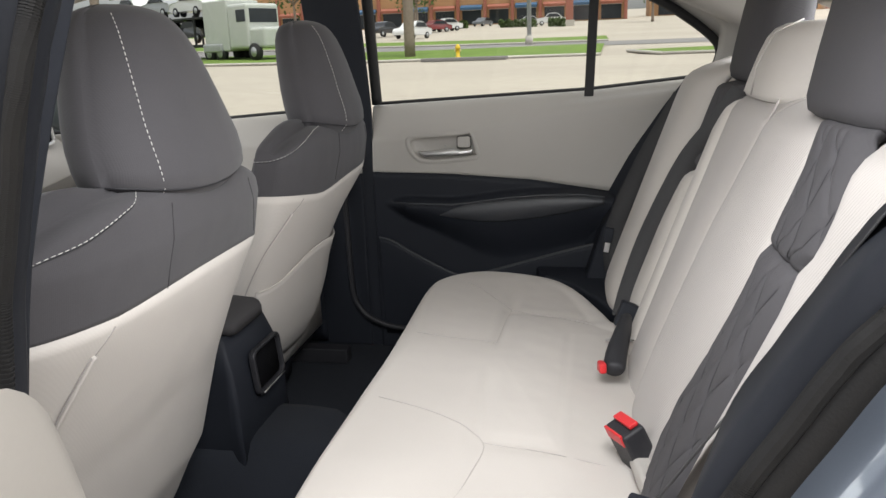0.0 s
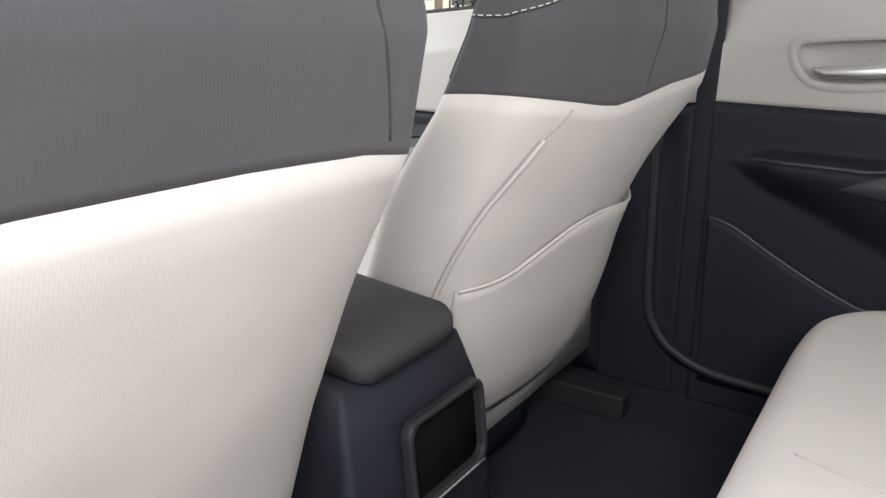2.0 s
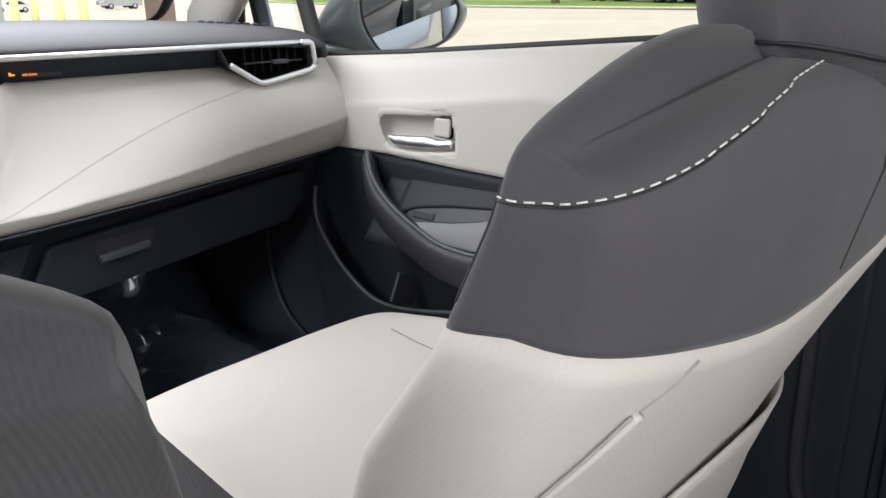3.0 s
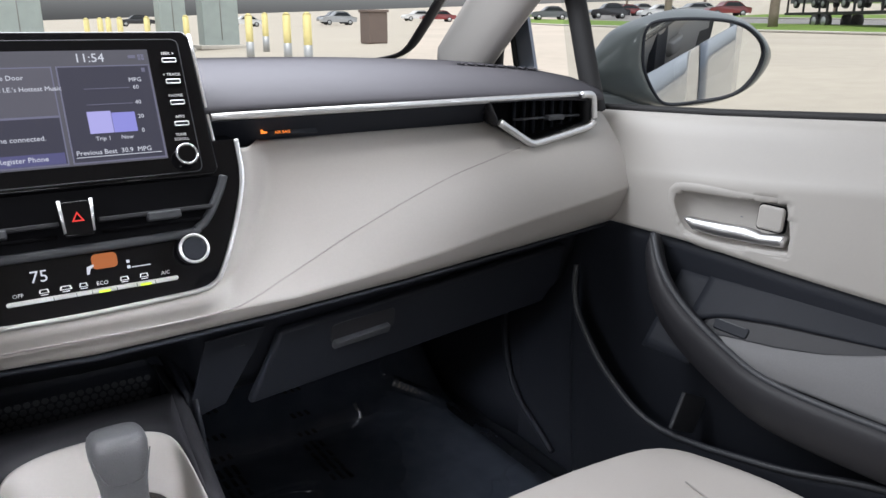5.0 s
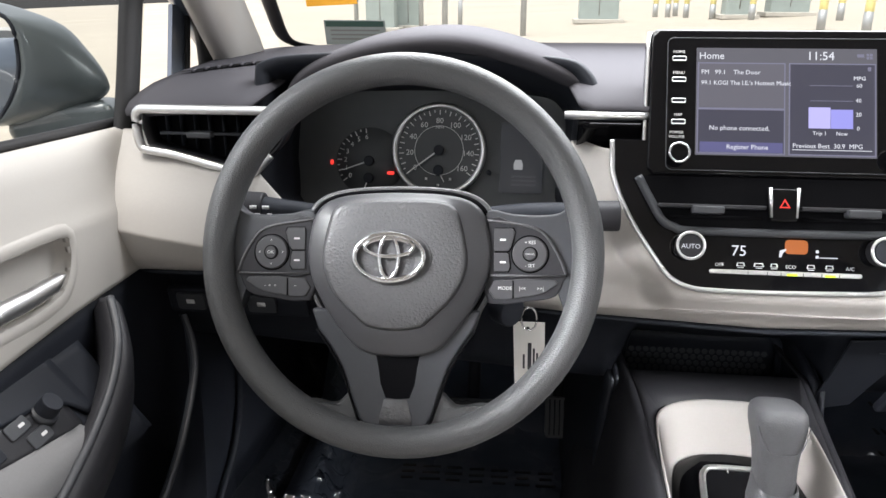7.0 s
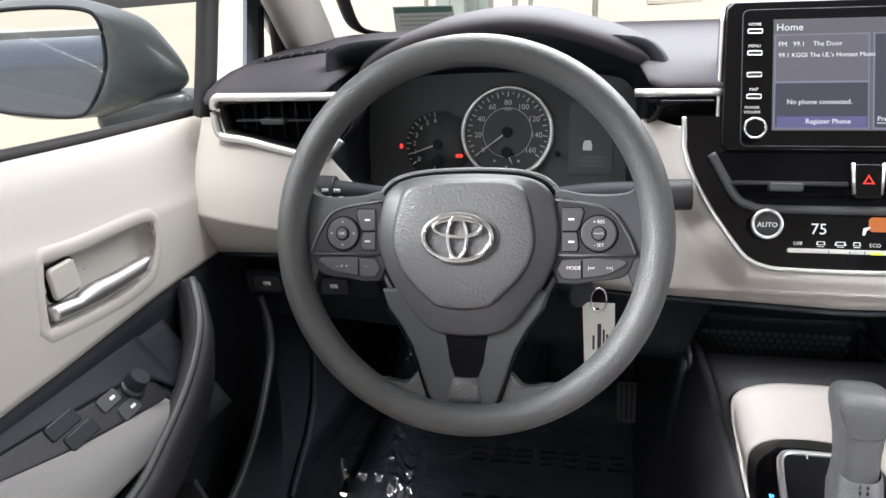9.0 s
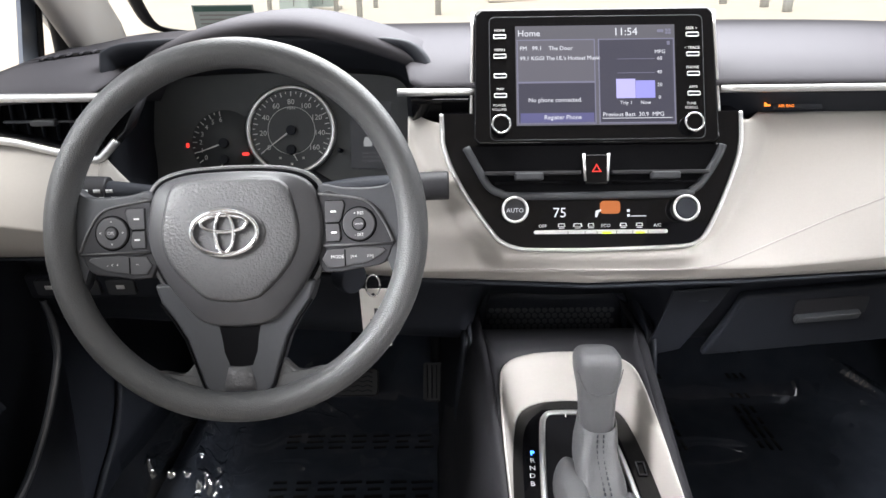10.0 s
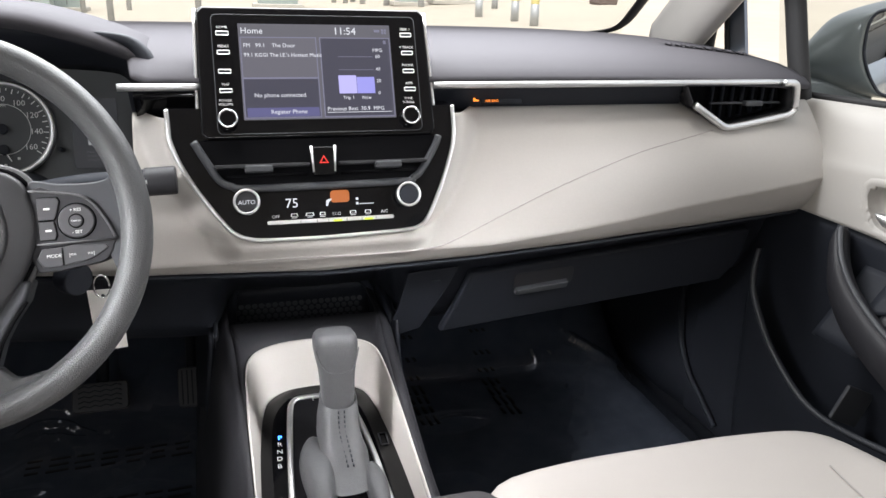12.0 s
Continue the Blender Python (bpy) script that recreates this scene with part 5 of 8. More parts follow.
VENT = {1: [(0.490, 0.944), (0.656, 0.944), (0.661, 0.938), (0.664, 0.912), (0.656, 0.905), (0.560, 0.888), (0.551, 0.889), (0.503, 0.918)],
        -1: [(0.50, 0.946), (0.662, 0.946), (0.673, 0.942), (0.674, 0.925), (0.670, 0.908), (0.664, 0.904), (0.60, 0.889), (0.562, 0.881), (0.552, 0.880), (0.545, 0.884), (0.520, 0.910)]}


def vent_hole(bm):
    """Takes the openings of the outer vents out of a dash panel."""
    gone = []
    for f in bm.faces:
        c = f.calc_center_median()
        poly, x = VENT[1 if c.x > 0 else -1], abs(c.x)
        for z in (c.z, c.z + 0.003):
            inside = False
            for (x1, z1), (x2, z2) in zip(poly, poly[1:] + poly[:1]):
                if (z1 > z) != (z2 > z) and x < x1 + (z - z1) * (x2 - x1) / (z2 - z1):
                    inside = not inside
            if inside:
                gone.append(f)
                break
    bmesh.ops.delete(bm, geom=gone, context="FACES")
    return bm


band = lambda x, t: (x, 0.172 + 0.03 * t + wrap_end(x) * 0.5, 0.944 - 0.034 * t)
for x0, x1 in ((-0.665, -0.55), (-0.205, 0.650)):
    part("dash_band", vent_hole(surface(band, span(x0, x1, 220), span(0, 1, 12))), M_BLACK, dash, "black dash band", solid=0.004)
part("dash_band_gloss", surface(lambda x, t: (x, 0.170 + 0.02 * t, 0.940 - 0.030 * t), span(-0.20, -0.125, 6), span(0, 1, 4)), M_PIANO, dash, "gloss black infill", solid=0.003)


CREASE_Z = [(0.0, 0.757), (0.20, 0.758), (0.31, 0.768), (0.39, 0.778), (0.47, 0.791), (0.56, 0.804), (0.65, 0.817), (0.70, 0.827), (0.74, 0.834)]
STACK_W = [(0.787, 0.096), (0.795, 0.105), (0.804, 0.115), (0.840, 0.138), (0.870, 0.155), (0.893, 0.161), (0.93, 0.162)]


def face_y(x, z):
    """The padded front of the dashboard: it leans out to a crease, then tucks under, and swells round the centre stack."""
    zc, lip = lerp(CREASE_Z, abs(x)), lerp(LIP, x)
    out = 0.112 - 0.005 * step(0.4, 0.68, abs(x))
    if z >= zc:
        t = (0.906 - z) / (0.906 - zc)
        y = 0.180 + (out - 0.180) * t - 0.010 * math.sin(math.pi * min(max(t, 0), 1)) * step(0.1, 0.4, abs(x))
        y += 0.014 * max(0.0, (z - 0.900) / 0.015) ** 2
    else:
        t = (zc - z) / max(zc - lip, 1e-3)
        y = out + 0.016 * t + 0.010 * t ** 6
    gap = max(abs(x) - lerp(STACK_W, z), 0.787 - z, 0.0) if z < 0.787 else max(abs(x) - lerp(STACK_W, z), 0.0)
    if z < 0.787:
        gap = math.hypot(max(0.0, abs(x) - 0.096), 0.787 - z)
    near = step(0.040, 0.004, gap)
    return y + (min(y, 0.148 - (0.905 - max(z, 0.775)) * 0.40 + 0.001) - y) * near


def face(x, t):
    zc, lip = lerp(CREASE_Z, abs(x)), lerp(LIP, x)
    z = lerp([(0, 0.915), (0.62, zc), (1.0, lip)], t)
    return (x, face_y(x, z), z)


def face_low(x, t):
    z = lerp([(0, lerp([(-0.55, 0.885), (-0.50, 0.845), (-0.46, 0.82), (-0.20, 0.82)], x)), (1.0, lerp(LIP, x))], t)
    return (x, face_y(x, z), z)


ts = [*span(0, 0.58, 34), 0.595, 0.61, 0.62, 0.63, 0.645, *span(0.67, 0.94, 8), 0.96, 0.98, 1.0]
right_face = part("dash_face", vent_hole(surface(face, span(-0.205, 0.72, 260), ts)), M_VINYL, dash, "light grey padded dash panel", solid=0.004)
part("dash_face_outer", vent_hole(surface(face, span(-0.72, -0.548, 70), ts)), M_VINYL, dash, "light grey padded dash panel", solid=0.004)
part("dash_face_lower", surface(face_low, span(-0.548, -0.205, 40), span(0, 1, 24)), M_VINYL, dash, "light grey padded dash panel", solid=0.004)
seam = [(-0.114, 0.7555), (-0.096, 0.7600), (-0.013, 0.7585), (0.047, 0.7575), (0.095, 0.7580), (0.130, 0.7590), (0.152, 0.7640), (0.190, 0.7785), (0.232, 0.7955), (0.280, 0.8150), (0.355, 0.8415), (0.422, 0.8610), (0.482, 0.8735), (0.536, 0.8840)]
def on_face(x, z):
    lo, hi = 0.0, 1.0
    for _ in range(24):
        mid = (lo + hi) / 2
        lo, hi = (mid, hi) if face(x, mid)[2] > z else (lo, mid)
    return Vector(face(x, lo))
part("dash_seam", tube([on_face(p.x, p.z) + Vector((0, -0.0015, 0)) for p in smooth_line([(x, 0, z) for x, z in seam], 6)], 0.0013, 6), M_SEAM, right_face, "grey stitched seam")
# silver strip along the dash and round the outer vents
strip = bmesh.new()
tube([(x, 0.166 + wrap_end(x) * 0.4, 0.947) for x in span(0.14, 0.645, 30)], 0.0042, 8, bm=strip, flat=1.0)
part("silver_strip", strip, M_CHROME, dash, "satin silver strip")
part("silver_strip", tube([(x, 0.166 + wrap_end(x) * 0.4, 0.947) for x in span(-0.215, -0.13, 8)], 0.0042, 8), M_CHROME, dash, "satin silver strip")
for sg in (1, -1):
    v = thing("side_vent", (sg * 0.6, 0.17, 0.88), "black air vent in a satin silver frame", "air vent", "side vents")
    pt = lambda x, z, o=0.0: Vector((sg * x, 0.162 + wrap_end(x) * 0.5 - 0.006 * step(0.9, 0.88, z) - o, z))
    shape = VENT[sg]
    back = bmesh.new()
    back.faces.new([back.verts.new(pt(x, z, -0.03)) for x, z in shape])
    part("vent_back", back, M_VOID, v, "black vent throat", smooth=False)
    part("vent_wall", loft([[pt(x, z, -0.03) for x, z in shape], [pt(x, z, 0.0) for x, z in shape]], True, False), M_POD, v, "black vent walls", solid=0.002)
    trim = [(0.530, 0.899), (0.545, 0.883), (0.552, 0.879), (0.562, 0.880), (0.60, 0.8885), (0.64, 0.8975), (0.664, 0.901), (0.675, 0.9035), (0.679, 0.912), (0.680, 0.930), (0.679, 0.941), (0.673, 0.9465), (0.660, 0.947), (0.60, 0.947), (0.50, 0.947)]
    if sg > 0:
        trim = [(0.503, 0.9185), (0.527, 0.904), (0.547, 0.8915), (0.5545, 0.8885), (0.563, 0.8885), (0.60, 0.8935), (0.648, 0.9015), (0.6590, 0.9045), (0.6650, 0.911), (0.6640, 0.925), (0.6620, 0.939), (0.6590, 0.9455), (0.652, 0.947), (0.640, 0.947)]
    part("vent_frame", tube(smooth_line([pt(x, z, 0.004) for x, z in trim], 4), 0.0050, 8, flat=1.0), M_CHROME, v, "satin silver vent frame")
    for k in range(7):
        x = 0.545 + 0.0165 * k + (0.012 if sg < 0 else 0)
        low = lerp([(0.50, 0.925), (0.552, 0.892), (0.65, 0.910)] if sg > 0 else [(0.50, 0.925), (0.555, 0.885), (0.67, 0.908)], x)
        part("vent_slat", box((sg * x, 0.186, (low + 0.942) / 2), (0.0016, 0.010, 0.942 - low), (0, 0, 0)), M_BLACK, v)
    mid = 0.602 if sg < 0 else 0.590
    part("vent_tab", box((sg * (mid + 0.008), 0.164, 0.919), (0.028, 0.012, 0.007), (0, 0, 0)), M_GREY, v, "black vent tab", bevel=0.002)
    part("vent_bar", box((sg * mid, 0.170, 0.919), (0.112, 0.006, 0.0025)), M_GREY, v)

# passenger airbag lamp
lamp = part("airbag_lamp", box((0.235, 0.187, 0.927), (0.055, 0.002, 0.016), (-40, 0, 0)), M_BLACK, dash, "unlit black lamp window")
mm = plane_at((0.215, 0.1835, 0.927), (1, 0, 0), (0, 0.6, 1))
part("airbag_sign", disc(mm @ Vector((-0.0165, 0.0026, 0.001)), mm.to_3x3() @ Vector((0, 0, 1)), 0.0013, 0.0005, 12), M_AMBER, lamp, "amber seat sign")
part("airbag_sign", prism([(-0.0185, -0.0035), (-0.0115, -0.0032), (-0.0110, -0.0018), (-0.0150, -0.0010), (-0.0160, 0.0010), (-0.0180, 0.0010)], mm, 0.001), M_AMBER, lamp)
words("airbag_words", "PASSENGER", mm @ Matrix.Translation((0.0060, 0.0030, 0.001)), 0.0048, M_AMBER, lamp)
words("airbag_words", "AIR BAG", mm @ Matrix.Translation((0.0060, -0.0034, 0.001)), 0.0048, M_AMBER, lamp)

# lower dash, knee panel and glovebox
under = lambda x, t: (x, *lerp([(0, 0.128 + 0.0, 0.0), (0.15, 0.165, -0.004), (0.3, 0.19, -0.03), (0.6, 0.215, -0.10), (0.8, 0.235, -0.125), (0.9, 0.28, -0.13), (1.0, 0.50, -0.13)], t))
def knee(x, t):
    p = under(x, t)
    arch = 1 - step(0.098, 0.135, abs(x + 0.008))
    y, z = lerp([(0, 0.128, 0.0), (0.15, 0.165, -0.004), (0.4, 0.21, -0.03), (0.7, 0.30, -0.085), (0.9, 0.345, -0.103), (1.0, 0.36, -0.08)], t)
    y, z = p[1] + (y - p[1]) * arch, p[2] + (z - p[2]) * arch
    return (x, y + wrap_end(x), lerp(LIP, x) - 0.003 + z)
part("lower_dash", surface(knee, span(-0.70, 0.70, 120), [*span(0, 1, 24)]), M_BLACK, dash, "black lower dashboard", solid=0.004)
gm = plane_at((0.42, 0.192, 0.662), (1, 0, 0.06), (0, -0.30, 1))
gb = thing("glovebox", (0.42, 0.2, 0.60), "closed black glovebox with a recessed latch", "glovebox")
part("glovebox_lid", prism([(-0.215, 0.045), (-0.225, 0.015), (-0.255, -0.055), (0.20, -0.038), (0.225, 0.0), (0.225, 0.058)], gm @ Matrix.Translation((0, 0, -0.012)), 0.0145), M_BLACK, gb, "black glovebox lid", bevel=0.005)
hm = gm @ Matrix.Translation((-0.105, 0.018, 0.0062))
part("latch_recess", prism(rrect(0.090, 0.030, 0.006, cy=0.002), hm @ Matrix.Translation((0, 0, -0.004)), 0.0012), M_POD, gb, "black latch recess", bevel=0.0004)
part("latch_lip", prism([(-0.044, -0.016), (0.034, -0.014), (0.036, -0.004), (-0.042, -0.007)], hm @ Matrix.Translation((0, 0, -0.004)), 0.009), M_GREY, gb, "grey latch lip", bevel=0.0015)
part("centre_side_panel", prism([(-0.09, 0.04), (-0.02, 0.045), (-0.03, 0.015), (-0.065, -0.06), (-0.115, -0.075), (-0.10, -0.02)], plane_at((0.205, 0.192, 0.662), (1, 0, 0), (0, -0.3, 1)), 0.003), M_BLACK, dash, "black panel beside the glovebox", bevel=0.002)
part("side_slots", box((0.155, 0.183, 0.685), (0.012, 0.002, 0.003)), M_GREY, dash)
# driver side switch bank
sb = part("switch_bank", prism(rrect(0.17, 0.034, 0.004, cx=0), plane_at((-0.585, 0.172, 0.722), (1, 0, 0.0), (0, -0.25, 1)), 0.010), M_BLACK, dash, "black switch bank", bevel=0.002)
for k in range(3):
    part("bank_switch", prism(rrect(0.034, 0.022, 0.003), plane_at((-0.64 + 0.043 * k, 0.161, 0.722), (1, 0, 0), (0, -0.25, 1)), 0.005), M_GREY, sb, bevel=0.001)
    part("switch_mark", prism(rrect(0.010, 0.006, 0.001), plane_at((-0.64 + 0.043 * k, 0.1555, 0.722), (1, 0, 0), (0, -0.25, 1)), 0.0004), M_PRINT, sb)

# ---- centre stack ----
stack = thing("centre_stack", (0, 0.13, 0.73), "gloss black climate panel in a silver surround", "control panel")
SU, SV = Vector((1, 0, 0)), Vector((0, 0.40, 1)).normalized()
def on_stack(u, z, o=0.0):
    return Vector((u, 0.148 - (0.905 - z) * 0.40 - o, z))
outer = [(-0.1665, 0.925), (-0.1655, 0.907), (-0.1645, 0.893), (-0.156, 0.8696), (-0.139, 0.840), (-0.112, 0.804), (-0.1010, 0.7945), (-0.0888, 0.7895), (-0.0706, 0.7870), (-0.014, 0.7862), (0.038, 0.7872), (0.090, 0.7892), (0.109, 0.7930), (0.1205, 0.804), (0.1377, 0.8355), (0.153, 0.872), (0.158, 0.891), (0.159, 0.907), (0.159, 0.925)]
pl = bmesh.new()
a = [pl.verts.new(on_stack(u, z, 0.004)) for u, z in outer]
b = [pl.verts.new(on_stack(u, z, -0.03)) for u, z in outer]
pl.faces.new(a)
for i in range(len(a)):
    j = (i + 1) % len(a)
    pl.faces.new((a[i], b[i], b[j], a[j]))
part("stack_panel", pl, M_PIANO, stack, "gloss black panel", smooth=False)
part("silver_surround", tube(smooth_line([on_stack(u, z, 0.005) for u, z in outer], 5), 0.0026, 8), M_CHROME, stack, "satin silver surround")
# centre vents under the display
cv = thing("centre_vents", (0, 0.14, 0.84), "black centre air vents with adjusting tabs", "air vent")
vo = [(-0.140, 0.892), (-0.1265, 0.869), (-0.1155, 0.852), (-0.103, 0.8455), (-0.0787, 0.8424), (0.083, 0.8432), (0.104, 0.8472), (0.116, 0.857), (0.1315, 0.879), (0.138, 0.892)]
vb = bmesh.new()
# flush plate whose near-black colour stands for the throat's shade
vb.faces.new([vb.verts.new(on_stack(u, z, 0.0055)) for u, z in vo])
part("vent_back", vb, M_VOID, cv, "black vent throat", smooth=False)
part("vent_frame", tube(smooth_line([on_stack(u, z, 0.009) for u, z in vo], 5), 0.0044, 8), M_GREY, cv, "dark grey vent frame")
for sg in (-1, 1):
    part("vent_slat", box((sg * 0.0685, 0.124, 0.8650), (0.104, 0.016, 0.004), (-18, 0, 0)), M_POD, cv, bevel=0.001)
    part("vent_slat", box((sg * 0.064, 0.124, 0.854), (0.09, 0.012, 0.003), (-18, 0, 0)), M_VOID, cv)
    part("vent_tab", box((sg * 0.073, 0.115, 0.8640), (0.0305, 0.014, 0.008), (-18, 0, 0)), M_GREY, cv, "black vent tab", bevel=0.002)
hz = part("hazard_block", prism([(-0.014, 0.016), (-0.010, 0.018), (0.010, 0.018), (0.014, 0.016), (0.013, -0.016), (-0.013, -0.016)], plane_at((-0.0012, 0.126, 0.8655), (1, 0, 0), SV) @ Matrix.Diagonal((0.95, 0.95, 1, 1)), 0.014), M_PIANO, cv, "gloss black hazard switch", bevel=0.002)
hzm = plane_at((-0.0012, 0.126, 0.8655), (1, 0, 0), SV) @ Matrix.Diagonal((0.95, 0.95, 1, 1)) @ Matrix.Translation((0, 0.002, 0.0145))
part("hazard_side", prism([(-0.0155, 0.017), (-0.0125, 0.017), (-0.0115, -0.014), (-0.0135, -0.014)], hzm @ Matrix.Translation((0, 0, -0.004)), 0.004), M_CHROME, hz, "silver switch edge")
part("hazard_side", prism([(0.0125, 0.017), (0.0155, 0.017), (0.0135, -0.014), (0.0115, -0.014)], hzm @ Matrix.Translation((0, 0, -0.004)), 0.004), M_CHROME, hz, "silver switch edge")
part("hazard_triangle", frame_ring([(-0.0055, -0.004), (0.0055, -0.004), (0.0, 0.0055)], [(-0.0035, -0.0028), (0.0035, -0.0028), (0.0, 0.003)], hzm, 0.0006), M_REDLIT, hz, "red warning triangle", smooth=False)
# climate knobs
for sg, txt in ((-1, "AUTO"), (1, "")):
    c = on_stack(-0.0885 if sg < 0 else 0.0945, 0.8265, 0.004)
    ax = Vector((0, -1, 0.40)).normalized()
    kb = part("climate_knob", disc(c, ax, 0.0138, 0.013, 36, r2=0.0128), M_POD, stack, "black rotary knob", bevel=0.001)
    part("knob_ring", tube([c + ax * 0.014 + 0.0131 * (math.cos(t) * SU + math.sin(t) * SV) for t in (2 * math.pi * k / 40 for k in range(40))], 0.0016, 8, True), M_CHROME, kb, "chrome knob ring")
    km = plane_at(c + ax * 0.0146, SU, SV)
    if txt:
        words("knob_word", txt, km @ Matrix.Translation((0, -0.001, 0)), 0.0066, M_GLYPH, kb)
    else:
        part("knob_face", disc(c + ax * 0.013, ax, 0.0108, 0.002, 30), M_BLACK, kb, "black knob face", bevel=0.0008)
sm = lambda u, z, o=0.0046: plane_at(on_stack(u, z, o), SU, SV)
words("climate_reading", "75", sm(-0.0388, 0.8236), 0.0150, M_GLYPH, stack)
part("climate_figure", prism([(-0.004, -0.006), (-0.001, -0.006), (0.001, 0.0), (0.005, 0.003), (0.005, 0.0055), (-0.003, 0.003)], sm(0.0025, 0.8235) @ Matrix.Scale(0.75, 4), 0.0004), M_GLYPH, stack, "lit airflow figure", smooth=False)
# blurred amber reflection, drawn as a faintly glowing plate
part("amber_reflection", prism(rrect(0.022, 0.014, 0.004), sm(0.016, 0.829, 0.0043), 0.0003), glowing("faint_amber_reflection", (0.32, 0.09, 0.02), 0.8), stack, "glowing plate drawn for an amber reflection on the gloss panel", smooth=False)
for du, dz, w, h in ((0.0357, 0.8255, 0.0028, 0.0028), (0.0357, 0.8206, 0.0028, 0.0028), (0.0465, 0.8200, 0.0170, 0.0009)):
    part("fan_mark", prism(rrect(w, h, 0.0003), sm(du, dz), 0.0004), M_GLYPH, stack, smooth=False)
part("button_strip", prism(rrect(0.145, 0.0045, 0.002), sm(0.005, 0.8042, 0.0042), 0.003), M_CHROME, stack, "silver climate button strip", bevel=0.0008)
for u, w, txt in ((-0.0575, 0.02, "OFF"), (0.011, 0.02, "ECO"), (0.067, 0.02, "A/C")):
    words("button_word", txt, sm(u, 0.8105), 0.0050, M_PRINT, stack)
for u, top in ((-0.037, 0.0042), (-0.0195, 0.0052), (-0.005, 0.0036), (0.030, 0.0040), (0.0475, 0.0040)):
    # small line drawings over the keys: a screen outline and its foot
    part("button_icon", frame_ring([(-top, 0.0), (top, 0.0), (top * 0.8, 0.0036), (-top * 0.8, 0.0036)], [(-top * 0.72, 0.0006), (top * 0.72, 0.0006), (top * 0.55, 0.0029), (-top * 0.55, 0.0029)], sm(u, 0.8098), 0.0003), M_PRINT, stack, smooth=False)
    part("button_icon", prism(rrect(0.0062, 0.0008, 0.0003), sm(u, 0.8085), 0.0003), M_PRINT, stack, smooth=False)
for u in (-0.0305, -0.012, 0.001, 0.022, 0.0395, 0.056):
    part("key_split", box(on_stack(u, 0.8042, 0.0074), (0.0005, 0.001, 0.0042), (-22, 0, 0)), M_GREY, stack)
for u in (0.0115, 0.0475):
    part("button_light", prism(rrect(0.010, 0.0022, 0.0008), sm(u, 0.8042, 0.0073), 0.0004), M_GREEN, stack, "green indicator light", smooth=False)

# ---- display ----
disp = thing("touch_display", (0, 0.15, 0.89), "lit touch display in a gloss black housing", "screen")
T = radians(24)
DU = Vector((0, math.sin(T), math.cos(T)))
D0 = Vector((0.0, 0.146, 0.913))
dm = plane_at(D0, (1, 0, 0), DU)
at_d = lambda u, v, o=0.0: dm @ Matrix.Translation((u, v, o))
def hexa(w0, w1, v0, v1, r=0.006):
    return [(-w0, v0 + r), (-w0 + r, v0), (w0 - r, v0), (w0, v0 + r), (w1, v1 - r), (w1 - r, v1), (-w1 + r, v1), (-w1, v1 - r)]
part("display_housing", prism(hexa(0.137, 0.1325, -0.022, 0.1315), at_d(0.002, 0, -0.035), 0.031), M_PIANO, disp, "gloss black housing", bevel=0.003)
for sg in (-1, 1):
    part("silver_edge", tube([at_d(0.002 + sg * (0.1365 - 0.004 * t), -0.018 + 0.146 * t, -0.006) @ Vector() for t in span(0, 1, 8)], 0.0022, 8), M_CHROME, disp, "thin silver edge")
part("display_bezel", prism(hexa(0.1335, 0.130, -0.021, 0.129), at_d(0.002, 0, -0.006), 0.0075), M_PIANO, disp, "gloss black bezel", bevel=0.0025)
chin = bmesh.new()
q = [Vector((0.002 + s * w, *p)) for s, w, p in ((-1, 0.131, (0.139, 0.893)), (1, 0.131, (0.139, 0.893)), (1, 0.118, (0.150, 0.872)), (-1, 0.118, (0.150, 0.872)))]
chin.faces.new([chin.verts.new(p) for p in q])
part("display_chin", chin, M_PIANO, disp, "gloss black chin", smooth=False, solid=0.004)
part("chin_line", tube([at_d(u, -0.0165, 0.002) @ Vector() for u in span(-0.06, 0.075, 6)], 0.0005, 4), M_CHROME, disp)
part("face_line", tube([at_d(u, v, 0.0024) @ Vector() for u, v in rrect(0.2325, 0.136, 0.006, cx=0.0030, cy=0.0515)], 0.00055, 6, True), M_GREY, disp, "thin edge of the screen glass")
gl = part("display_face", prism(rrect(0.2325, 0.136, 0.006, cx=0.0030, cy=0.0515), at_d(0, 0, 0.0014), 0.0012), M_PIANO, disp, "gloss black screen glass", bevel=0.0006)
SC = lambda u, v, o=0.0030: at_d(u, v, o)
scr = part("screen", prism([(-0.0848, -0.001), (0.0888, -0.001), (0.0888, 0.1092), (-0.0848, 0.1092)], SC(0, 0, 0.0026), 0.0004), M_SCREEN, disp, "lit home screen", smooth=False)
def pane(name, x0, x1, y0, y1, mat, o=0.0032):
    return part(name, prism([(x0, y0), (x1, y0), (x1, y1), (x0, y1)], SC(0, 0, o), 0.0002), mat, scr, smooth=False)
def card(x0, x1, y0, y1, mat):
    """A panel of the home screen with a paler outline."""
    pane("panel_border", x0, x1, y0, y1, M_SCREEN5, 0.0031)
    return pane("screen_panel", x0 + 0.0012, x1 - 0.0012, y0 + 0.0012, y1 - 0.0012, mat, 0.0033)
M_SCREEN5 = glowing("display_border", (0.105, 0.105, 0.150), 1.0)
M_SCREEN6 = glowing("display_dark_panel", (0.028, 0.028, 0.042), 1.0)
card(-0.0835, 0.0018, 0.0462, 0.0940, M_SCREEN2)
card(-0.0835, 0.0018, 0.0005, 0.0466, M_SCREEN6)
pane("screen_button", -0.0805, -0.0005, 0.0020, 0.0125, glowing("display_button", (0.055, 0.055, 0.125), 1.0), 0.0036)
card(0.0052, 0.0878, 0.0005, 0.0940, M_SCREEN6)
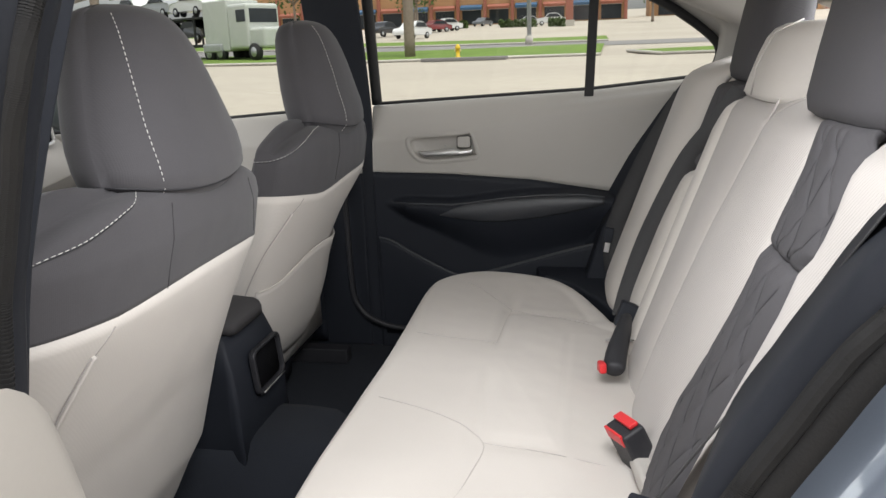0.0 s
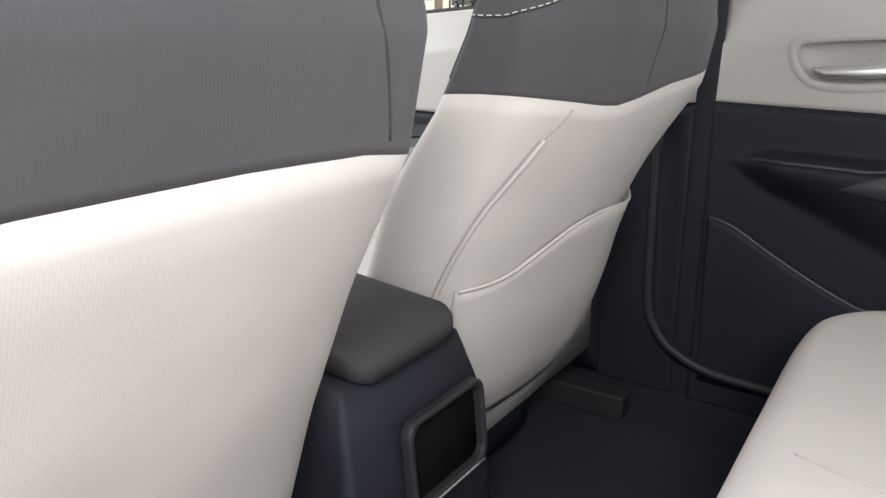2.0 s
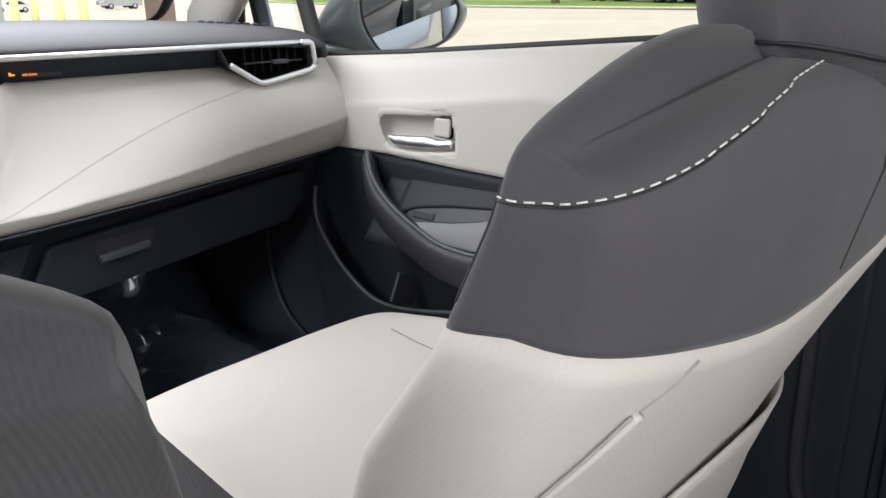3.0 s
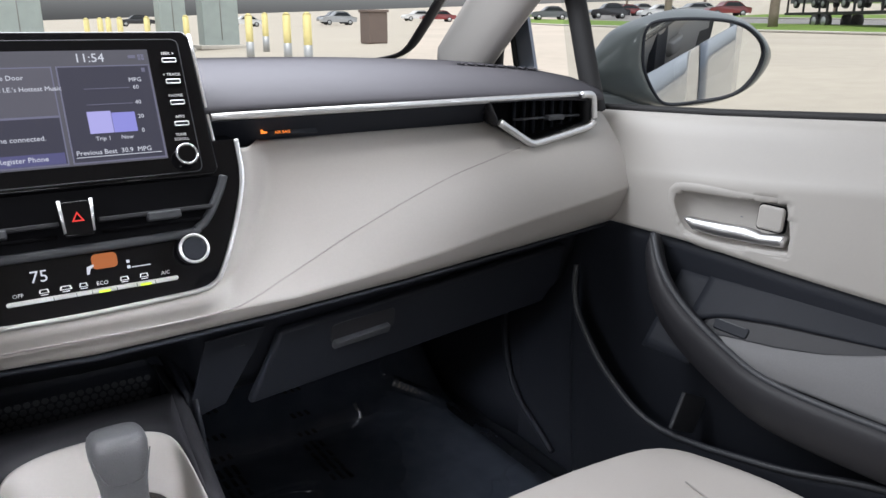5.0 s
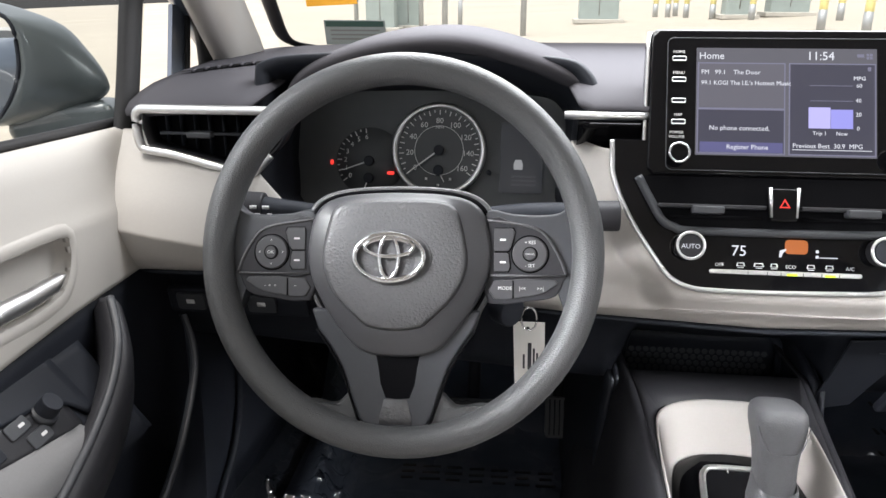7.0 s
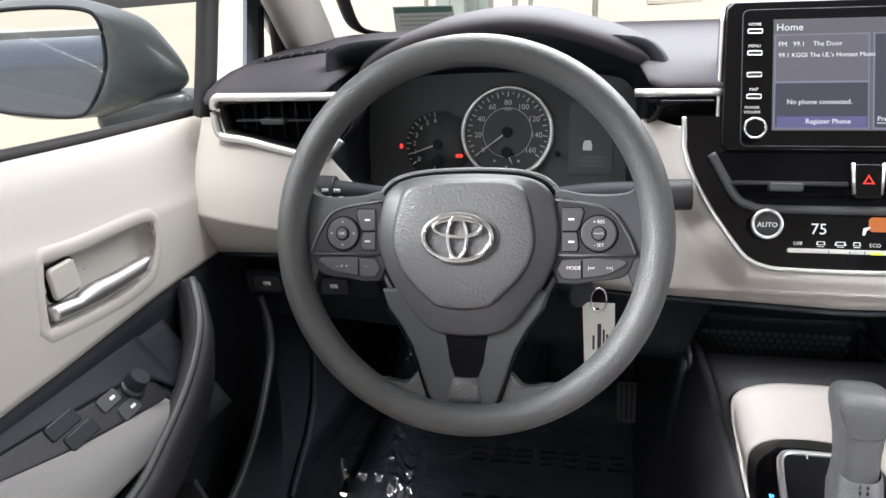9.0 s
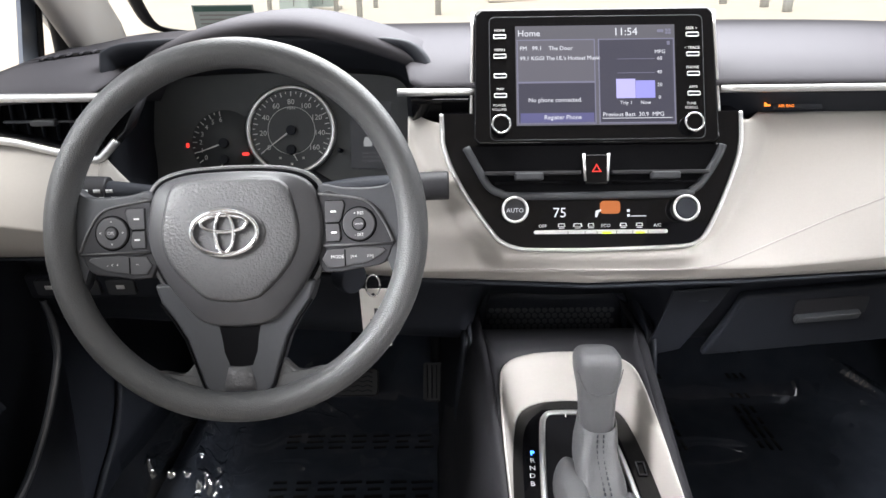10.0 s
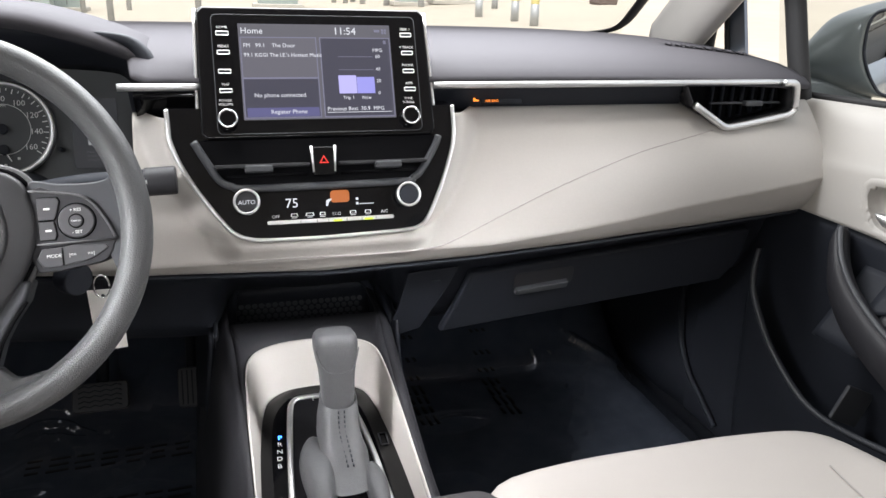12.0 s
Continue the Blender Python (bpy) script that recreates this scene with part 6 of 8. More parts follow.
pane("chart_bar", 0.0240, 0.0447, 0.0280, 0.0492, M_SCREEN4, 0.0036)
pane("chart_bar", 0.0451, 0.0660, 0.0280, 0.0472, M_SCREEN3, 0.0036)
for vv in (0.0556, 0.0710):
    pane("chart_line", 0.0255, 0.0660, vv, vv + 0.0005, M_SCREEN5, 0.0036)
pane("chart_line", 0.0085, 0.0840, 0.0058, 0.0064, M_GLYPH, 0.0036)
for u, v, s, txt, al in ((-0.0825, 0.1005, 0.0098, "Home", "LEFT"), (0.0352, 0.1010, 0.0120, "11:54", "CENTER"), (-0.0803, 0.0838, 0.0064, "FM   99.1    The Door", "LEFT"), (-0.0803, 0.0728, 0.0061, "99.1 KGGI The I.E.'s Hottest Music", "LEFT"),
                         (-0.0425, 0.0266, 0.0066, "No phone connected.", "CENTER"), (-0.0345, 0.0075, 0.0066, "Register Phone", "CENTER"), (0.0722, 0.0787, 0.0058, "MPG", "CENTER"), (0.0718, 0.0714, 0.0056, "60", "CENTER"),
                         (0.0712, 0.0564, 0.0056, "40", "CENTER"), (0.0712, 0.0423, 0.0056, "20", "CENTER"), (0.0708, 0.0283, 0.0056, "0", "CENTER"), (0.0345, 0.0228, 0.0054, "Trip 1", "CENTER"), (0.0555, 0.0228, 0.0054, "Now", "CENTER"), (0.0420, 0.0100, 0.0064, "Previous Best  30.9  MPG", "CENTER")):
    words("screen_text", txt, SC(u, v, 0.0039), s, M_GLYPH, scr, al)
pane("status_mark", 0.0700, 0.0765, 0.1005, 0.1035, M_SCREEN5, 0.0036)
for du in (0.0, 0.0032):
    for dv in (0.0, 0.0032):
        pane("status_mark", 0.0788 + du, 0.0812 + du, 0.0985 + dv, 0.1010 + dv, M_SCREEN5, 0.0036)
pane("status_mark", 0.0800, 0.0830, 0.0865, 0.0905, M_SCREEN5, 0.0036)
for sg, names in ((-1, ("HOME", "MENU", "AUDIO", "MAP")), (1, ("SEEK >", "< TRACK", "PHONE", "APPS"))):
    for k, txt in enumerate(names):
        u, v = sg * 0.1048 + 0.0028, 0.0972 - 0.0217 * k
        b = part("hard_key", prism(rrect(0.0135, 0.0045, 0.0012), SC(u, v, 0.0026), 0.0022), M_BLACK, gl, "black key with a silver edge", bevel=0.0005)
        part("key_edge", frame_ring(rrect(0.0142, 0.0050, 0.0014), rrect(0.0122, 0.0030, 0.001), SC(u, v, 0.0042), 0.0008), M_CHROME, b)
        if txt != "AUDIO":
            words("key_word", txt, SC(u, v + 0.0075, 0.003), 0.0042, M_PRINT, gl)
    for txt, dv in ((("POWER", 0.026), ("VOLUME", 0.0215)) if sg < 0 else (("TUNE", 0.026), ("SCROLL", 0.0215))):
        words("key_word", txt, SC(sg * 0.1042 + 0.0010, dv - 0.0045, 0.003), 0.004, M_PRINT, gl)
    c = SC(sg * 0.1033 + 0.0012, -0.0012, 0.002) @ Vector()
    ax = dm.to_3x3() @ Vector((0, 0, 1))
    kb = part("volume_knob" if sg < 0 else "tuning_knob", disc(c, ax, 0.0098, 0.012, 32, r2=0.0092), M_PIANO, disp, "gloss black rotary knob", bevel=0.001)
    part("knob_ring", tube([c + ax * 0.012 + 0.0096 * (math.cos(t) * SU + math.sin(t) * DU) for t in (2 * math.pi * k / 36 for k in range(36))], 0.0013, 8, True), M_BRIGHT, kb, "chrome knob ring")

# ---- instrument cluster ----
clu = thing("instrument_cluster", (-0.365, 0.28, 0.80), "black instrument cluster with a silver ringed speedometer", "instrument cluster")
TC = radians(18)
cu = Vector((0, math.sin(TC), math.cos(TC)))
cm = plane_at((-0.37, 0.282, 0.879), (1, 0, 0), cu)
face_out = [(-0.165, 0.05), (-0.160, 0.066), (-0.12, 0.074), (0.0, 0.078), (0.12, 0.074), (0.155, 0.062), (0.165, 0.03), (0.155, -0.04), (0.13, -0.07), (-0.13, -0.075), (-0.165, -0.03)]
fo = [(p.x, p.y) for p in smooth_line([(u, v, 0) for u, v in face_out], 4, True)]
part("cluster_face", prism(fo, cm @ Matrix.Translation((0, 0, -0.004)), 0.004), M_DIAL, clu, "matt black cluster face", smooth=False)
rows = []
for s, w, dv in ((1.0, 0.0, 0), (1.03, 0.02, 0.002), (1.06, 0.05, 0.006), (1.09, 0.085, 0.010), (1.14, 0.092, 0.012), (1.17, 0.085, 0.012), (1.18, 0.06, 0.012)):
    rows.append([cm @ Vector((u * s, v * s + dv, w)) for u, v in fo])
part("cluster_shroud", loft(rows, True, False), M_BLACK, clu, "black cluster shroud", solid=0.003)
ring_c = (0.011, 0.003)
def ring3(c, r, o):
    return [cm @ Vector((c[0] + r * math.cos(t), c[1] + r * math.sin(t), o)) for t in (2 * math.pi * k / 64 for k in range(64))]
sp = part("speedometer", disc(cm @ Vector((*ring_c, 0.001)), cm.to_3x3() @ Vector((0, 0, 1)), 0.054, 0.003, 48), M_DIAL, clu, "black speedometer dial", bevel=0.0005)
part("dial_ring", tube(ring3(ring_c, 0.0545, 0.006), 0.0036, 10, True), M_CHROME, sp, "silver dial ring")
part("inner_ring", tube(ring3(ring_c, 0.030, 0.0042), 0.0004, 5, True), M_PRINT, sp)
def dial(parent, c, r, a0, a1, marks, numbers, size, inner=0.73):
    for k in range(marks + 1):
        t = radians(a0 + (a1 - a0) * k / marks)
        big = k % 2 == 0
        m = cm @ Matrix.Translation((c[0] + r * math.cos(t), c[1] + r * math.sin(t), 0.0042)) @ Matrix.Rotation(t, 4, "Z")
        part("dial_mark", prism([(-0.006 if big else -0.003, -0.0006), (0, -0.0006), (0, 0.0006), (-0.006 if big else -0.003, 0.0006)], m, 0.0003), M_PRINT, parent, smooth=False)
    for k, txt in enumerate(numbers):
        t = radians(a0 + (a1 - a0) * k / (len(numbers) - 1))
        words("dial_number", txt, cm @ Matrix.Translation((c[0] + inner * r * math.cos(t), c[1] + inner * r * math.sin(t), 0.0045)), size, M_PRINT, parent)
def needle(parent, c, r, a):
    t = radians(a)
    m = cm @ Matrix.Translation((c[0], c[1], 0.007)) @ Matrix.Rotation(t, 4, "Z")
    part("needle", prism([(-0.004, -0.0011), (r, -0.0005), (r, 0.0005), (-0.004, 0.0011)], m, 0.0008), M_PRINT, parent, "white needle", smooth=False)
    part("needle_hub", disc(cm @ Vector((*c, 0.004)), cm.to_3x3() @ Vector((0, 0, 1)), 0.0062, 0.006, 24), M_BLACK, parent, "black needle hub", bevel=0.001)
dial(sp, ring_c, 0.0495, 217, -37, 32, ("0", "20", "40", "60", "80", "100", "120", "140", "160"), 0.0095)
needle(sp, ring_c, 0.048, 217)
words("dial_unit", "MPH", cm @ Matrix.Translation((ring_c[0], ring_c[1] + 0.028, 0.0045)), 0.005, M_PRINT, sp)
fc = (ring_c[0], ring_c[1] - 0.0245)
needle(sp, fc, 0.016, -62)
for a in (215, 270, 325):
    t = radians(a)
    part("fuel_mark", box(cm @ Vector((fc[0] + 0.018 * math.cos(t), fc[1] + 0.018 * math.sin(t), 0.0045)), (0.003, 0.0006, 0.003)), M_PRINT, sp)
tc = (-0.075, -0.012)
ta = part("tachometer", disc(cm @ Vector((*tc, 0.0005)), cm.to_3x3() @ Vector((0, 0, 1)), 0.042, 0.002, 40), M_DIAL, clu, "black rev counter")
dial(ta, tc, 0.0405, 218, 98, 12, ("0", "1", "2", "3", "4", "5", "6"), 0.0085, 0.74)
needle(ta, tc, 0.034, 200)
needle(ta, (tc[0], tc[1] - 0.021), 0.014, 250)
part("warning_light", prism(rrect(0.004, 0.006, 0.0015), cm @ Matrix.Translation((-0.123, -0.014, 0.0008)), 0.0004), M_REDLIT, clu, "small red warning light", smooth=False)
part("warning_light", prism(rrect(0.009, 0.004, 0.0015), cm @ Matrix.Translation((-0.048, -0.026, 0.0035)), 0.0004), M_REDLIT, clu, "small red warning light", smooth=False)
mi = part("trip_screen", prism(rrect(0.052, 0.085, 0.004), cm @ Matrix.Translation((0.112, -0.004, 0.0008)), 0.0006), glowing("dim_display", (0.011, 0.012, 0.014), 1.0), clu, "dark trip display", smooth=False)
part("trip_car", prism([(-0.007, -0.008), (0.007, -0.008), (0.0075, 0.0), (0.005, 0.008), (-0.005, 0.008), (-0.0075, 0.0)], cm @ Matrix.Translation((0.108, -0.012, 0.0016)) @ Matrix.Scale(0.75, 4), 0.0003), glowing("dim_mark", (0.13, 0.135, 0.14), 1.0), mi, smooth=False)
for dv in (-0.026, -0.031, -0.036):
    part("trip_line", prism(rrect(0.03, 0.002, 0.0004), cm @ Matrix.Translation((0.115, dv, 0.0016)), 0.0003), glowing("dim_line", (0.022, 0.022, 0.025), 1.0), mi, smooth=False)
part("trip_knob", tube([cm @ Vector((0.073, -0.023, 0.0)), cm @ Vector((0.073, -0.023, 0.014))], 0.003, 10), M_BLACK, clu, "black trip knob")
# the brow over the cluster
brow = [(-0.535, 0.945), (-0.52, 0.972), (-0.49, 0.993), (-0.43, 1.013), (-0.365, 1.022), (-0.31, 1.019), (-0.25, 1.003), (-0.205, 0.985), (-0.188, 0.972)]
bl = smooth_line([(x, 0, z) for x, z in brow], 6)
rows = []
for y, dz, sx in ((0.50, -0.05, 1.02), (0.42, -0.012, 1.02), (0.34, 0.004, 1.01), (0.26, 0.003, 1.0), (0.215, 0.0, 1.0), (0.205, -0.006, 0.995), (0.21, -0.014, 0.985), (0.25, -0.020, 0.97), (0.31, -0.03, 0.95)):
    rows.append([Vector((-0.365 + (p.x + 0.365) * sx, y + 0.02 * ((p.x + 0.365) / 0.17) ** 2, p.z + dz)) for p in bl])
part("cluster_brow", loft(rows, False, False), M_SOFT, clu, "charcoal brow over the cluster", solid=0.004)

# ---- steering wheel ----
sw = thing("steering_wheel", (-0.367, 0.023, 0.838), "dark grey three-spoke steering wheel with buttons", "steering wheel")
TW = radians(19.6)
WU = Vector((0, math.sin(TW), math.cos(TW)))
wm = plane_at((-0.367, 0.023, 0.838), (1, 0, 0), WU) @ pose(0, 0, 0, 0, 0, 1.6)
rim_rings = []
for k in range(96):
    a = 2 * math.pi * k / 96
    c = Vector((0.1728 * math.cos(a), 0.1728 * math.sin(a), 0))
    rad = Vector((math.cos(a), math.sin(a), 0))
    rim_rings.append([wm @ (c + rad * (0.0147 * math.cos(b)) + Vector((0, 0, 0.0170 * math.sin(b)))) for b in (2 * math.pi * j / 18 for j in range(18))])
rim_rings.append(rim_rings[0])
rb = loft(rim_rings, True, False)
bmesh.ops.remove_doubles(rb, verts=rb.verts, dist=1e-6)
part("rim", rb, M_RIM, sw, "grained dark grey wheel rim")


def slab(outline, z0, z1, edge, mat, name, label, dome=0.0, n=4, parent=None):
    """A rounded plate in the plane of the wheel."""
    o = smooth_line([(u, v, 0) for u, v in outline], n, True)
    cx, cy = sum(p.x for p in o) / len(o), sum(p.y for p in o) / len(o)
    size = max(math.hypot(p.x - cx, p.y - cy) for p in o)
    rows = [[wm @ Vector((p.x, p.y, z0)) for p in o], [wm @ Vector((p.x, p.y, z1 - edge)) for p in o]]
    for t in (0.3, 0.6, 0.85, 1.0):
        s = 1 - edge * (1 - math.cos(t * math.pi / 2)) / size
        rows.append([wm @ Vector((cx + (p.x - cx) * s, cy + (p.y - cy) * s, z1 - edge + edge * math.sin(t * math.pi / 2))) for p in o])
    for t in (0.85, 0.65, 0.45, 0.25, 0.05):
        rows.append([wm @ Vector((cx + (p.x - cx) * t, cy + (p.y - cy) * t, z1 + dome * (1 - t * t))) for p in o])
    return part(name, loft(rows), mat, parent or sw, label)


def mirrored(half, u0=0.0):
    """A closed outline from its half at u > 0, mirrored about u0."""
    return [(u0 + u, v) for u, v in half] + [(u0 - u, v) for u, v in reversed(half) if u > 0]


pad_o = mirrored([(0.0, 0.058), (0.038, 0.0565), (0.060, 0.0525), (0.073, 0.0455), (0.0805, 0.034), (0.0852, 0.012), (0.0852, -0.008), (0.080, -0.028), (0.068, -0.051), (0.051, -0.074), (0.0385, -0.0865), (0.025, -0.0925), (0.0, -0.0945)])
def polar(poly, n=96, c=(0.0, -0.015)):
    """An outline resampled evenly by angle about c."""
    p = [(x - c[0], y - c[1]) for x, y in poly]
    out = []
    for k in range(n):
        t = -math.pi + 2 * math.pi * k / n
        best = 0.0
        for (x1, y1), (x2, y2) in zip(p, p[1:] + p[:1]):
            dx, dy = math.cos(t), math.sin(t)
            det = dx * (y1 - y2) - dy * (x1 - x2)
            if abs(det) > 1e-9:
                r = (x1 * (y1 - y2) - y1 * (x1 - x2)) / det
                q = (dx * y1 - dy * x1) / det
                if r > 0 and -1e-6 <= q <= 1 + 1e-6:
                    best = max(best, r)
        out.append((best * math.cos(t), best * math.sin(t)))
    return out


inset = mirrored([(0.0, 0.0475), (0.033, 0.047), (0.050, 0.043), (0.0575, 0.031), (0.0638, 0.002), (0.0622, -0.016), (0.054, -0.034), (0.042, -0.0475), (0.030, -0.0585), (0.022, -0.0640), (0.0, -0.0668)], -0.002)
po, pi_ = polar([(p.x, p.y) for p in smooth_line([(u, v, 0) for u, v in pad_o], 4, True)]), polar([(p.x, p.y) for p in smooth_line([(u, v, 0) for u, v in inset], 2, True)])
rows = []
for o, k, w in ((po, 1.0, -0.03), (po, 1.0, -0.002), (po, 0.992, 0.0025), (po, 0.975, 0.0052), (po, 0.95, 0.0066), (pi_, 1.045, 0.0125), (pi_, 1.0, 0.0150), (pi_, 0.955, 0.0160), (pi_, 0.6, 0.0172), (pi_, 0.3, 0.0176), (pi_, 0.02, 0.0177)):
    rows.append([wm @ Vector((x * k, y * k - 0.015, w)) for x, y in o])
cover = part("airbag_pad", loft(rows[5:]), M_PAD, sw, "grained grey airbag cover")
part("airbag_edge", loft(rows[:6], True, False), M_BAND, cover, "smooth darker cover edge")
part("pad_gap", tube([wm @ Vector((p.x * 1.018, p.y * 1.018, -0.004)) for p in smooth_line([(u, v, 0) for u, v in pad_o], 4, True)], 0.0026, 6, True), M_VOID, sw, "black gap round the cover")
part("hub_frame", tube([wm @ Vector((p.x * 1.055, p.y * 1.05, -0.006)) for p in smooth_line([(u, v, 0) for u, v in pad_o], 4, True)], 0.0034, 8, True), M_PAD, sw, "dark grey frame round the cover")
# plain oval badge
em = wm @ Matrix.Translation((-0.006, -0.002, 0.0200))
def oval(rx, ry, r, cx=0.0, cy=0.0):
    return tube([em @ Vector((cx + rx * math.cos(t), cy + ry * math.sin(t), 0)) for t in (2 * math.pi * k / 48 for k in range(48))], r, 8, True)
badge = part("badge", oval(0.0315, 0.0210, 0.0027), M_BRIGHT, sw, "chrome oval badge")
part("badge_oval", oval(0.0088, 0.0190, 0.0021), M_BRIGHT, badge)
part("badge_oval", oval(0.0220, 0.0080, 0.0021, 0, 0.0088), M_BRIGHT, badge)
well = wm @ Matrix.Translation((-0.004, -0.002, 0.0176))
part("badge_well", loft([[well @ Vector((rx * math.cos(t), ry * math.sin(t), w)) for t in (2 * math.pi * k / 48 for k in range(48))] for rx, ry, w in ((0.0375, 0.0262, -0.0012), (0.0365, 0.0252, 0.0006), (0.0350, 0.0238, 0.0002), (0.030, 0.0195, -0.0003), (0.001, 0.001, -0.0003))], True, False), M_PAD, cover, "shallow oval dish round the badge")
lift = lambda u, v, w=0.0: wm @ Vector((u, v, w))
for sg in (-1, 1):
    # grey carrier that flows out of the rim, the button pod in it and the dark cheek below
    arm = [(sg * 0.078, 0.0405), (sg * 0.105, 0.0385), (sg * 0.130, 0.0375), (sg * 0.148, 0.040), (sg * 0.160, 0.048), (sg * 0.170, 0.030), (sg * 0.171, 0.0), (sg * 0.169, -0.030), (sg * 0.161, -0.056), (sg * 0.1525, -0.050), (sg * 0.148, -0.038), (sg * 0.140, -0.022), (sg * 0.110, -0.018), (sg * 0.075, 0.0)]
    slab(arm, -0.020, -0.0015, 0.005, M_GREY, "spoke", "dark grey wheel spoke")
    cheek = [(sg * 0.083, -0.012), (sg * 0.150, -0.0145), (sg * 0.1515, -0.022), (sg * 0.147, -0.033), (sg * 0.139, -0.0385), (sg * 0.118, -0.0415), (sg * 0.083, -0.0435)]
    slab(cheek, -0.028, -0.0005, 0.003, M_POD, "spoke_cheek", "black spoke cheek", n=2)
    pod = [(sg * 0.082, 0.0338), (sg * 0.104, 0.0310), (sg * 0.124, 0.0272), (sg * 0.1345, 0.0215), (sg * 0.1425, 0.0110), (sg * 0.1500, -0.0030), (sg * 0.1545, -0.0148), (sg * 0.1530, -0.0175), (sg * 0.120, -0.0183), (sg * 0.082, -0.0187)]
    p1 = slab(pod, -0.010, 0.0015, 0.0022, M_POD, "button_pod", "dark grey button pod", n=2)
    part("pod_edge", tube(smooth_line([lift(u * 0.99, v - 0.0012, 0.0014) for u, v in pod[:7]], 3), 0.0016, 8, flat=0.7), M_PAD, p1, "grey pod edge")
    part("pod_foot", tube([lift(sg * u, -0.0178, 0.0014) for u in (0.085, 0.12, 0.1525)], 0.0009, 6), M_PAD, p1, "grey pod edge")
    low_b = slab([(sg * 0.088, -0.0225), (sg * 0.1435, -0.0217), (sg * 0.1405, -0.0285), (sg * 0.1285, -0.0350), (sg * 0.113, -0.0375), (sg * 0.088, -0.0396)], -0.006, 0.0008, 0.0016, M_BAND, "lower_buttons", "dark grey lower buttons", n=2)
    ru, rv = 0.1205, 0.0018
    cc = lift(sg * ru, rv, 0.0012)
    ax = wm.to_3x3() @ Vector((0, 0, 1))
    part("rocker_gap", disc(cc, ax, 0.0172, 0.0006, 40), M_VOID, p1, "black gap round the rocker")
    part("rocker", disc(cc, ax, 0.0162, 0.0026, 40, r2=0.0152), M_BAND, p1, "round rocker button", bevel=0.0008)
    part("rocker_gap", disc(cc + ax * 0.0024, ax, 0.0068, 0.0005, 28), M_VOID, p1, "black gap round the centre key")
    part("rocker_centre", disc(cc + ax * 0.0022, ax, 0.0060, 0.0022, 28, r2=0.0052), M_BAND, p1, "round centre key", bevel=0.0006)
    bm = lambda u, v, o=0.0040: wm @ Matrix.Translation((sg * u, v, o))
    words("rocker_word", "OK" if sg < 0 else "CANCEL", bm(ru, rv, 0.0058), 0.0045 if sg < 0 else 0.0022, M_PRINT, p1)
    for txt, u, v in ((("^", ru, rv + 0.0105), ("v", ru, rv - 0.0105), ("<", ru + 0.011, rv), (">", ru - 0.011, rv)) if sg < 0 else (("+ RES", ru, rv + 0.0105), ("- SET", ru, rv - 0.0105))):
        words("button_mark", txt, bm(u, v, 0.0040), 0.0042, M_PRINT, p1)
    # two small keys beside the hub
    for v0, v1 in ((0.0045, 0.0250), (-0.0140, 0.0028)):
        key_o = [(sg * 0.088, v0), (sg * (0.101 if v0 > 0 else 0.1005), v0), (sg * (0.1035 if v0 > 0 else 0.1025), v0 + 0.004), (sg * (0.107 if v0 > 0 else 0.1015), v1 - 0.004), (sg * (0.105 if v0 > 0 else 0.1005), v1), (sg * 0.088, v1)]
        part("key_gap", prism([(u + sg * 0.0009, v + (0.0008 if v > (v0 + v1) / 2 else -0.0008)) for u, v in key_o], wm @ Matrix.Translation((0, 0, 0.0012)), 0.0006), M_VOID, p1, smooth=False)
        part("side_key", prism(key_o, wm @ Matrix.Translation((0, 0, 0.0012)), 0.0018), M_BAND, p1, "small dark grey key", bevel=0.0007)
        part("button_icon", prism(rrect(0.0055, 0.0018, 0.0006), bm(0.096, (v0 + v1) / 2, 0.0031), 0.0003), M_PRINT, p1, smooth=False)
    part("button_split", tube([lift(sg * 0.1055, v, 0.0009) for v in (-0.0225, -0.0385)], 0.0007, 5), M_VOID, low_b)
    for txt, u in ((("-  <  +", 0.122), ("~", 0.098)) if sg < 0 else (("MODE", 0.098), ("|<<", 0.114), (">>|", 0.130))):
        words("button_mark", txt, bm(u, -0.0295, 0.0011), 0.0045, M_PRINT, p1)
# web of the rim at the foot, the forked lower spoke and its slot
web = mirrored([(0.0, -0.128), (0.040, -0.128), (0.047, -0.1315), (0.0555, -0.1395), (0.066, -0.1400), (0.078, -0.1375), (0.090, -0.1400), (0.088, -0.152), (0.060, -0.168), (0.030, -0.178), (0.0, -0.181)], -0.003)
slab(web, -0.018, -0.002, 0.006, M_RIM, "rim_web", "grey grained web at the foot of the rim", n=2)
outer_y = mirrored([(0.0, -0.050), (0.080, -0.050), (0.0735, -0.069), (0.061, -0.086), (0.050, -0.105), (0.0415, -0.130), (0.0345, -0.151), (0.0275, -0.1615), (0.018, -0.1660), (0.0, -0.1672)], -0.003)
low = part("lower_spoke", prism(outer_y, wm @ Matrix.Translation((0, 0, -0.030)), 0.031), M_GREY, sw, "dark grey forked lower spoke", bevel=0.004)
part("spoke_gap", tube([lift(u * 1.01 + 0.00003, v - 0.0006, 0.0) for u, v in outer_y[2:-1]], 0.0013, 6), M_VOID, low, "thin dark line along the fork")
panel = mirrored([(0.036, -0.092), (0.033, -0.107), (0.0265, -0.128), (0.0205, -0.150), (0.0160, -0.1580), (0.0100, -0.1602)], -0.003)
part("panel_line", tube(smooth_line([lift(u, v, 0.0003) for u, v in panel[:6]] + [lift(u, v, 0.0003) for u, v in panel[6:]], 4), 0.0007, 6), M_VOID, low, "thin dark line on the fork")
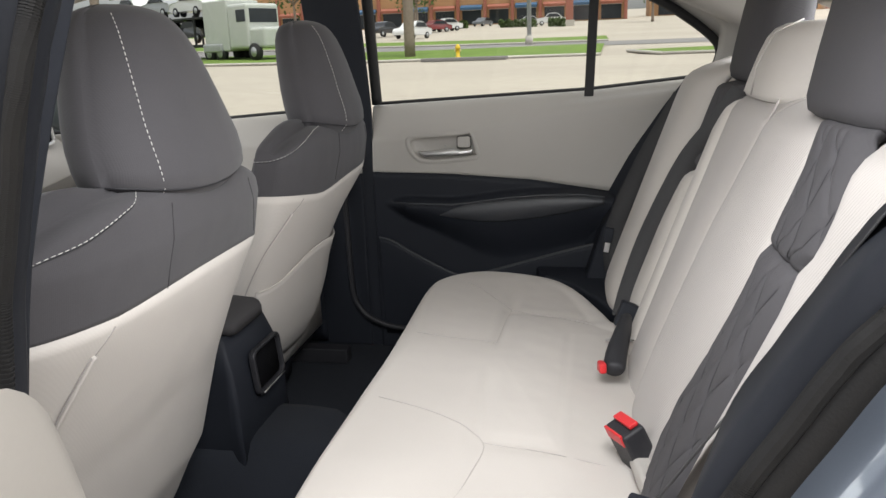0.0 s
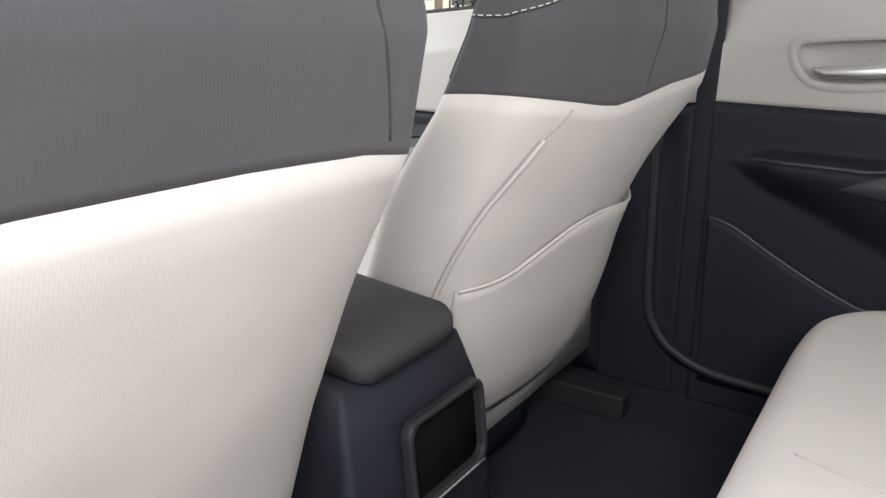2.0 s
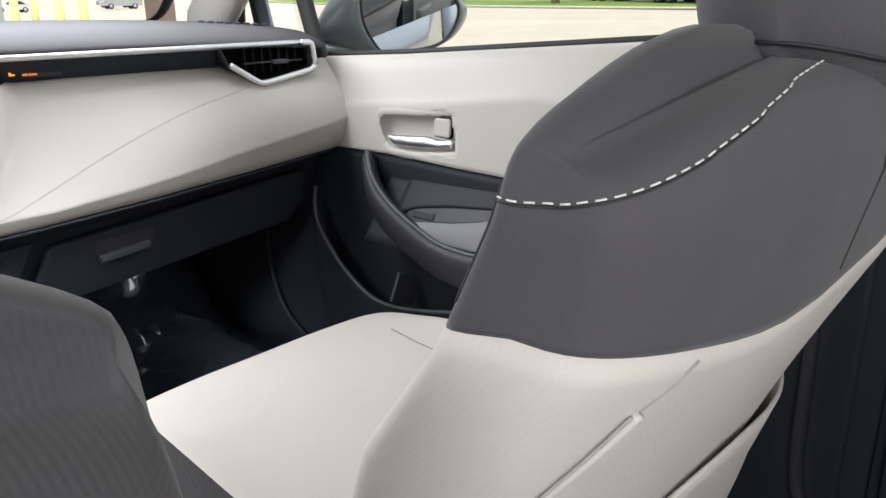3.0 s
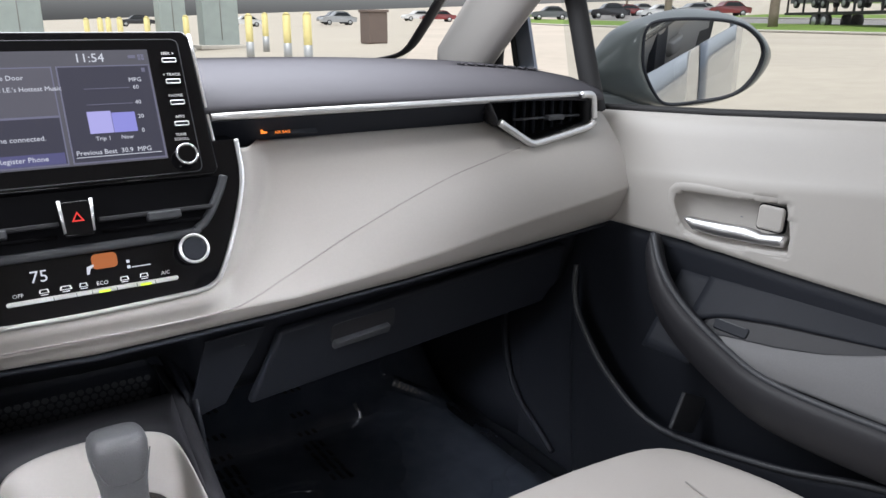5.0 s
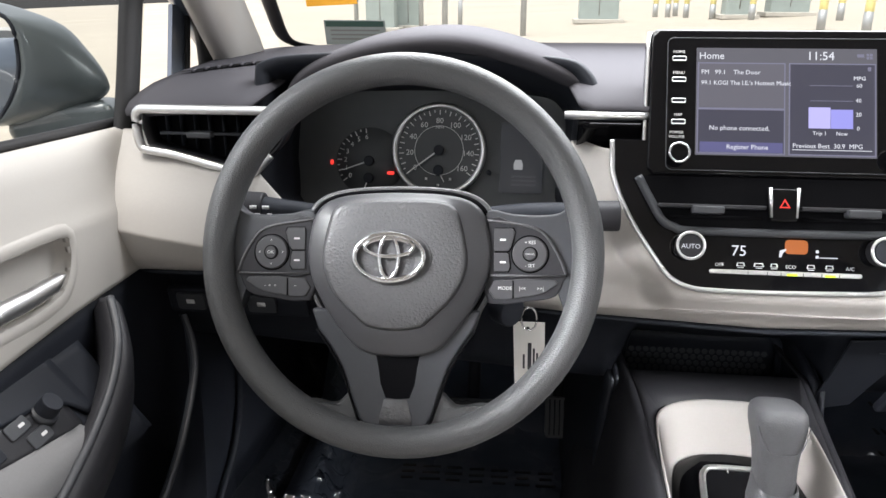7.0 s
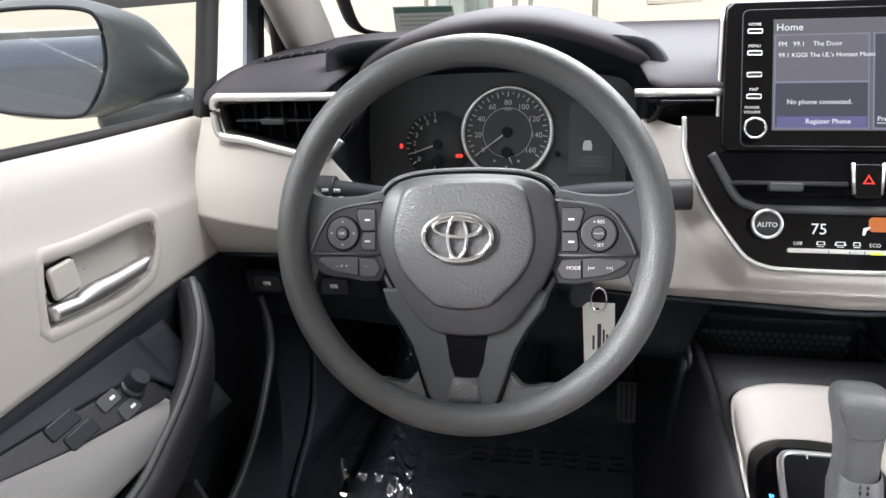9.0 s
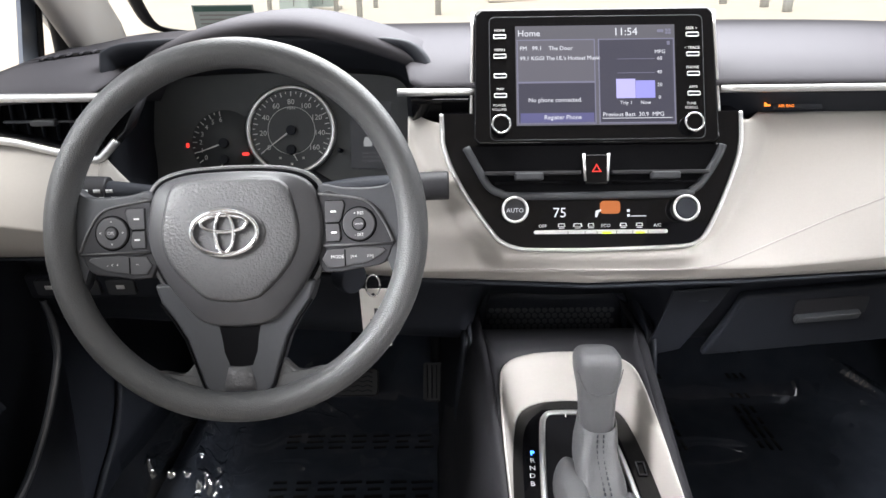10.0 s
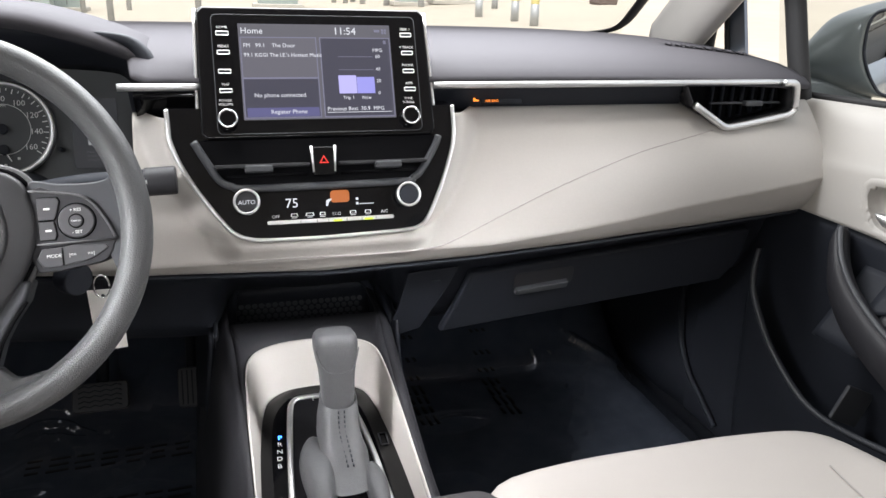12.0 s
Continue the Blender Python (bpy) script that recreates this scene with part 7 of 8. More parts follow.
# the slot's shade is a near-black block, not a hollow
part("spoke_slot", prism(mirrored([(0.0, -0.080), (0.0235, -0.080), (0.0185, -0.104), (0.0165, -0.119), (0.0115, -0.1325), (0.0, -0.1335)]), wm @ Matrix.Translation((0, 0, -0.006)), 0.0072), M_VOID, low, "black inlay for the shaded slot in the spoke", bevel=0.001)
# light on the fork's foot, put in as a plate of paler grey
part("spoke_flat", loft([[lift(u - 0.002, v, w) for u in (-hw, -hw * 0.3, hw * 0.3, hw)] for hw, v, w in ((0.0108, -0.1335, 0.0005), (0.0125, -0.141, 0.0016), (0.0150, -0.150, 0.0022), (0.0150, -0.1565, 0.0010))], False, False), M_PAD, low, "grey flat under the slot, its light put into a paler colour", solid=0.001)
# column, stalks and key
col = thing("steering_column", (-0.367, 0.16, 0.78), "black steering column shroud with two stalks", "steering column")
part("column_shroud", loft([[Vector((-0.367 + 0.062 * s * math.cos(a) * (1.1), y, zc + 0.055 * s * math.sin(a))) for a in (2 * math.pi * j / 24 for j in range(24))] for y, zc, s in ((0.06, 0.805, 0.8), (0.10, 0.80, 1.0), (0.2, 0.785, 1.15), (0.30, 0.77, 1.2))]), M_BLACK, col, "black column shroud")
for sg, pts in ((-1, [(-0.42, 0.105, 0.845), (-0.47, 0.10, 0.850), (-0.545, 0.098, 0.858)]), (1, [(-0.31, 0.115, 0.846), (-0.25, 0.108, 0.855), (-0.165, 0.105, 0.857)])):
    ln = smooth_line(pts, 8)
    st = part("stalk", tube(ln, [0.010 + 0.0045 * i / (len(ln) - 1) for i in range(len(ln))], 14), M_BLACK, col, "black column stalk")
    e = Vector(pts[-1])
    part("stalk_end", tube([e - Vector((sg * 0.026, 0, 0.0)), e + Vector((sg * 0.006, 0, 0.001))], 0.0152, 18), M_POD, st, "black stalk end", bevel=0.002)
    for k in range(3):
        part("stalk_mark", box(e + Vector((-sg * (0.006 + 0.013 * k) - (0 if sg < 0 else 0.02), -0.0150, 0.004)), (0.007, 0.0008, 0.0035)), M_PRINT, st)
        part("stalk_mark", box(e + Vector((-sg * (0.010 + 0.013 * k) - (0 if sg < 0 else 0.02), -0.0152, -0.003)), (0.005, 0.0008, 0.0014)), M_PRINT, st)
key = thing("key_tag", (-0.243, 0.10, 0.70), "paper key tag on a wire ring in the ignition", "key tag")
part("key_lock", disc((-0.275, 0.085, 0.765), (0.7, -0.7, 0), 0.017, 0.02, 24), M_BLACK, key, "black ignition lock", bevel=0.002)
part("ring", tube([Vector((-0.244, 0.092, 0.748)) + Vector((0.008 * math.cos(t), 0, 0.013 * math.sin(t))) for t in (2 * math.pi * k / 24 for k in range(24))], 0.0011, 6, True), M_BRIGHT, key, "thin wire ring")
tm = plane_at((-0.243, 0.095, 0.708), (1, -0.05, 0.03), (-0.03, 0.10, 1))
tg = part("tag", prism([(-0.0165, 0.034), (0.0165, 0.034), (0.017, -0.034), (-0.0145, -0.036)], tm, 0.0006), M_PAPER, key, "white paper tag", smooth=False)
part("tag_hole", disc(tm @ Vector((-0.001, 0.027, 0.0005)), tm.to_3x3() @ Vector((0, 0, 1)), 0.002, 0.0004, 12), M_INK, tg)
for k, (w, u) in enumerate(((0.030, 0.001), (0.024, 0.0055), (0.016, -0.005), (0.026, 0.009))):
    part("tag_print", prism(rrect(0.0022 if k else 0.004, w, 0.0005, cx=u, cy=-0.004 - 0.003 * k), tm @ Matrix.Translation((0, 0, 0.0006)), 0.0002), M_INK, tg, smooth=False)

# ---- centre console ----
con = thing("centre_console", (0, -0.15, 0.34), "black centre console with a light grey gear surround", "console")
CX = -0.018


def rim_z(y):
    return 0.620 + 0.15 * (y - 0.13)


def plate_z(y):
    return 0.570 + 0.13 * (y - 0.08)


# body: a high shoulder round the gear surround
prof = [0.345, 0.30, 0.26, 0.22, 0.18, 0.14, 0.10, 0.05, 0.0, -0.06, -0.12, -0.18, -0.24]
rows = []
for y in prof:
    w = lerp([(-0.3, 0.098), (-0.05, 0.101), (0.15, 0.112), (0.22, 0.118), (0.34, 0.122)], y)
    z = rim_z(y) - 0.001 + lerp([(0.2, 0.0), (0.23, -0.004), (0.27, -0.018), (0.34, -0.03)], y)
    rows.append([Vector((CX + sg * (w + a), y, z - d)) for sg, a, d in [(-1, 0.045, 0.30), (-1, 0.022, 0.15), (-1, 0.006, 0.05), (-1, -0.002, 0.018), (-1, -0.009, 0.005), (-1, -0.018, 0.0)] + [(1, -0.018, 0.0), (1, -0.009, 0.005), (1, -0.002, 0.018), (1, 0.006, 0.05), (1, 0.022, 0.15), (1, 0.045, 0.30)]])
shoulder = bmesh.new()
for side in (slice(0, 6), slice(6, 12)):
    loft([r[side] for r in rows], False, False, shoulder)
half_out = [(0.0, 0.1595), (0.025, 0.1585), (0.048, 0.154), (0.068, 0.144), (0.079, 0.128), (0.083, 0.10), (0.0845, 0.05), (0.0848, 0.0), (0.0840, -0.06), (0.083, -0.13), (0.082, -0.22)]
half_in = [(0.0, 0.127), (0.018, 0.1262), (0.034, 0.1235), (0.050, 0.115), (0.062, 0.100), (0.069, 0.070), (0.0725, 0.040), (0.0755, 0.005), (0.0785, -0.055), (0.0805, -0.12), (0.0810, -0.22)]
fine = lambda half: [(p.x, p.y) for p in smooth_line([(-u, v, 0) for u, v in reversed(half)] + [(u, v, 0) for u, v in half[1:]], 4)]
rim_line, foot_line = fine(half_out), fine(half_in)
# flat deck from the shoulder to the surround and on to the tray
wall_x = lambda y: lerp([(-0.3, 0.080), (-0.05, 0.083), (0.15, 0.094), (0.22, 0.100), (0.34, 0.104)], y)
outer_deck = []
for u, v in rim_line:
    if v > 0.12 and abs(u) < 0.075:
        y = 0.215
        x = max(-1.0, min(1.0, u / 0.075)) * wall_x(y)
    elif v > 0.09:
        y = v + (0.215 - v) * step(0.09, 0.135, v)
        x = math.copysign(wall_x(y), u)
    else:
        y, x = v, math.copysign(wall_x(v), u)
    outer_deck.append((x, y))
loft([[Vector((CX + x, y, rim_z(y) - 0.001 + lerp([(0.2, 0.0), (0.23, -0.004)], y))) for x, y in outer_deck], [Vector((CX + u, v, rim_z(v) - 0.001)) for u, v in rim_line]], False, False, shoulder)
body = part("console_body", shoulder, M_POD, con, "dark grey console body", solid=0.003)
# light surround that dips from its rim to the gear plate
rows = []
for t, dip in ((0.0, -0.006), (0.0, 0.001), (0.03, 0.0022), (0.08, 0.0016), (0.2, -0.004), (0.4, -0.0155), (0.6, -0.0275), (0.8, -0.0375), (0.93, -0.0425), (1.0, -0.0455)):
    row = []
    for (u, v), (a, b) in zip(rim_line, foot_line):
        z0, z1 = rim_z(v), plate_z(b) - 0.001
        f = -dip / 0.0455 if dip < 0 and t > 0.1 else 0.0
        row.append(Vector((CX + u + (a - u) * t, v + (b - v) * t, z0 + (z1 - z0) * f + (dip if not f else 0.0))))
    rows.append(row)
part("gear_surround", loft(rows, False, False), M_VINYL, con, "light grey gear surround", solid=0.002)
part("surround_line", tube([Vector((CX + u * 1.012, v + 0.001, rim_z(v) + 0.0003)) for u, v in rim_line], 0.0010, 6), M_VOID, con, "thin dark line round the surround")


def on_con(u, y, o=0.0):
    return Vector((CX + u, y, plate_z(y) + o))


gp_bm = loft([[on_con(u * k, (v - 0.0) * 1.0 - (0.002 if k < 1 else 0), o) for u, v in foot_line] for k, o in ((1.0, -0.004), (0.995, 0.0010), (0.98, 0.0022), (0.6, 0.0024), (0.0, 0.0024))], False, False)
gp = part("gear_plate", gp_bm, M_PIANO, con, "gloss black gear plate")
gate = [(-0.0530, -0.20), (-0.0500, -0.12), (-0.0465, -0.050), (-0.0405, 0.028), (-0.0350, 0.080), (-0.0300, 0.095), (-0.0200, 0.1005), (0.0150, 0.1005), (0.0270, 0.098), (0.0350, 0.086), (0.0440, 0.040), (0.0490, -0.013), (0.0525, -0.075), (0.0560, -0.14), (0.058, -0.20)]
part("gate_trim", tube(smooth_line([on_con(u, y, 0.0045) for u, y in gate], 5), 0.0036, 8, flat=0.8), M_CHROME, con, "satin silver gate trim")
part("gate_floor", surface(lambda s, y: on_con(lerp([(0, lerp([(-0.2, -0.052), (-0.05, -0.0455), (0.03, -0.039), (0.09, -0.033)], y)), (1, lerp([(-0.2, 0.057), (-0.05, 0.05), (0.03, 0.044), (0.09, 0.034)], y))], s), y, 0.0042), span(0, 1, 4), span(-0.20, 0.097, 10)), M_VOID, con, "black gate floor")
part("gate_mark", box(on_con(-0.006, 0.0955, 0.0055), (0.0012, 0.007, 0.001), (5, 0, 0)), M_PRINT, con)
for k, ch in enumerate("PRNDB"):
    y = 0.035 - 0.0113 * k
    words("gear_letter", ch, plane_at(on_con(-0.0512 - 0.001 * k, y, 0.0034), (1, 0, 0), (0, 1, 0.13)), 0.0092 if k else 0.0100, M_BLUE if k == 0 else M_PRINT, gp)
for dy in (0.0095, -0.0095):
    part("park_button", tube([on_con(0.0605, 0.0115 + dy, 0.003), on_con(0.0690, 0.0115 + dy, 0.003)], 0.0008, 6), M_GREY, gp)
for du in (0.0605, 0.0690):
    part("park_button", tube([on_con(du, 0.002, 0.003), on_con(du, 0.021, 0.003)], 0.0008, 6), M_GREY, gp)
# gear lever: a knob that widens to a flat-topped head, over a stitched leather sleeve
gl_ = thing("gear_lever", (CX, 0.03, 0.57), "grey leather gear lever with a stitched boot", "gear lever")
GX = -0.004


def squarish(cx, cy, z, w, d, n=32, e=2 / 3.2, lean=0.0):
    out = []
    for k in range(n):
        a = 2 * math.pi * k / n
        u, v = math.copysign(abs(math.cos(a)) ** e, math.cos(a)), math.copysign(abs(math.sin(a)) ** e, math.sin(a))
        out.append(Vector((cx + w * u, cy + d * v, z + lean * v)))
    return out


rows = [squarish(GX, y, 0.612 + (z - 0.612) * 0.955, w, d, lean=ln) for z, w, d, y, ln in ((0.612, 0.0172, 0.0190, 0.020, 0.004), (0.618, 0.0182, 0.0205, 0.0215, 0.004), (0.630, 0.0186, 0.0215, 0.024, 0.003), (0.645, 0.0192, 0.0225, 0.028, 0.002), (0.657, 0.0205, 0.0240, 0.031, 0.0), (0.668, 0.0226, 0.0265, 0.0335, -0.002), (0.678, 0.0240, 0.0285, 0.0355, -0.004), (0.688, 0.0243, 0.0290, 0.037, -0.005), (0.694, 0.0232, 0.0275, 0.0375, -0.005), (0.698, 0.0205, 0.0240, 0.038, -0.005), (0.7000, 0.0140, 0.0160, 0.038, -0.003), (0.7005, 0.003, 0.004, 0.038, 0.0))]
knob = part("knob", loft(rows), M_BOOT, gl_, "dark grey gear knob")
part("knob_crease", tube(smooth_line([Vector((GX + sg * x, y, z)) for sg, x, y, z in ((-1, 0.0236, 0.016, 0.684), (-1, 0.0180, 0.0088, 0.668), (-1, 0.010, 0.0058, 0.6605), (1, 0.010, 0.0058, 0.6605), (1, 0.0180, 0.0088, 0.668), (1, 0.0236, 0.016, 0.684))], 5), 0.0006, 6), M_BOOT, knob, "soft crease under the head")
rows = []
for z, w, d, y, dx in ((0.626, 0.0192, 0.0225, 0.0190, 0.0), (0.622, 0.0206, 0.0240, 0.0175, 0.0), (0.612, 0.0215, 0.0255, 0.0140, -0.0006), (0.600, 0.0230, 0.0285, 0.0080, -0.0012), (0.590, 0.0238, 0.0320, 0.0010, -0.0018), (0.580, 0.0240, 0.0360, -0.0070, -0.0016), (0.572, 0.0250, 0.0420, -0.0160, -0.0010), (0.566, 0.0275, 0.050, -0.026, 0.0)):
    ring_ = squarish(GX + dx, y, z, w, d, 40, 2 / 2.7, 0.006)
    for k, p in enumerate(ring_):
        a = 2 * math.pi * k / 40
        fold = 0.0011 * math.sin(5 * a + z * 210) * step(0.618, 0.585, z)
        p.x += fold * math.cos(a) * 1.6
        p.y += fold * math.sin(a)
    rows.append(ring_)
part("boot", loft(rows, True, False), M_BOOT, gl_, "grey leather boot")
for sg, cx_, cy_, w, d, h in ((-1, -0.0340, -0.036, 0.0190, 0.060, 0.024), (1, 0.0240, -0.074, 0.0120, 0.048, 0.018)):
    folds = []
    for t in span(0, 1, 8):
        k = math.sqrt(max(0.0, 1 - t * t))
        folds.append([Vector((cx_ + w * k * math.cos(a) * (1 + 0.08 * math.sin(3 * a)), cy_ + d * k * math.sin(a), plate_z(cy_ + d * k * math.sin(a)) + 0.003 + h * t)) for a in (2 * math.pi * j / 28 for j in range(28))])
    part("boot_fold", loft(folds[:-1] + [[p * 0.02 + (sum(folds[-2], Vector()) / 28) * 0.98 for p in folds[-2]]]), M_BOOT, gl_, "grey leather boot fold")
for o in (-0.0032, 0.0032):
    line = [Vector((GX + o + dx, y - 0.0008, z)) for dx, y, z in ((0.0, -0.0052, 0.6195), (-0.0004, -0.0082, 0.611), (-0.0008, -0.0140, 0.600), (0.0004, -0.0225, 0.590), (0.0022, -0.0345, 0.580), (0.0038, -0.0490, 0.571))]
    part("boot_stitching", stitches(smooth_line(line, 4), None, 0.0009, 0.0032, 0.0022), M_BLACK, gl_, "black stitching")
# open tray in front of the gear lever
cub = part("cubby", surface(lambda x, t: (x, *lerp([(0, 0.318, 0.548), (0.25, 0.330, 0.575), (0.6, 0.334, 0.605), (0.82, 0.330, 0.626), (0.93, 0.338, 0.634), (1.0, 0.36, 0.636)], t)), span(-0.112, 0.090, 12), span(0, 1, 20)), M_BLACK, con, "black tray back", solid=0.004)
part("cubby_floor", surface(lambda x, y: (x, y, 0.548 + 0.06 * step(0.235, 0.208, y)), span(-0.115, 0.098, 8), span(0.205, 0.335, 14)), M_BLACK, con, "black rubber tray floor", solid=0.004)
hexes = bmesh.new()
for r in range(6):
    for c in range(19):
        px_, pz = -0.104 + 0.0098 * c + (0.0049 if r % 2 else 0), 0.560 + 0.0085 * r
        disc((px_, lerp([(0.548, 0.318), (0.575, 0.330), (0.605, 0.334), (0.626, 0.330)], pz) - 0.0015, pz), (0, -1, 0.14), 0.0042, 0.0012, 6, hexes)
tagged(part("tray_relief", hexes, M_GREY, cub, "hexagon relief on the tray", smooth=False), kind="stuff")
part("cubby_frame", tube(smooth_line([(x, 0.328 - 0.05 * max(0.0, 0.60 - z), z) for x, z in ((-0.114, 0.552), (-0.113, 0.590), (-0.109, 0.622), (-0.095, 0.640), (-0.02, 0.6445), (0.06, 0.640), (0.086, 0.628), (0.096, 0.600), (0.098, 0.556))], 5), 0.0065, 8, flat=0.6, up=(0, 1, 0)), M_BLACK, con, "black tray frame")
for sg in (-1, 1):
    part("console_cheek", surface(lambda t, s: (CX + sg * (0.122 + 0.012 * t + 0.03 * s), 0.20 + 0.34 * t, lerp([(0, 0.622), (0.25, 0.640), (0.6, 0.675), (1.0, 0.72)], t) - 0.32 * s), span(0, 1, 10), span(0, 1, 8)), M_BLACK, con, "black console cheek", solid=0.006)
    part("tray_wall", surface(lambda t, s: (CX + sg * (0.116 + 0.004 * t), 0.205 + 0.16 * t, lerp([(0, 0.628), (0.4, 0.640), (1.0, 0.655)], t) - 0.105 * s), span(0, 1, 8), span(0, 1, 6)), M_BLACK, con, "black tray side", solid=0.006)
# rear box with padded lid
rows = []
for y, z, w in ((-0.24, 0.565, 0.10), (-0.30, 0.66, 0.085), (-0.45, 0.666, 0.085), (-0.60, 0.658, 0.085), (-0.685, 0.648, 0.085), (-0.70, 0.60, 0.096), (-0.712, 0.50, 0.10), (-0.715, 0.36, 0.10)):
    rows.append([Vector((u * w, y, v)) for u, v in ((-1, 0.34), (-1, 0.45), (-1, min(z, 0.58)), (-0.97, z - 0.004), (-0.9, z), (0.9, z), (0.97, z - 0.004), (1, min(z, 0.58)), (1, 0.45), (1, 0.34))])
part("box_body", loft(rows, False, False), M_BLACK, con, "black console box", solid=0.004)
lid = rrect(0.142, 0.42, 0.02)
def lid_z(y):
    return lerp([(-0.72, 0.668), (-0.66, 0.682), (-0.5, 0.705), (-0.28, 0.712)], y)
rows = [[Vector((u + 0.0, v - 0.49, lid_z(v - 0.49) - 0.022)) for u, v in lid], [Vector((u, v - 0.49, lid_z(v - 0.49) - 0.008)) for u, v in lid], [Vector((u * 0.97, v * 0.988 - 0.49, lid_z(v - 0.49) - 0.001)) for u, v in lid], [Vector((u * 0.6, v * 0.6 - 0.49, lid_z(v * 0.6 - 0.49) + 0.003)) for u, v in lid], [Vector((u * 0.02, v * 0.02 - 0.49, lid_z(-0.49) + 0.003)) for u, v in lid]]
part("armrest_lid", loft(rows), M_LID, con, "charcoal cloth armrest lid")
rm = plane_at((0.022, -0.7105, 0.565), (1, 0, 0), (0, 0.09, 1))
rec = part("rear_recess", frame_ring(rrect(0.118, 0.085, 0.014), rrect(0.104, 0.072, 0.012), rm, 0.012), M_POD, con, "dark grey recess frame", bevel=0.003)
part("recess_back", prism(rrect(0.11, 0.078, 0.012), rm, 0.003), M_VOID, rec, "black recess")
part("recess_edge", tube([rm @ Vector((u, -0.0405, 0.012)) for u in span(-0.045, 0.05, 6)], 0.0016, 6), M_CHROME, rec, "thin silver edge")

# pedals and footwell film
for nm, x, z, w, h in (("brake_pedal", -0.325, 0.412, 0.085, 0.046), ("accelerator_pedal", -0.184, 0.412, 0.046, 0.066)):
    pd = thing(nm, (x, 0.50, 0.37), "black rubber pedal in the driver footwell", "pedal", "pedals")
    pm = plane_at((x, 0.452, z), (1, 0, 0), (0, 0.65, 1))
    part("pad", prism(rrect(w, h, 0.008), pm, 0.012), M_GREY, pd, "ribbed rubber pad", bevel=0.003)
    for k in range(5):
        if w > h:
            rib = tube([pm @ Vector((w * (-0.38 + 0.095 * j), h * (-0.34 + 0.17 * k) + 0.003 * (j % 2), 0.0125)) for j in range(9)], 0.0011, 5)
        else:
            rib = tube([pm @ Vector((w * (-0.34 + 0.17 * k), h * v, 0.0125)) for v in (-0.42, 0.42)], 0.0012, 5)
        part("rib", rib, M_BLACK, pd)
    part("arm", tube([(x, 0.465, z), (x, 0.58, z + 0.13)], 0.010, 8), M_BLACK, pd, "black pedal arm")
for cx, where, seed in ((0.40, "passenger", 3), (-0.36, "driver", 7)):
    mat_ = thing("floor_mat", (cx, 0.3, 0.335), f"black {where} floor mat under crumpled clear protective film", "floor mat", "floor mats")
    def lie(x, y, lift=0.0):
        return (x, y, 0.340 + lift + 0.20 * step(0.46, 0.74, y))
    part("mat", surface(lambda x, y: lie(x, y), span(cx - 0.24, cx + 0.24, 12), span(-0.02, 0.68, 30)), M_FILM, mat_, "black mat", solid=0.006)
    def crumple(x, y, cx=cx, seed=seed):
        fine = noise.noise((x * 30, y * 26, seed + 9)) * 0.0012
        if cx > 0:
            # nearly flat, with one fold along the outer edge
            u = lerp([(0.37, 0.600), (0.391, 0.606), (0.436, 0.604), (0.470, 0.598), (0.488, 0.588), (0.504, 0.568), (0.525, 0.542)], y)
            d = (x - u) * (1.0 - 0.4 * step(0.45, 0.51, y)) - 0.004 * noise.noise((y * 40, 0, seed))
            n1 = noise.noise((x * 6, y * 5, seed)) * 0.006 + 0.020 * math.exp(-(d / 0.0055) ** 2) * step(0.375, 0.40, y) * step(0.545, 0.52, y) + 0.014 * math.exp(-((x - 0.24) / 0.05) ** 2 - ((y - 0.33) / 0.02) ** 2)
        else:
            # bunched up beside the outer wall, with a sharp crinkled fold
            u = -0.525 - (y - 0.26) * 0.15 + 0.010 * noise.noise((y * 45, 3.0, seed))
            n1 = noise.noise((x * 7, y * 6, seed)) * 0.006 + 0.005 * (1 - abs(noise.noise((x * 8, y * 11, seed + 4)))) ** 9
            n1 += 0.030 * step(u + 0.02, u - 0.012, x) * step(0.20, 0.26, y) + 0.026 * math.exp(-((x - u) / 0.013) ** 2) * (0.5 + noise.noise((x * 60, y * 90, 1.0)))
            crink = 0.5 + noise.noise((x * 55, y * 70, 2.0))
            for edge_x, hump in ((-0.605, 0.014), (-0.500, 0.018)):
                n1 += hump * crink * math.exp(-((x - edge_x - 0.012 * noise.noise((y * 22, 1.0, seed))) / 0.009) ** 2) * step(0.20, 0.24, y) * step(0.47, 0.43, y)
            n1 += 0.007 * (1 - abs(noise.noise((x * 24, y * 17, seed + 2)))) ** 7 * step(-0.62, -0.60, x) * step(-0.48, -0.50, x) * step(0.20, 0.24, y) * step(0.47, 0.43, y)
            for edge_y in (0.245, 0.43):
                n1 += 0.014 * crink * math.exp(-((y - edge_y - 0.010 * noise.noise((x * 30, 5.0, seed))) / 0.008) ** 2) * step(-0.62, -0.60, x) * step(-0.48, -0.50, x)
            for way, hump in (([(-0.46, 0.445), (-0.442, 0.463), (-0.423, 0.473), (-0.392, 0.466), (-0.343, 0.423), (-0.32, 0.40)], 0.012), ([(-0.43, 0.436), (-0.411, 0.432), (-0.367, 0.415), (-0.337, 0.404)], 0.008)):
                n1 += hump * math.exp(-((y - lerp(way, x)) / 0.006) ** 2) * step(way[0][0] - 0.01, way[0][0] + 0.02, x) * step(way[-1][0] + 0.01, way[-1][0] - 0.02, x)
        return lie(x, y, 0.018 + n1 + fine)
    film = part("film", surface(crumple, span(cx - (0.25 if cx > 0 else 0.29), cx + 0.25, 120), span(-0.03, 0.67, 130)), M_PLASTIC, mat_, "crumpled clear plastic film")
    rnd = random.Random(seed)
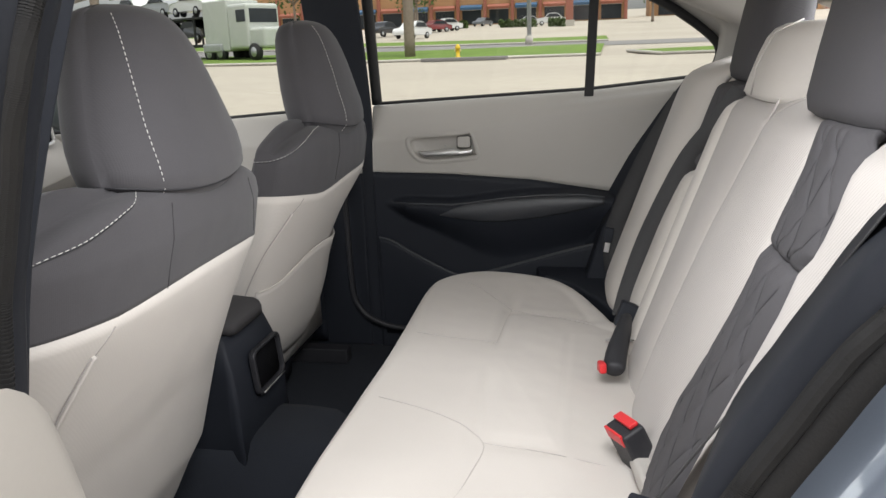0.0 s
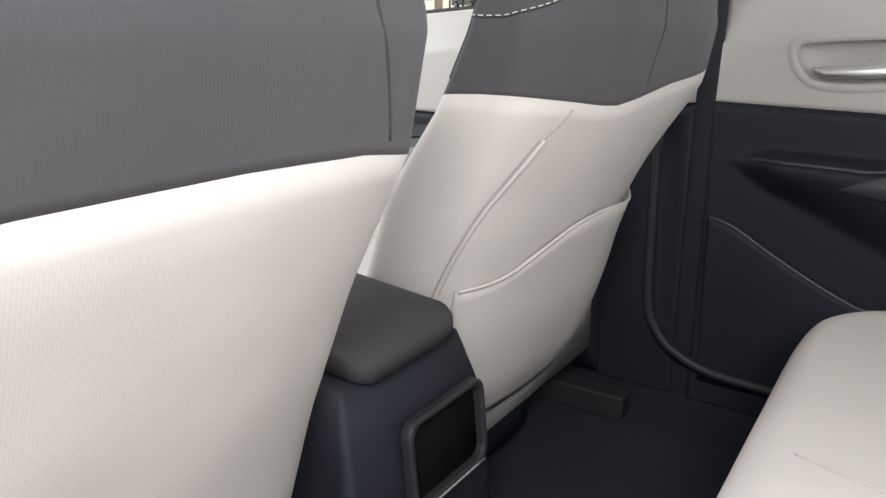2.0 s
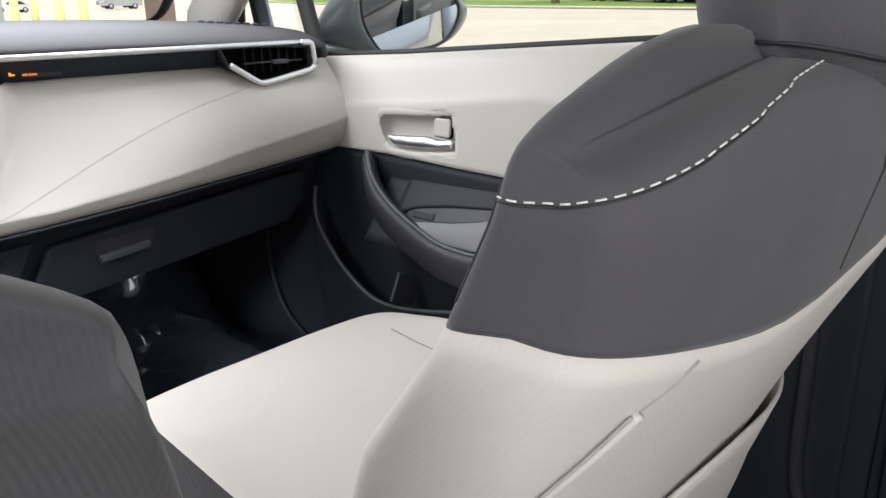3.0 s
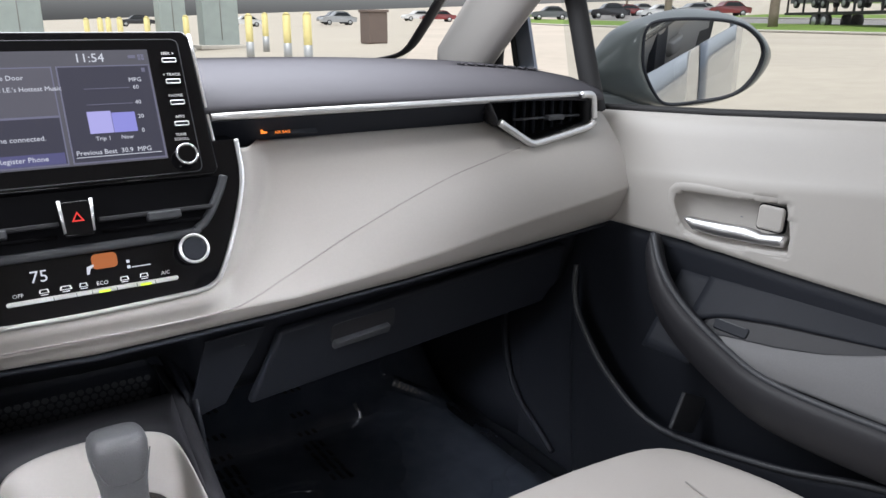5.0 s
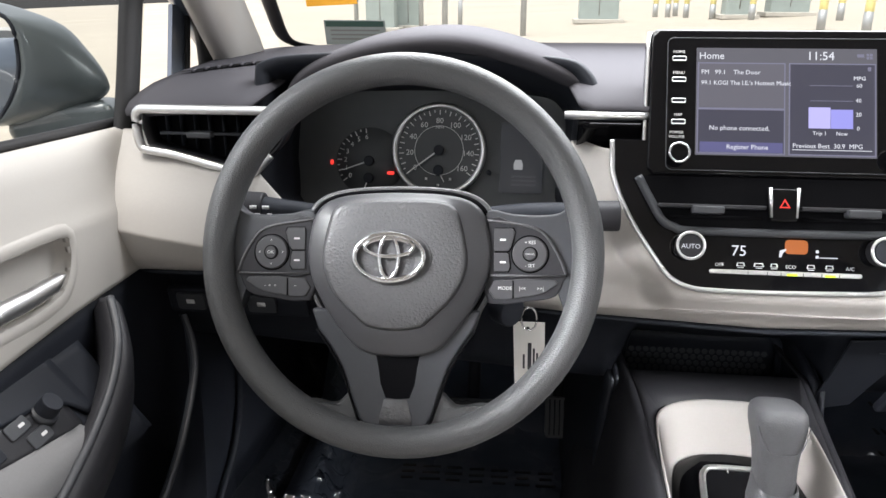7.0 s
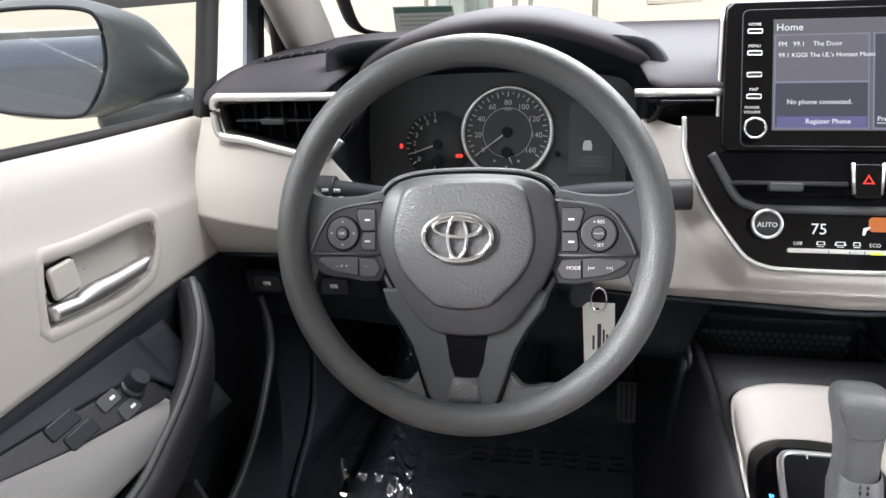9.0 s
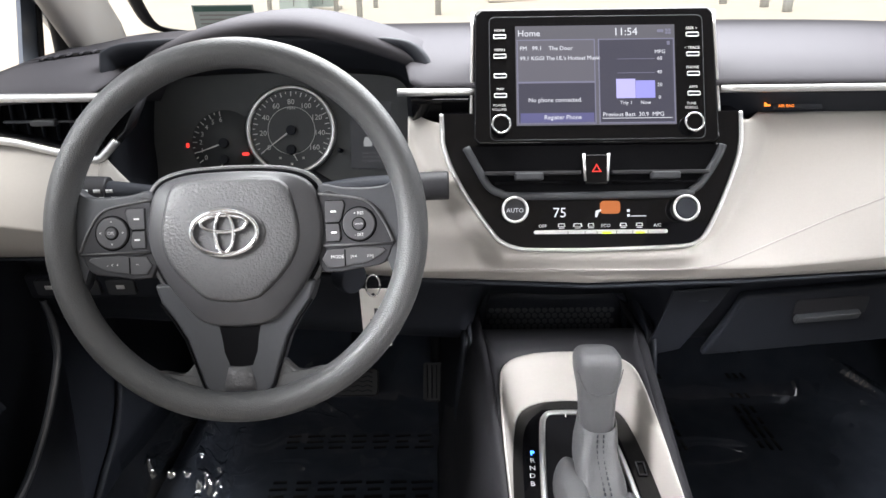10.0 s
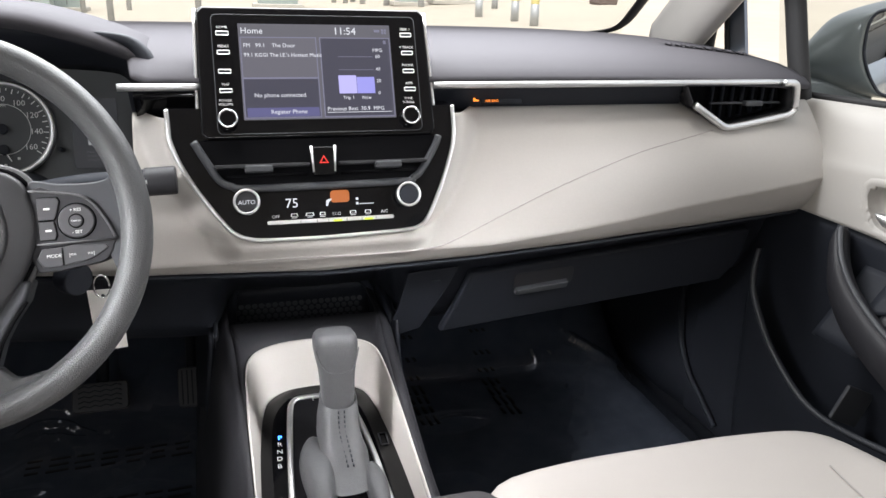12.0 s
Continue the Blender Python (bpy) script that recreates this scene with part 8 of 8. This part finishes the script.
    for k in range(6):
        for j in range(7):
            long = rnd.uniform(0.018, 0.034)
            if cx > 0:
                at, size = (0.19 + 0.013 * (k % 3) + 0.15 * (k // 3), 0.36 + 0.034 * j), (0.006, long, 0.0008)
            else:
                at, size = (-0.42 + 0.036 * j, 0.24 + 0.016 * (k % 3) + 0.12 * (k // 3)), (long, 0.006, 0.0008)
            part("print_bar", box((at[0], at[1], lie(0, at[1])[2] + 0.006), size, (0, 0, 4)), M_INK, film)

# ---- outside ----
def ground_z(x):
    """The lot dips to a shelf beyond its kerb and rises again towards the shops."""
    return min(0.04 * x, max(0.44, 0.04 * x - 1.05))


def far(x, y):
    return (1.9 * x + 1.07, 1.9 * y + 1.17)


M_LOT = material("pale_concrete_lot", (0.43, 0.385, 0.315), 0.9, vary=0.12, grain=3.0, bump=0.3, bump_scale=30, stain=0.18, stain_scale=0.12)
M_ROAD = material("grey_asphalt_road", (0.22, 0.21, 0.20), 0.9, vary=0.1, grain=4.0, stain=0.15, stain_scale=0.2)
M_GRASS = material("mown_grass", (0.13, 0.21, 0.03), 1.0, vary=0.3, grain=2.0, bump=1.0, bump_scale=12, stain=0.25, stain_scale=0.5)
M_KERB = material("concrete_kerb", (0.50, 0.47, 0.42), 0.9, vary=0.1, grain=6.0)
M_LEAF = material("tree_leaves", (0.06, 0.10, 0.02), 0.8, vary=0.4, grain=3.0, stain=0.4, stain_scale=1.0)
M_BARK = material("palm_bark", (0.25, 0.20, 0.16), 0.95, vary=0.2, grain=8.0, bump=0.8, bump_scale=20, stain=0.2)
M_WALL = material("ochre_stucco", (0.42, 0.24, 0.12), 0.9, vary=0.08, grain=3.0)
M_BRICK = material("red_stucco", (0.33, 0.12, 0.08), 0.9, vary=0.1, grain=3.0)
M_TYRE = material("tyre_rubber", (0.02, 0.02, 0.02), 0.8)
M_CARGLASS = material("dark_car_glass", (0.02, 0.025, 0.03), 0.1, coat=0.5)
M_WHITE = material("white_vehicle_paint", (0.75, 0.75, 0.74), 0.35, vary=0.03, coat=0.5)
M_YELLOW = material("yellow_bollard_paint", (0.70, 0.60, 0.25), 0.6, vary=0.15, grain=6.0)
M_CABINET = material("grey_green_cabinet", (0.33, 0.38, 0.36), 0.5, vary=0.1, grain=3.0)
M_POLE = material("galvanised_pole", (0.42, 0.43, 0.43), 0.5, 0.4, vary=0.1, grain=4)
M_BROWN = material("brown_bin", (0.16, 0.12, 0.10), 0.7, vary=0.1, grain=5)
M_SHADE = material("dark_awning", (0.05, 0.12, 0.22), 0.7)
M_ORANGE = material("orange_tag", (0.90, 0.42, 0.03), 0.6)


def flat_area(name, poly, lift, mat, label, category):
    bm = bmesh.new()
    bm.faces.new([bm.verts.new((x, y, ground_z(x) + lift)) for x, y in (far(*p) for p in poly)])
    return whole(name, bm, mat, label, category, kind="structure", smooth=False)


whole("ground", surface(lambda x, y: (x, y, ground_z(x)), [-400, -100, 0, 11, 37.25, 100, 200, 700], span(-600, 700, 8)), M_LOT, "pale sunlit concrete parking lot", "ground", kind="structure", smooth=False)
flat_area("verge", [(19.2, -1.6), (18.9, 4.0), (21.0, 14), (24.5, 28), (31, 46), (34, 45), (28.2, 27), (25, 14), (24.0, 4.5), (24.6, -1.8)], 0.12, M_GRASS, "mown grass verge along the lot", "grass")
flat_area("verge", [(17.6, -3.0), (20.2, -2.4), (22.0, -10), (18.0, -12)], 0.12, M_GRASS, "small grass island in the lot", "grass")
flat_area("road", [(24.8, -60), (24.3, 5), (25.4, 14), (29, 27), (40, 50), (47, 48), (34, 26), (29.5, 12), (27.6, 0), (27.6, -60)], 0.02, M_ROAD, "grey asphalt road beyond the verge", "road")
flat_area("verge", [(27.8, -2.0), (27.9, 2), (29.6, 12), (34.2, 26), (38, 26), (34, 12), (31.5, 3), (31.5, -2)], 0.14, M_GRASS, "mown grass strip before the shops", "grass")
for pts in ([(19.1, -1.6), (18.8, 4.0), (20.9, 14), (24.4, 28), (31, 46)], [(17.5, -3.0), (20.2, -2.35)], [(17.5, -3.0), (17.9, -12)], [(27.7, -2.0), (27.8, 2), (29.5, 12), (34.1, 26)]):
    whole("kerb", tube([(x, y, ground_z(x) + 0.07) for x, y in (far(*p) for p in pts)], 0.14, 6, flat=0.6), M_KERB, "pale concrete kerb", "kerb", kind="structure")
whole("drain_slot", box((34.6, 4.4, ground_z(34.6) + 0.10), (0.9, 4.0, 0.16)), M_ROAD, "dark drain slot in the kerb", "drain", kind="structure", bevel=0.03)

HX, HY = far(19.1, 2.1)
hyd = thing("fire_hydrant", (HX, HY, ground_z(HX)), "yellow fire hydrant on the verge", "fire hydrant")
gz = ground_z(HX) + 0.1
part("barrel", loft([[Vector((HX + r * math.cos(a), HY + r * math.sin(a), gz + z)) for a in (2 * math.pi * j / 12 for j in range(12))] for r, z in ((0.16, 0), (0.16, 0.06), (0.10, 0.08), (0.10, 0.45), (0.14, 0.47), (0.14, 0.52), (0.10, 0.60), (0.04, 0.68))]), material("yellow_hydrant_paint", (0.75, 0.50, 0.03), 0.5), hyd, "yellow cast barrel")
for s in (-1, 1):
    part("outlet", tube([(HX, HY, gz + 0.36), (HX, HY + s * 0.17, gz + 0.36)], 0.05, 8), M_YELLOW, hyd)


def palm(x, y, h, label):
    t = thing("palm_tree", (x, y, ground_z(x)), label, "tree", "trees")
    z = ground_z(x)
    part("trunk", loft([[Vector((x + (0.30 - 0.05 * k / 12 + 0.02 * math.sin(k * 2.3)) * math.cos(a), y + (0.30 - 0.05 * k / 12) * math.sin(a), z + h * k / 12)) for a in (2 * math.pi * j / 12 for j in range(12))] for k in range(13)]), M_BARK, t, "grey-brown palm trunk")
    fr = bmesh.new()
    rnd = random.Random(int(x * 10 + y))
    for k in range(22):
        a, dr = rnd.uniform(0, 6.28), rnd.uniform(0.2, 1.3)
        spine = [Vector((x + math.cos(a) * r, y + math.sin(a) * r, z + h + 0.7 * r * (1.4 - dr) - 0.28 * dr * r * r)) for r in span(0, 2.4, 8)]
        for p, q in zip(spine, spine[1:]):
            for s in (-1, 1):
                side = Vector((-math.sin(a), math.cos(a), -0.35)) * 0.32 * s
                fr.faces.new([fr.verts.new(v) for v in (p, q, q + side + (q - p), p + side * 0.8 + (q - p))])
    tagged(part("crown", fr, M_LEAF, t, "green drooping fronds", smooth=False), kind="stuff")
    return t


def tree(x, y, h, r, label):
    t = thing("street_tree", (x, y, ground_z(x)), label, "tree", "trees")
    z = ground_z(x)
    part("trunk", tube(smooth_line([(x, y, z), (x + 0.1, y, z + h * 0.3), (x, y + 0.1, z + h * 0.6)], 5), [0.22 - 0.012 * k for k in range(11)], 8), M_BARK, t, "brown trunk")
    lv = bmesh.new()
    rnd = random.Random(int(x * 7 + y * 3))
    limbs = bmesh.new()
    for k in range(6):
        a = rnd.uniform(0, 6.28)
        tube([(x, y, z + h * 0.45), (x + 0.7 * r * math.cos(a), y + 0.7 * r * math.sin(a), z + h * rnd.uniform(0.6, 0.85))], 0.07, 6, bm=limbs)
    part("limb", limbs, M_BARK, t, "brown limbs")
    for k in range(700):
        d = Vector((rnd.gauss(0, 1), rnd.gauss(0, 1), rnd.gauss(0, 0.7)))
        d = d.normalized() * (rnd.random() ** 0.4) * r * rnd.uniform(0.75, 1.1)
        c = Vector((x, y, z + h * 0.72)) + d
        a, b = Vector((rnd.uniform(-1, 1), rnd.uniform(-1, 1), rnd.uniform(-1, 1))).normalized(), Vector((rnd.uniform(-1, 1), rnd.uniform(-1, 1), rnd.uniform(-1, 1))).normalized()
        s = rnd.uniform(0.12, 0.3)
        lv.faces.new([lv.verts.new(c + v * s) for v in (a, b, -a, -b)])
    tagged(part("crown", lv, M_LEAF, t, "uneven green crown", smooth=False), kind="stuff")
    return t


for x, y, where in ((20.4, 3.7, "by the hydrant"), (23.0, 15.2, "near the transporter"), (25.0, 21.5, "on the far verge")):
    palm(*far(x, y), 12, f"palm {where} with a thick grey trunk")
for x, y in ((40, 12), (46, 17), (38, 22), (57, 11.5), (60, -6), (63, 13), (44, 35), (52, 50), (36, 52)):
    tree(*far(x, y), 9.0, 4.2, "leafy street tree before the shops")
LX, LY = far(26.9, 0.8)
lp = thing("lamp_post", (LX, LY, ground_z(LX)), "slim pale lamp post on the median", "lamp post")
part("pole", tube([(LX, LY, ground_z(LX)), (LX, LY, 13)], 0.15, 8), M_POLE, lp)
part("base", tube([(LX, LY, ground_z(LX)), (LX, LY, ground_z(LX) + 0.6)], 0.26, 8), M_KERB, lp, "concrete base")


def hedge(x0, y0, x1, y1, label):
    """A clipped hedge of many small leaves between two points."""
    rnd = random.Random(int(x0 * 5 + y1))
    lv = bmesh.new()
    for k in range(900):
        t = rnd.random()
        c = Vector((x0 + (x1 - x0) * t + rnd.uniform(-0.6, 0.6), y0 + (y1 - y0) * t, 0))
        c.z = ground_z(c.x) + rnd.uniform(0.05, 1.0) * (1 + 0.15 * math.sin(t * 30))
        a, b = (Vector((rnd.uniform(-1, 1), rnd.uniform(-1, 1), rnd.uniform(-1, 1))).normalized() * 0.22 for j in range(2))
        lv.faces.new([lv.verts.new(c + v) for v in (a, b, -a, -b)])
    return tagged(whole("hedge", lv, M_LEAF, label, "hedge", smooth=False), kind="stuff")


hedge(*far(60, 5.6), *far(58, 2.6), "low clipped hedge before the shops")
hedge(*far(57, 1.6), *far(55, 0.4), "low clipped hedge by the sign")
hedge(*far(64, 9.4), *far(63, 8.6), "low clipped hedge by the parking bays")
SX, SY = far(56.5, 0.1)
sg_post = thing("sign_pylon", (SX, SY, ground_z(SX)), "red brick sign pylon at the lot's entrance", "sign")
part("pillar", box((SX, SY, ground_z(SX) + 4.0), (1.0, 1.0, 8.0)), M_BRICK, sg_post, "red brick pillar", smooth=False)
part("plinth", box((SX, SY, ground_z(SX) + 0.4), (1.4, 1.4, 0.8)), M_KERB, sg_post, "pale plinth", smooth=False)


def parked_car(x, y, rot, mat, label, scale=1.0, tall=1.0):
    """A parked car, nose along its own +y."""
    z = ground_z(x)
    c = thing("parked_car", (x, y, z), label, "car", "parked cars")
    m = pose(x, y, z, 0, 0, rot) @ Matrix.Diagonal((scale, scale, scale * tall, 1))
    prof = [(-2.2, 0.35), (-2.25, 0.6), (-2.2, 0.85), (-1.6, 0.95), (-0.95, 1.40), (0.3, 1.42), (0.95, 0.98), (1.9, 0.86), (2.2, 0.65), (2.2, 0.35)]
    p2 = [(p.x, p.y) for p in smooth_line([(a, b, 0) for a, b in prof], 3)]
    rows = []
    for s, k in ((-0.86, 0.93), (-0.9, 1.0), (-0.55, 1.0), (0.55, 1.0), (0.9, 1.0), (0.86, 0.93)):
        rows.append([m @ Vector((s * (1 - 0.16 * max(0, v - 0.9) / 0.5), u, 0.35 + (v - 0.35) * k)) for u, v in p2])
    part("body", loft(rows), mat, c, "painted car body", smooth=False)
    for s in (-1, 1):
        part("side_window", prism([(-1.45, 0.97), (-0.9, 1.32), (0.25, 1.34), (0.75, 0.99)], m @ Matrix(((0, 0, s, s * 0.82), (1, 0, 0, 0), (0, 1, 0, 0), (0, 0, 0, 1))), 0.09), M_CARGLASS, c, "dark side windows", smooth=False)
        for u in (-1.35, 1.35):
            w = part("wheel", disc(m @ Vector((s * 0.72, u, 0.32)), (m.to_3x3() @ Vector((s, 0, 0))), 0.32 * scale, 0.2 * scale, 20), M_TYRE, c, "black tyre")
            part("rim", disc(m @ Vector((s * 0.915, u, 0.32)), (m.to_3x3() @ Vector((s, 0, 0))), 0.20 * scale, 0.02, 16), M_POLE, w, "silver rim")
    return c


PAINTS = {"white": M_WHITE, "silver": material("silver_vehicle_paint", (0.45, 0.46, 0.47), 0.3, 0.5), "black": material("black_vehicle_paint", (0.015, 0.015, 0.018), 0.2, coat=1.0), "red": material("dark_red_vehicle_paint", (0.22, 0.03, 0.03), 0.3, coat=1.0), "grey": material("grey_vehicle_paint", (0.12, 0.13, 0.14), 0.3, coat=0.8)}
for x, y, rot, col, tall in ((38.9, 7.8, 70, "white", 1.2), (45.7, 11.2, 70, "black", 1.2), (52.5, 9.3, 45, "red", 1.1), (54.6, 8.9, 35, "white", 1.2), (69.6, 8.2, 70, "grey", 1.0), (64, 3.7, 5, "white", 1.0), (60, 1.6, 5, "white", 1.25), (41, 33, 60, "white", 1.0), (38.5, 37, 60, "red", 1.0),
                             (45, 44, 70, "grey", 1.0), (33, 33, 60, "black", 1.2), (34, 30, 60, "white", 1.0), (36, 27, 60, "red", 1.1), (43, 40, 70, "silver", 1.0), (30, 50, 80, "white", 1.0), (24, 52, 80, "grey", 1.2), (18, 54, 85, "white", 1.0), (11, 56, 85, "black", 1.0), (38, 31, 62, "silver", 1.0), (31, 36, 60, "grey", 1.1), (28, 44, 70, "red", 1.0), (22, 47, 80, "silver", 1.2)):
    parked_car(*far(x, y), rot, PAINTS[col], f"{col} car parked in the far lot", 1.0, tall)


# car transporter at the kerb, loaded with vehicles
tr = thing("car_transporter", (44.3, 20.0, ground_z(44.3)), "pale grey car transporter parked at the verge", "truck")
gz = ground_z(44.3)
tm = pose(44.3, 20.0, gz, 0, 0, -30)
def tbox(name, c, s, mat, lab, bev=0.05, rot=(0, 0, 0)):
    bm = bmesh.new()
    bmesh.ops.create_cube(bm, size=1, matrix=tm @ pose(*c, *rot) @ Matrix.Diagonal((*s, 1)))
    return part(name, bm, mat, tr, lab, bevel=bev)
M_TRUCK = material("pale_truck_paint", (0.50, 0.52, 0.48), 0.4, vary=0.06, grain=2)
tbox("cab", (0, -1.5, 2.0), (2.4, 2.0, 2.6), M_TRUCK, "pale grey truck cab", 0.2)
tbox("bonnet", (0, -3.1, 1.3), (2.1, 1.5, 1.2), M_TRUCK, "pale grey bonnet", 0.2)
tbox("sleeper", (0, 0.8, 2.1), (2.4, 2.6, 3.0), M_TRUCK, "pale grey sleeper box", 0.1)
tbox("cab_window", (-1.19, -1.9, 2.6), (0.06, 0.9, 0.7), M_CARGLASS, "dark cab window", 0.02)
tbox("windscreen", (0, -2.5, 2.6), (2.0, 0.06, 0.8), M_CARGLASS, "dark truck windscreen", 0.02)
tbox("tank", (-1.1, 1.2, 0.8), (0.5, 2.0, 0.5), M_POLE, "silver fuel tank", 0.1)
tbox("deck", (0, 8.5, 1.0), (2.4, 12, 0.16), M_TYRE, "black lower deck", 0.02)
tbox("upper_deck", (0, 8.5, 2.7), (2.4, 12, 0.12), M_TYRE, "black upper deck", 0.02)
for yy in (3.2, 6, 9, 12, 14.2):
    for xx in (-1.15, 1.15):
        tbox("deck_post", (xx, yy, 1.9), (0.10, 0.14, 1.9), M_TYRE, "black deck post", 0.01)
for yy in (-2.9, 0.6, 1.8, 9.2, 10.4):
    for s in (-1, 1):
        w = part("wheel", disc(tm @ Vector((s * 0.9, yy, 0.5)), tm.to_3x3() @ Vector((s, 0, 0)), 0.5, 0.3, 20), M_TYRE, tr, "black truck tyre")
        part("rim", disc(tm @ Vector((s * 1.2, yy, 0.5)), tm.to_3x3() @ Vector((s, 0, 0)), 0.28, 0.02, 16), M_POLE, w, "silver rim")
for yy, dz, col in ((4.8, 1.08, "black"), (9.0, 1.08, "black"), (12.6, 1.08, "grey"), (4.6, 2.76, "white"), (8.6, 2.76, "silver"), (12.6, 2.76, "white")):
    p = tm @ Vector((0, yy, 0))
    c = parked_car(p.x, p.y, -30, PAINTS[col], f"{col} car loaded on the transporter", 0.9, 1.15)
    c.matrix_world = Matrix.Translation((0, 0, dz)) @ c.matrix_world

# shops across the road
def shop(x, y0, y1, h, mat, label, bays):
    z = ground_z(x)
    s = thing("shop_building", (x, (y0 + y1) / 2, z), label, "building", "shops")
    part("wall", box((x + 6, (y0 + y1) / 2, z + h / 2), (12, y1 - y0, h)), mat, s, "stuccoed front wall", smooth=False)
    part("roof", box((x + 6, (y0 + y1) / 2, z + h + 0.3), (12.6, y1 - y0 + 0.6, 0.6)), M_KERB, s, "pale parapet", smooth=False)
    n = bays
    w = (y1 - y0) / n
    for k in range(n):
        yc = y0 + w * (k + 0.5)
        part("pillar", box((x - 0.25, y0 + w * k, z + h * 0.4), (0.6, 0.6, h * 0.8)), M_BRICK, s, "red pillar", smooth=False)
        win = part("shop_window", box((x - 0.05, yc, z + 1.5), (0.14, w * 0.7, 2.6)), M_CARGLASS, s, "dark shop window", smooth=False)
        part("window_frame", box((x - 0.10, yc, z + 2.85), (0.2, w * 0.74, 0.15)), M_KERB, win, smooth=False)
        part("awning", box((x - 0.7, yc, z + 3.3), (1.4, w * 0.78, 0.5), (0, -20, 0)), M_SHADE if k % 2 else M_BRICK, s, "shop awning", smooth=False)
    return s


shop(150, -8, 66, 8, M_WALL, "ochre shop row with red pillars and awnings", 14)
shop(172, -84, -14, 7, M_WALL, "ochre shop building with red pillars", 6)

# what stands ahead of the car: bollards, cabinets, poles
for x, y in ((3.7, 24.9), (4.0, 24.4), (4.35, 25.1), (4.4, 23.6), (4.85, 22.2), (5.6, 21.0), (5.66, 16.1), (7.2, 19.3), (5.9, 14.5), (5.75, 13.1)):
    b = thing("bollard", (x, y, ground_z(x)), "pale yellow painted steel bollard", "bollard", "bollards")
    z = ground_z(x)
    part("post", tube([(x, y, z), (x, y, z + 0.95)], 0.08, 10), M_YELLOW, b)
    part("cap", disc((x, y, z + 0.95), (0, 0, 1), 0.08, 0.05, 12, r2=0.03), M_YELLOW, b)
    part("foot", tube([(x, y, z), (x, y, z + 0.40)], 0.084, 10), M_POLE, b, "worn grey foot")
for x, y, w, h in ((1.7, 22.3, 1.1, 1.7), (5.45, 22.0, 0.72, 2.2), (6.9, 22.4, 1.05, 2.2), (-4.55, 22.1, 0.85, 1.7), (-3.85, 22.9, 0.65, 1.2)):
    c = thing("utility_cabinet", (x, y, ground_z(x)), "grey-green steel utility cabinet on a pad", "utility cabinet", "utility cabinets")
    z = ground_z(x)
    part("cabinet_body", box((x, y, z + h / 2 + 0.1), (w, 0.6, h)), M_CABINET, c, bevel=0.03)
    part("pad", box((x, y, z + 0.06), (w + 0.3, 0.9, 0.12)), M_KERB, c, "concrete pad", bevel=0.02)
    part("door_seam", box((x, y - 0.305, z + h / 2 + 0.1), (0.02, 0.01, h * 0.85)), M_ROAD, c)
for x, y, h in ((-5.4, 22.5, 2.4), (-3.36, 21.9, 2.4), (-2.2, 17.5, 2.4), (-2.3, 22.7, 0.9), (-0.39, 17.6, 2.4)):
    whole("steel_post", tube([(x, y, ground_z(x)), (x, y, ground_z(x) + h)], 0.07, 8), M_POLE, "grey galvanised steel post", "post", "steel posts")
bn = thing("litter_bin", (10.9, 20.2, ground_z(11)), "brown square litter bin", "litter bin")
part("bin_body", box((10.9, 20.2, ground_z(11) + 0.45), (0.62, 0.62, 0.9)), M_BROWN, bn, bevel=0.04)
part("bin_lid", box((10.9, 20.2, ground_z(11) + 0.93), (0.68, 0.68, 0.08)), M_BROWN, bn, "brown lid", bevel=0.02)
# papers on the windscreen
lab = thing("dash_label", (-0.565, 0.77, 0.965), "small printed notice behind the windscreen", "label")
lm = plane_at((-0.567, 0.765, 0.995), (1, 0, 0), (0, -0.35, 1))
sh = part("sheet", prism([(-0.056, -0.024), (0.056, -0.024), (0.056, 0.022), (-0.056, 0.022)], lm, 0.001), material("grey_notice", (0.30, 0.33, 0.31), 0.7), lab, "grey notice", smooth=False)
part("heading_bar", prism([(-0.053, 0.010), (0.053, 0.010), (0.053, 0.020), (-0.053, 0.020)], lm @ Matrix.Translation((0, 0, 0.001)), 0.0004), material("dark_green_print", (0.03, 0.08, 0.06), 0.7), sh, "dark green heading", smooth=False)
for k in range(3):
    part("print_bar", prism(rrect(0.09, 0.003, 0.001, cy=0.003 - 0.008 * k), lm @ Matrix.Translation((0, 0, 0.001)), 0.0003), M_ROAD, sh, smooth=False)
whole("hanging_tag", prism([(-0.036, 0.0), (0.036, 0.0), (0.038, 0.16), (-0.038, 0.16)], plane_at((-0.528, 0.45, 1.048), (1, 0, 0.05), (0, -0.1, 1)), 0.001), M_ORANGE, "orange paper tag hanging at the windscreen", "paper tag", smooth=False)
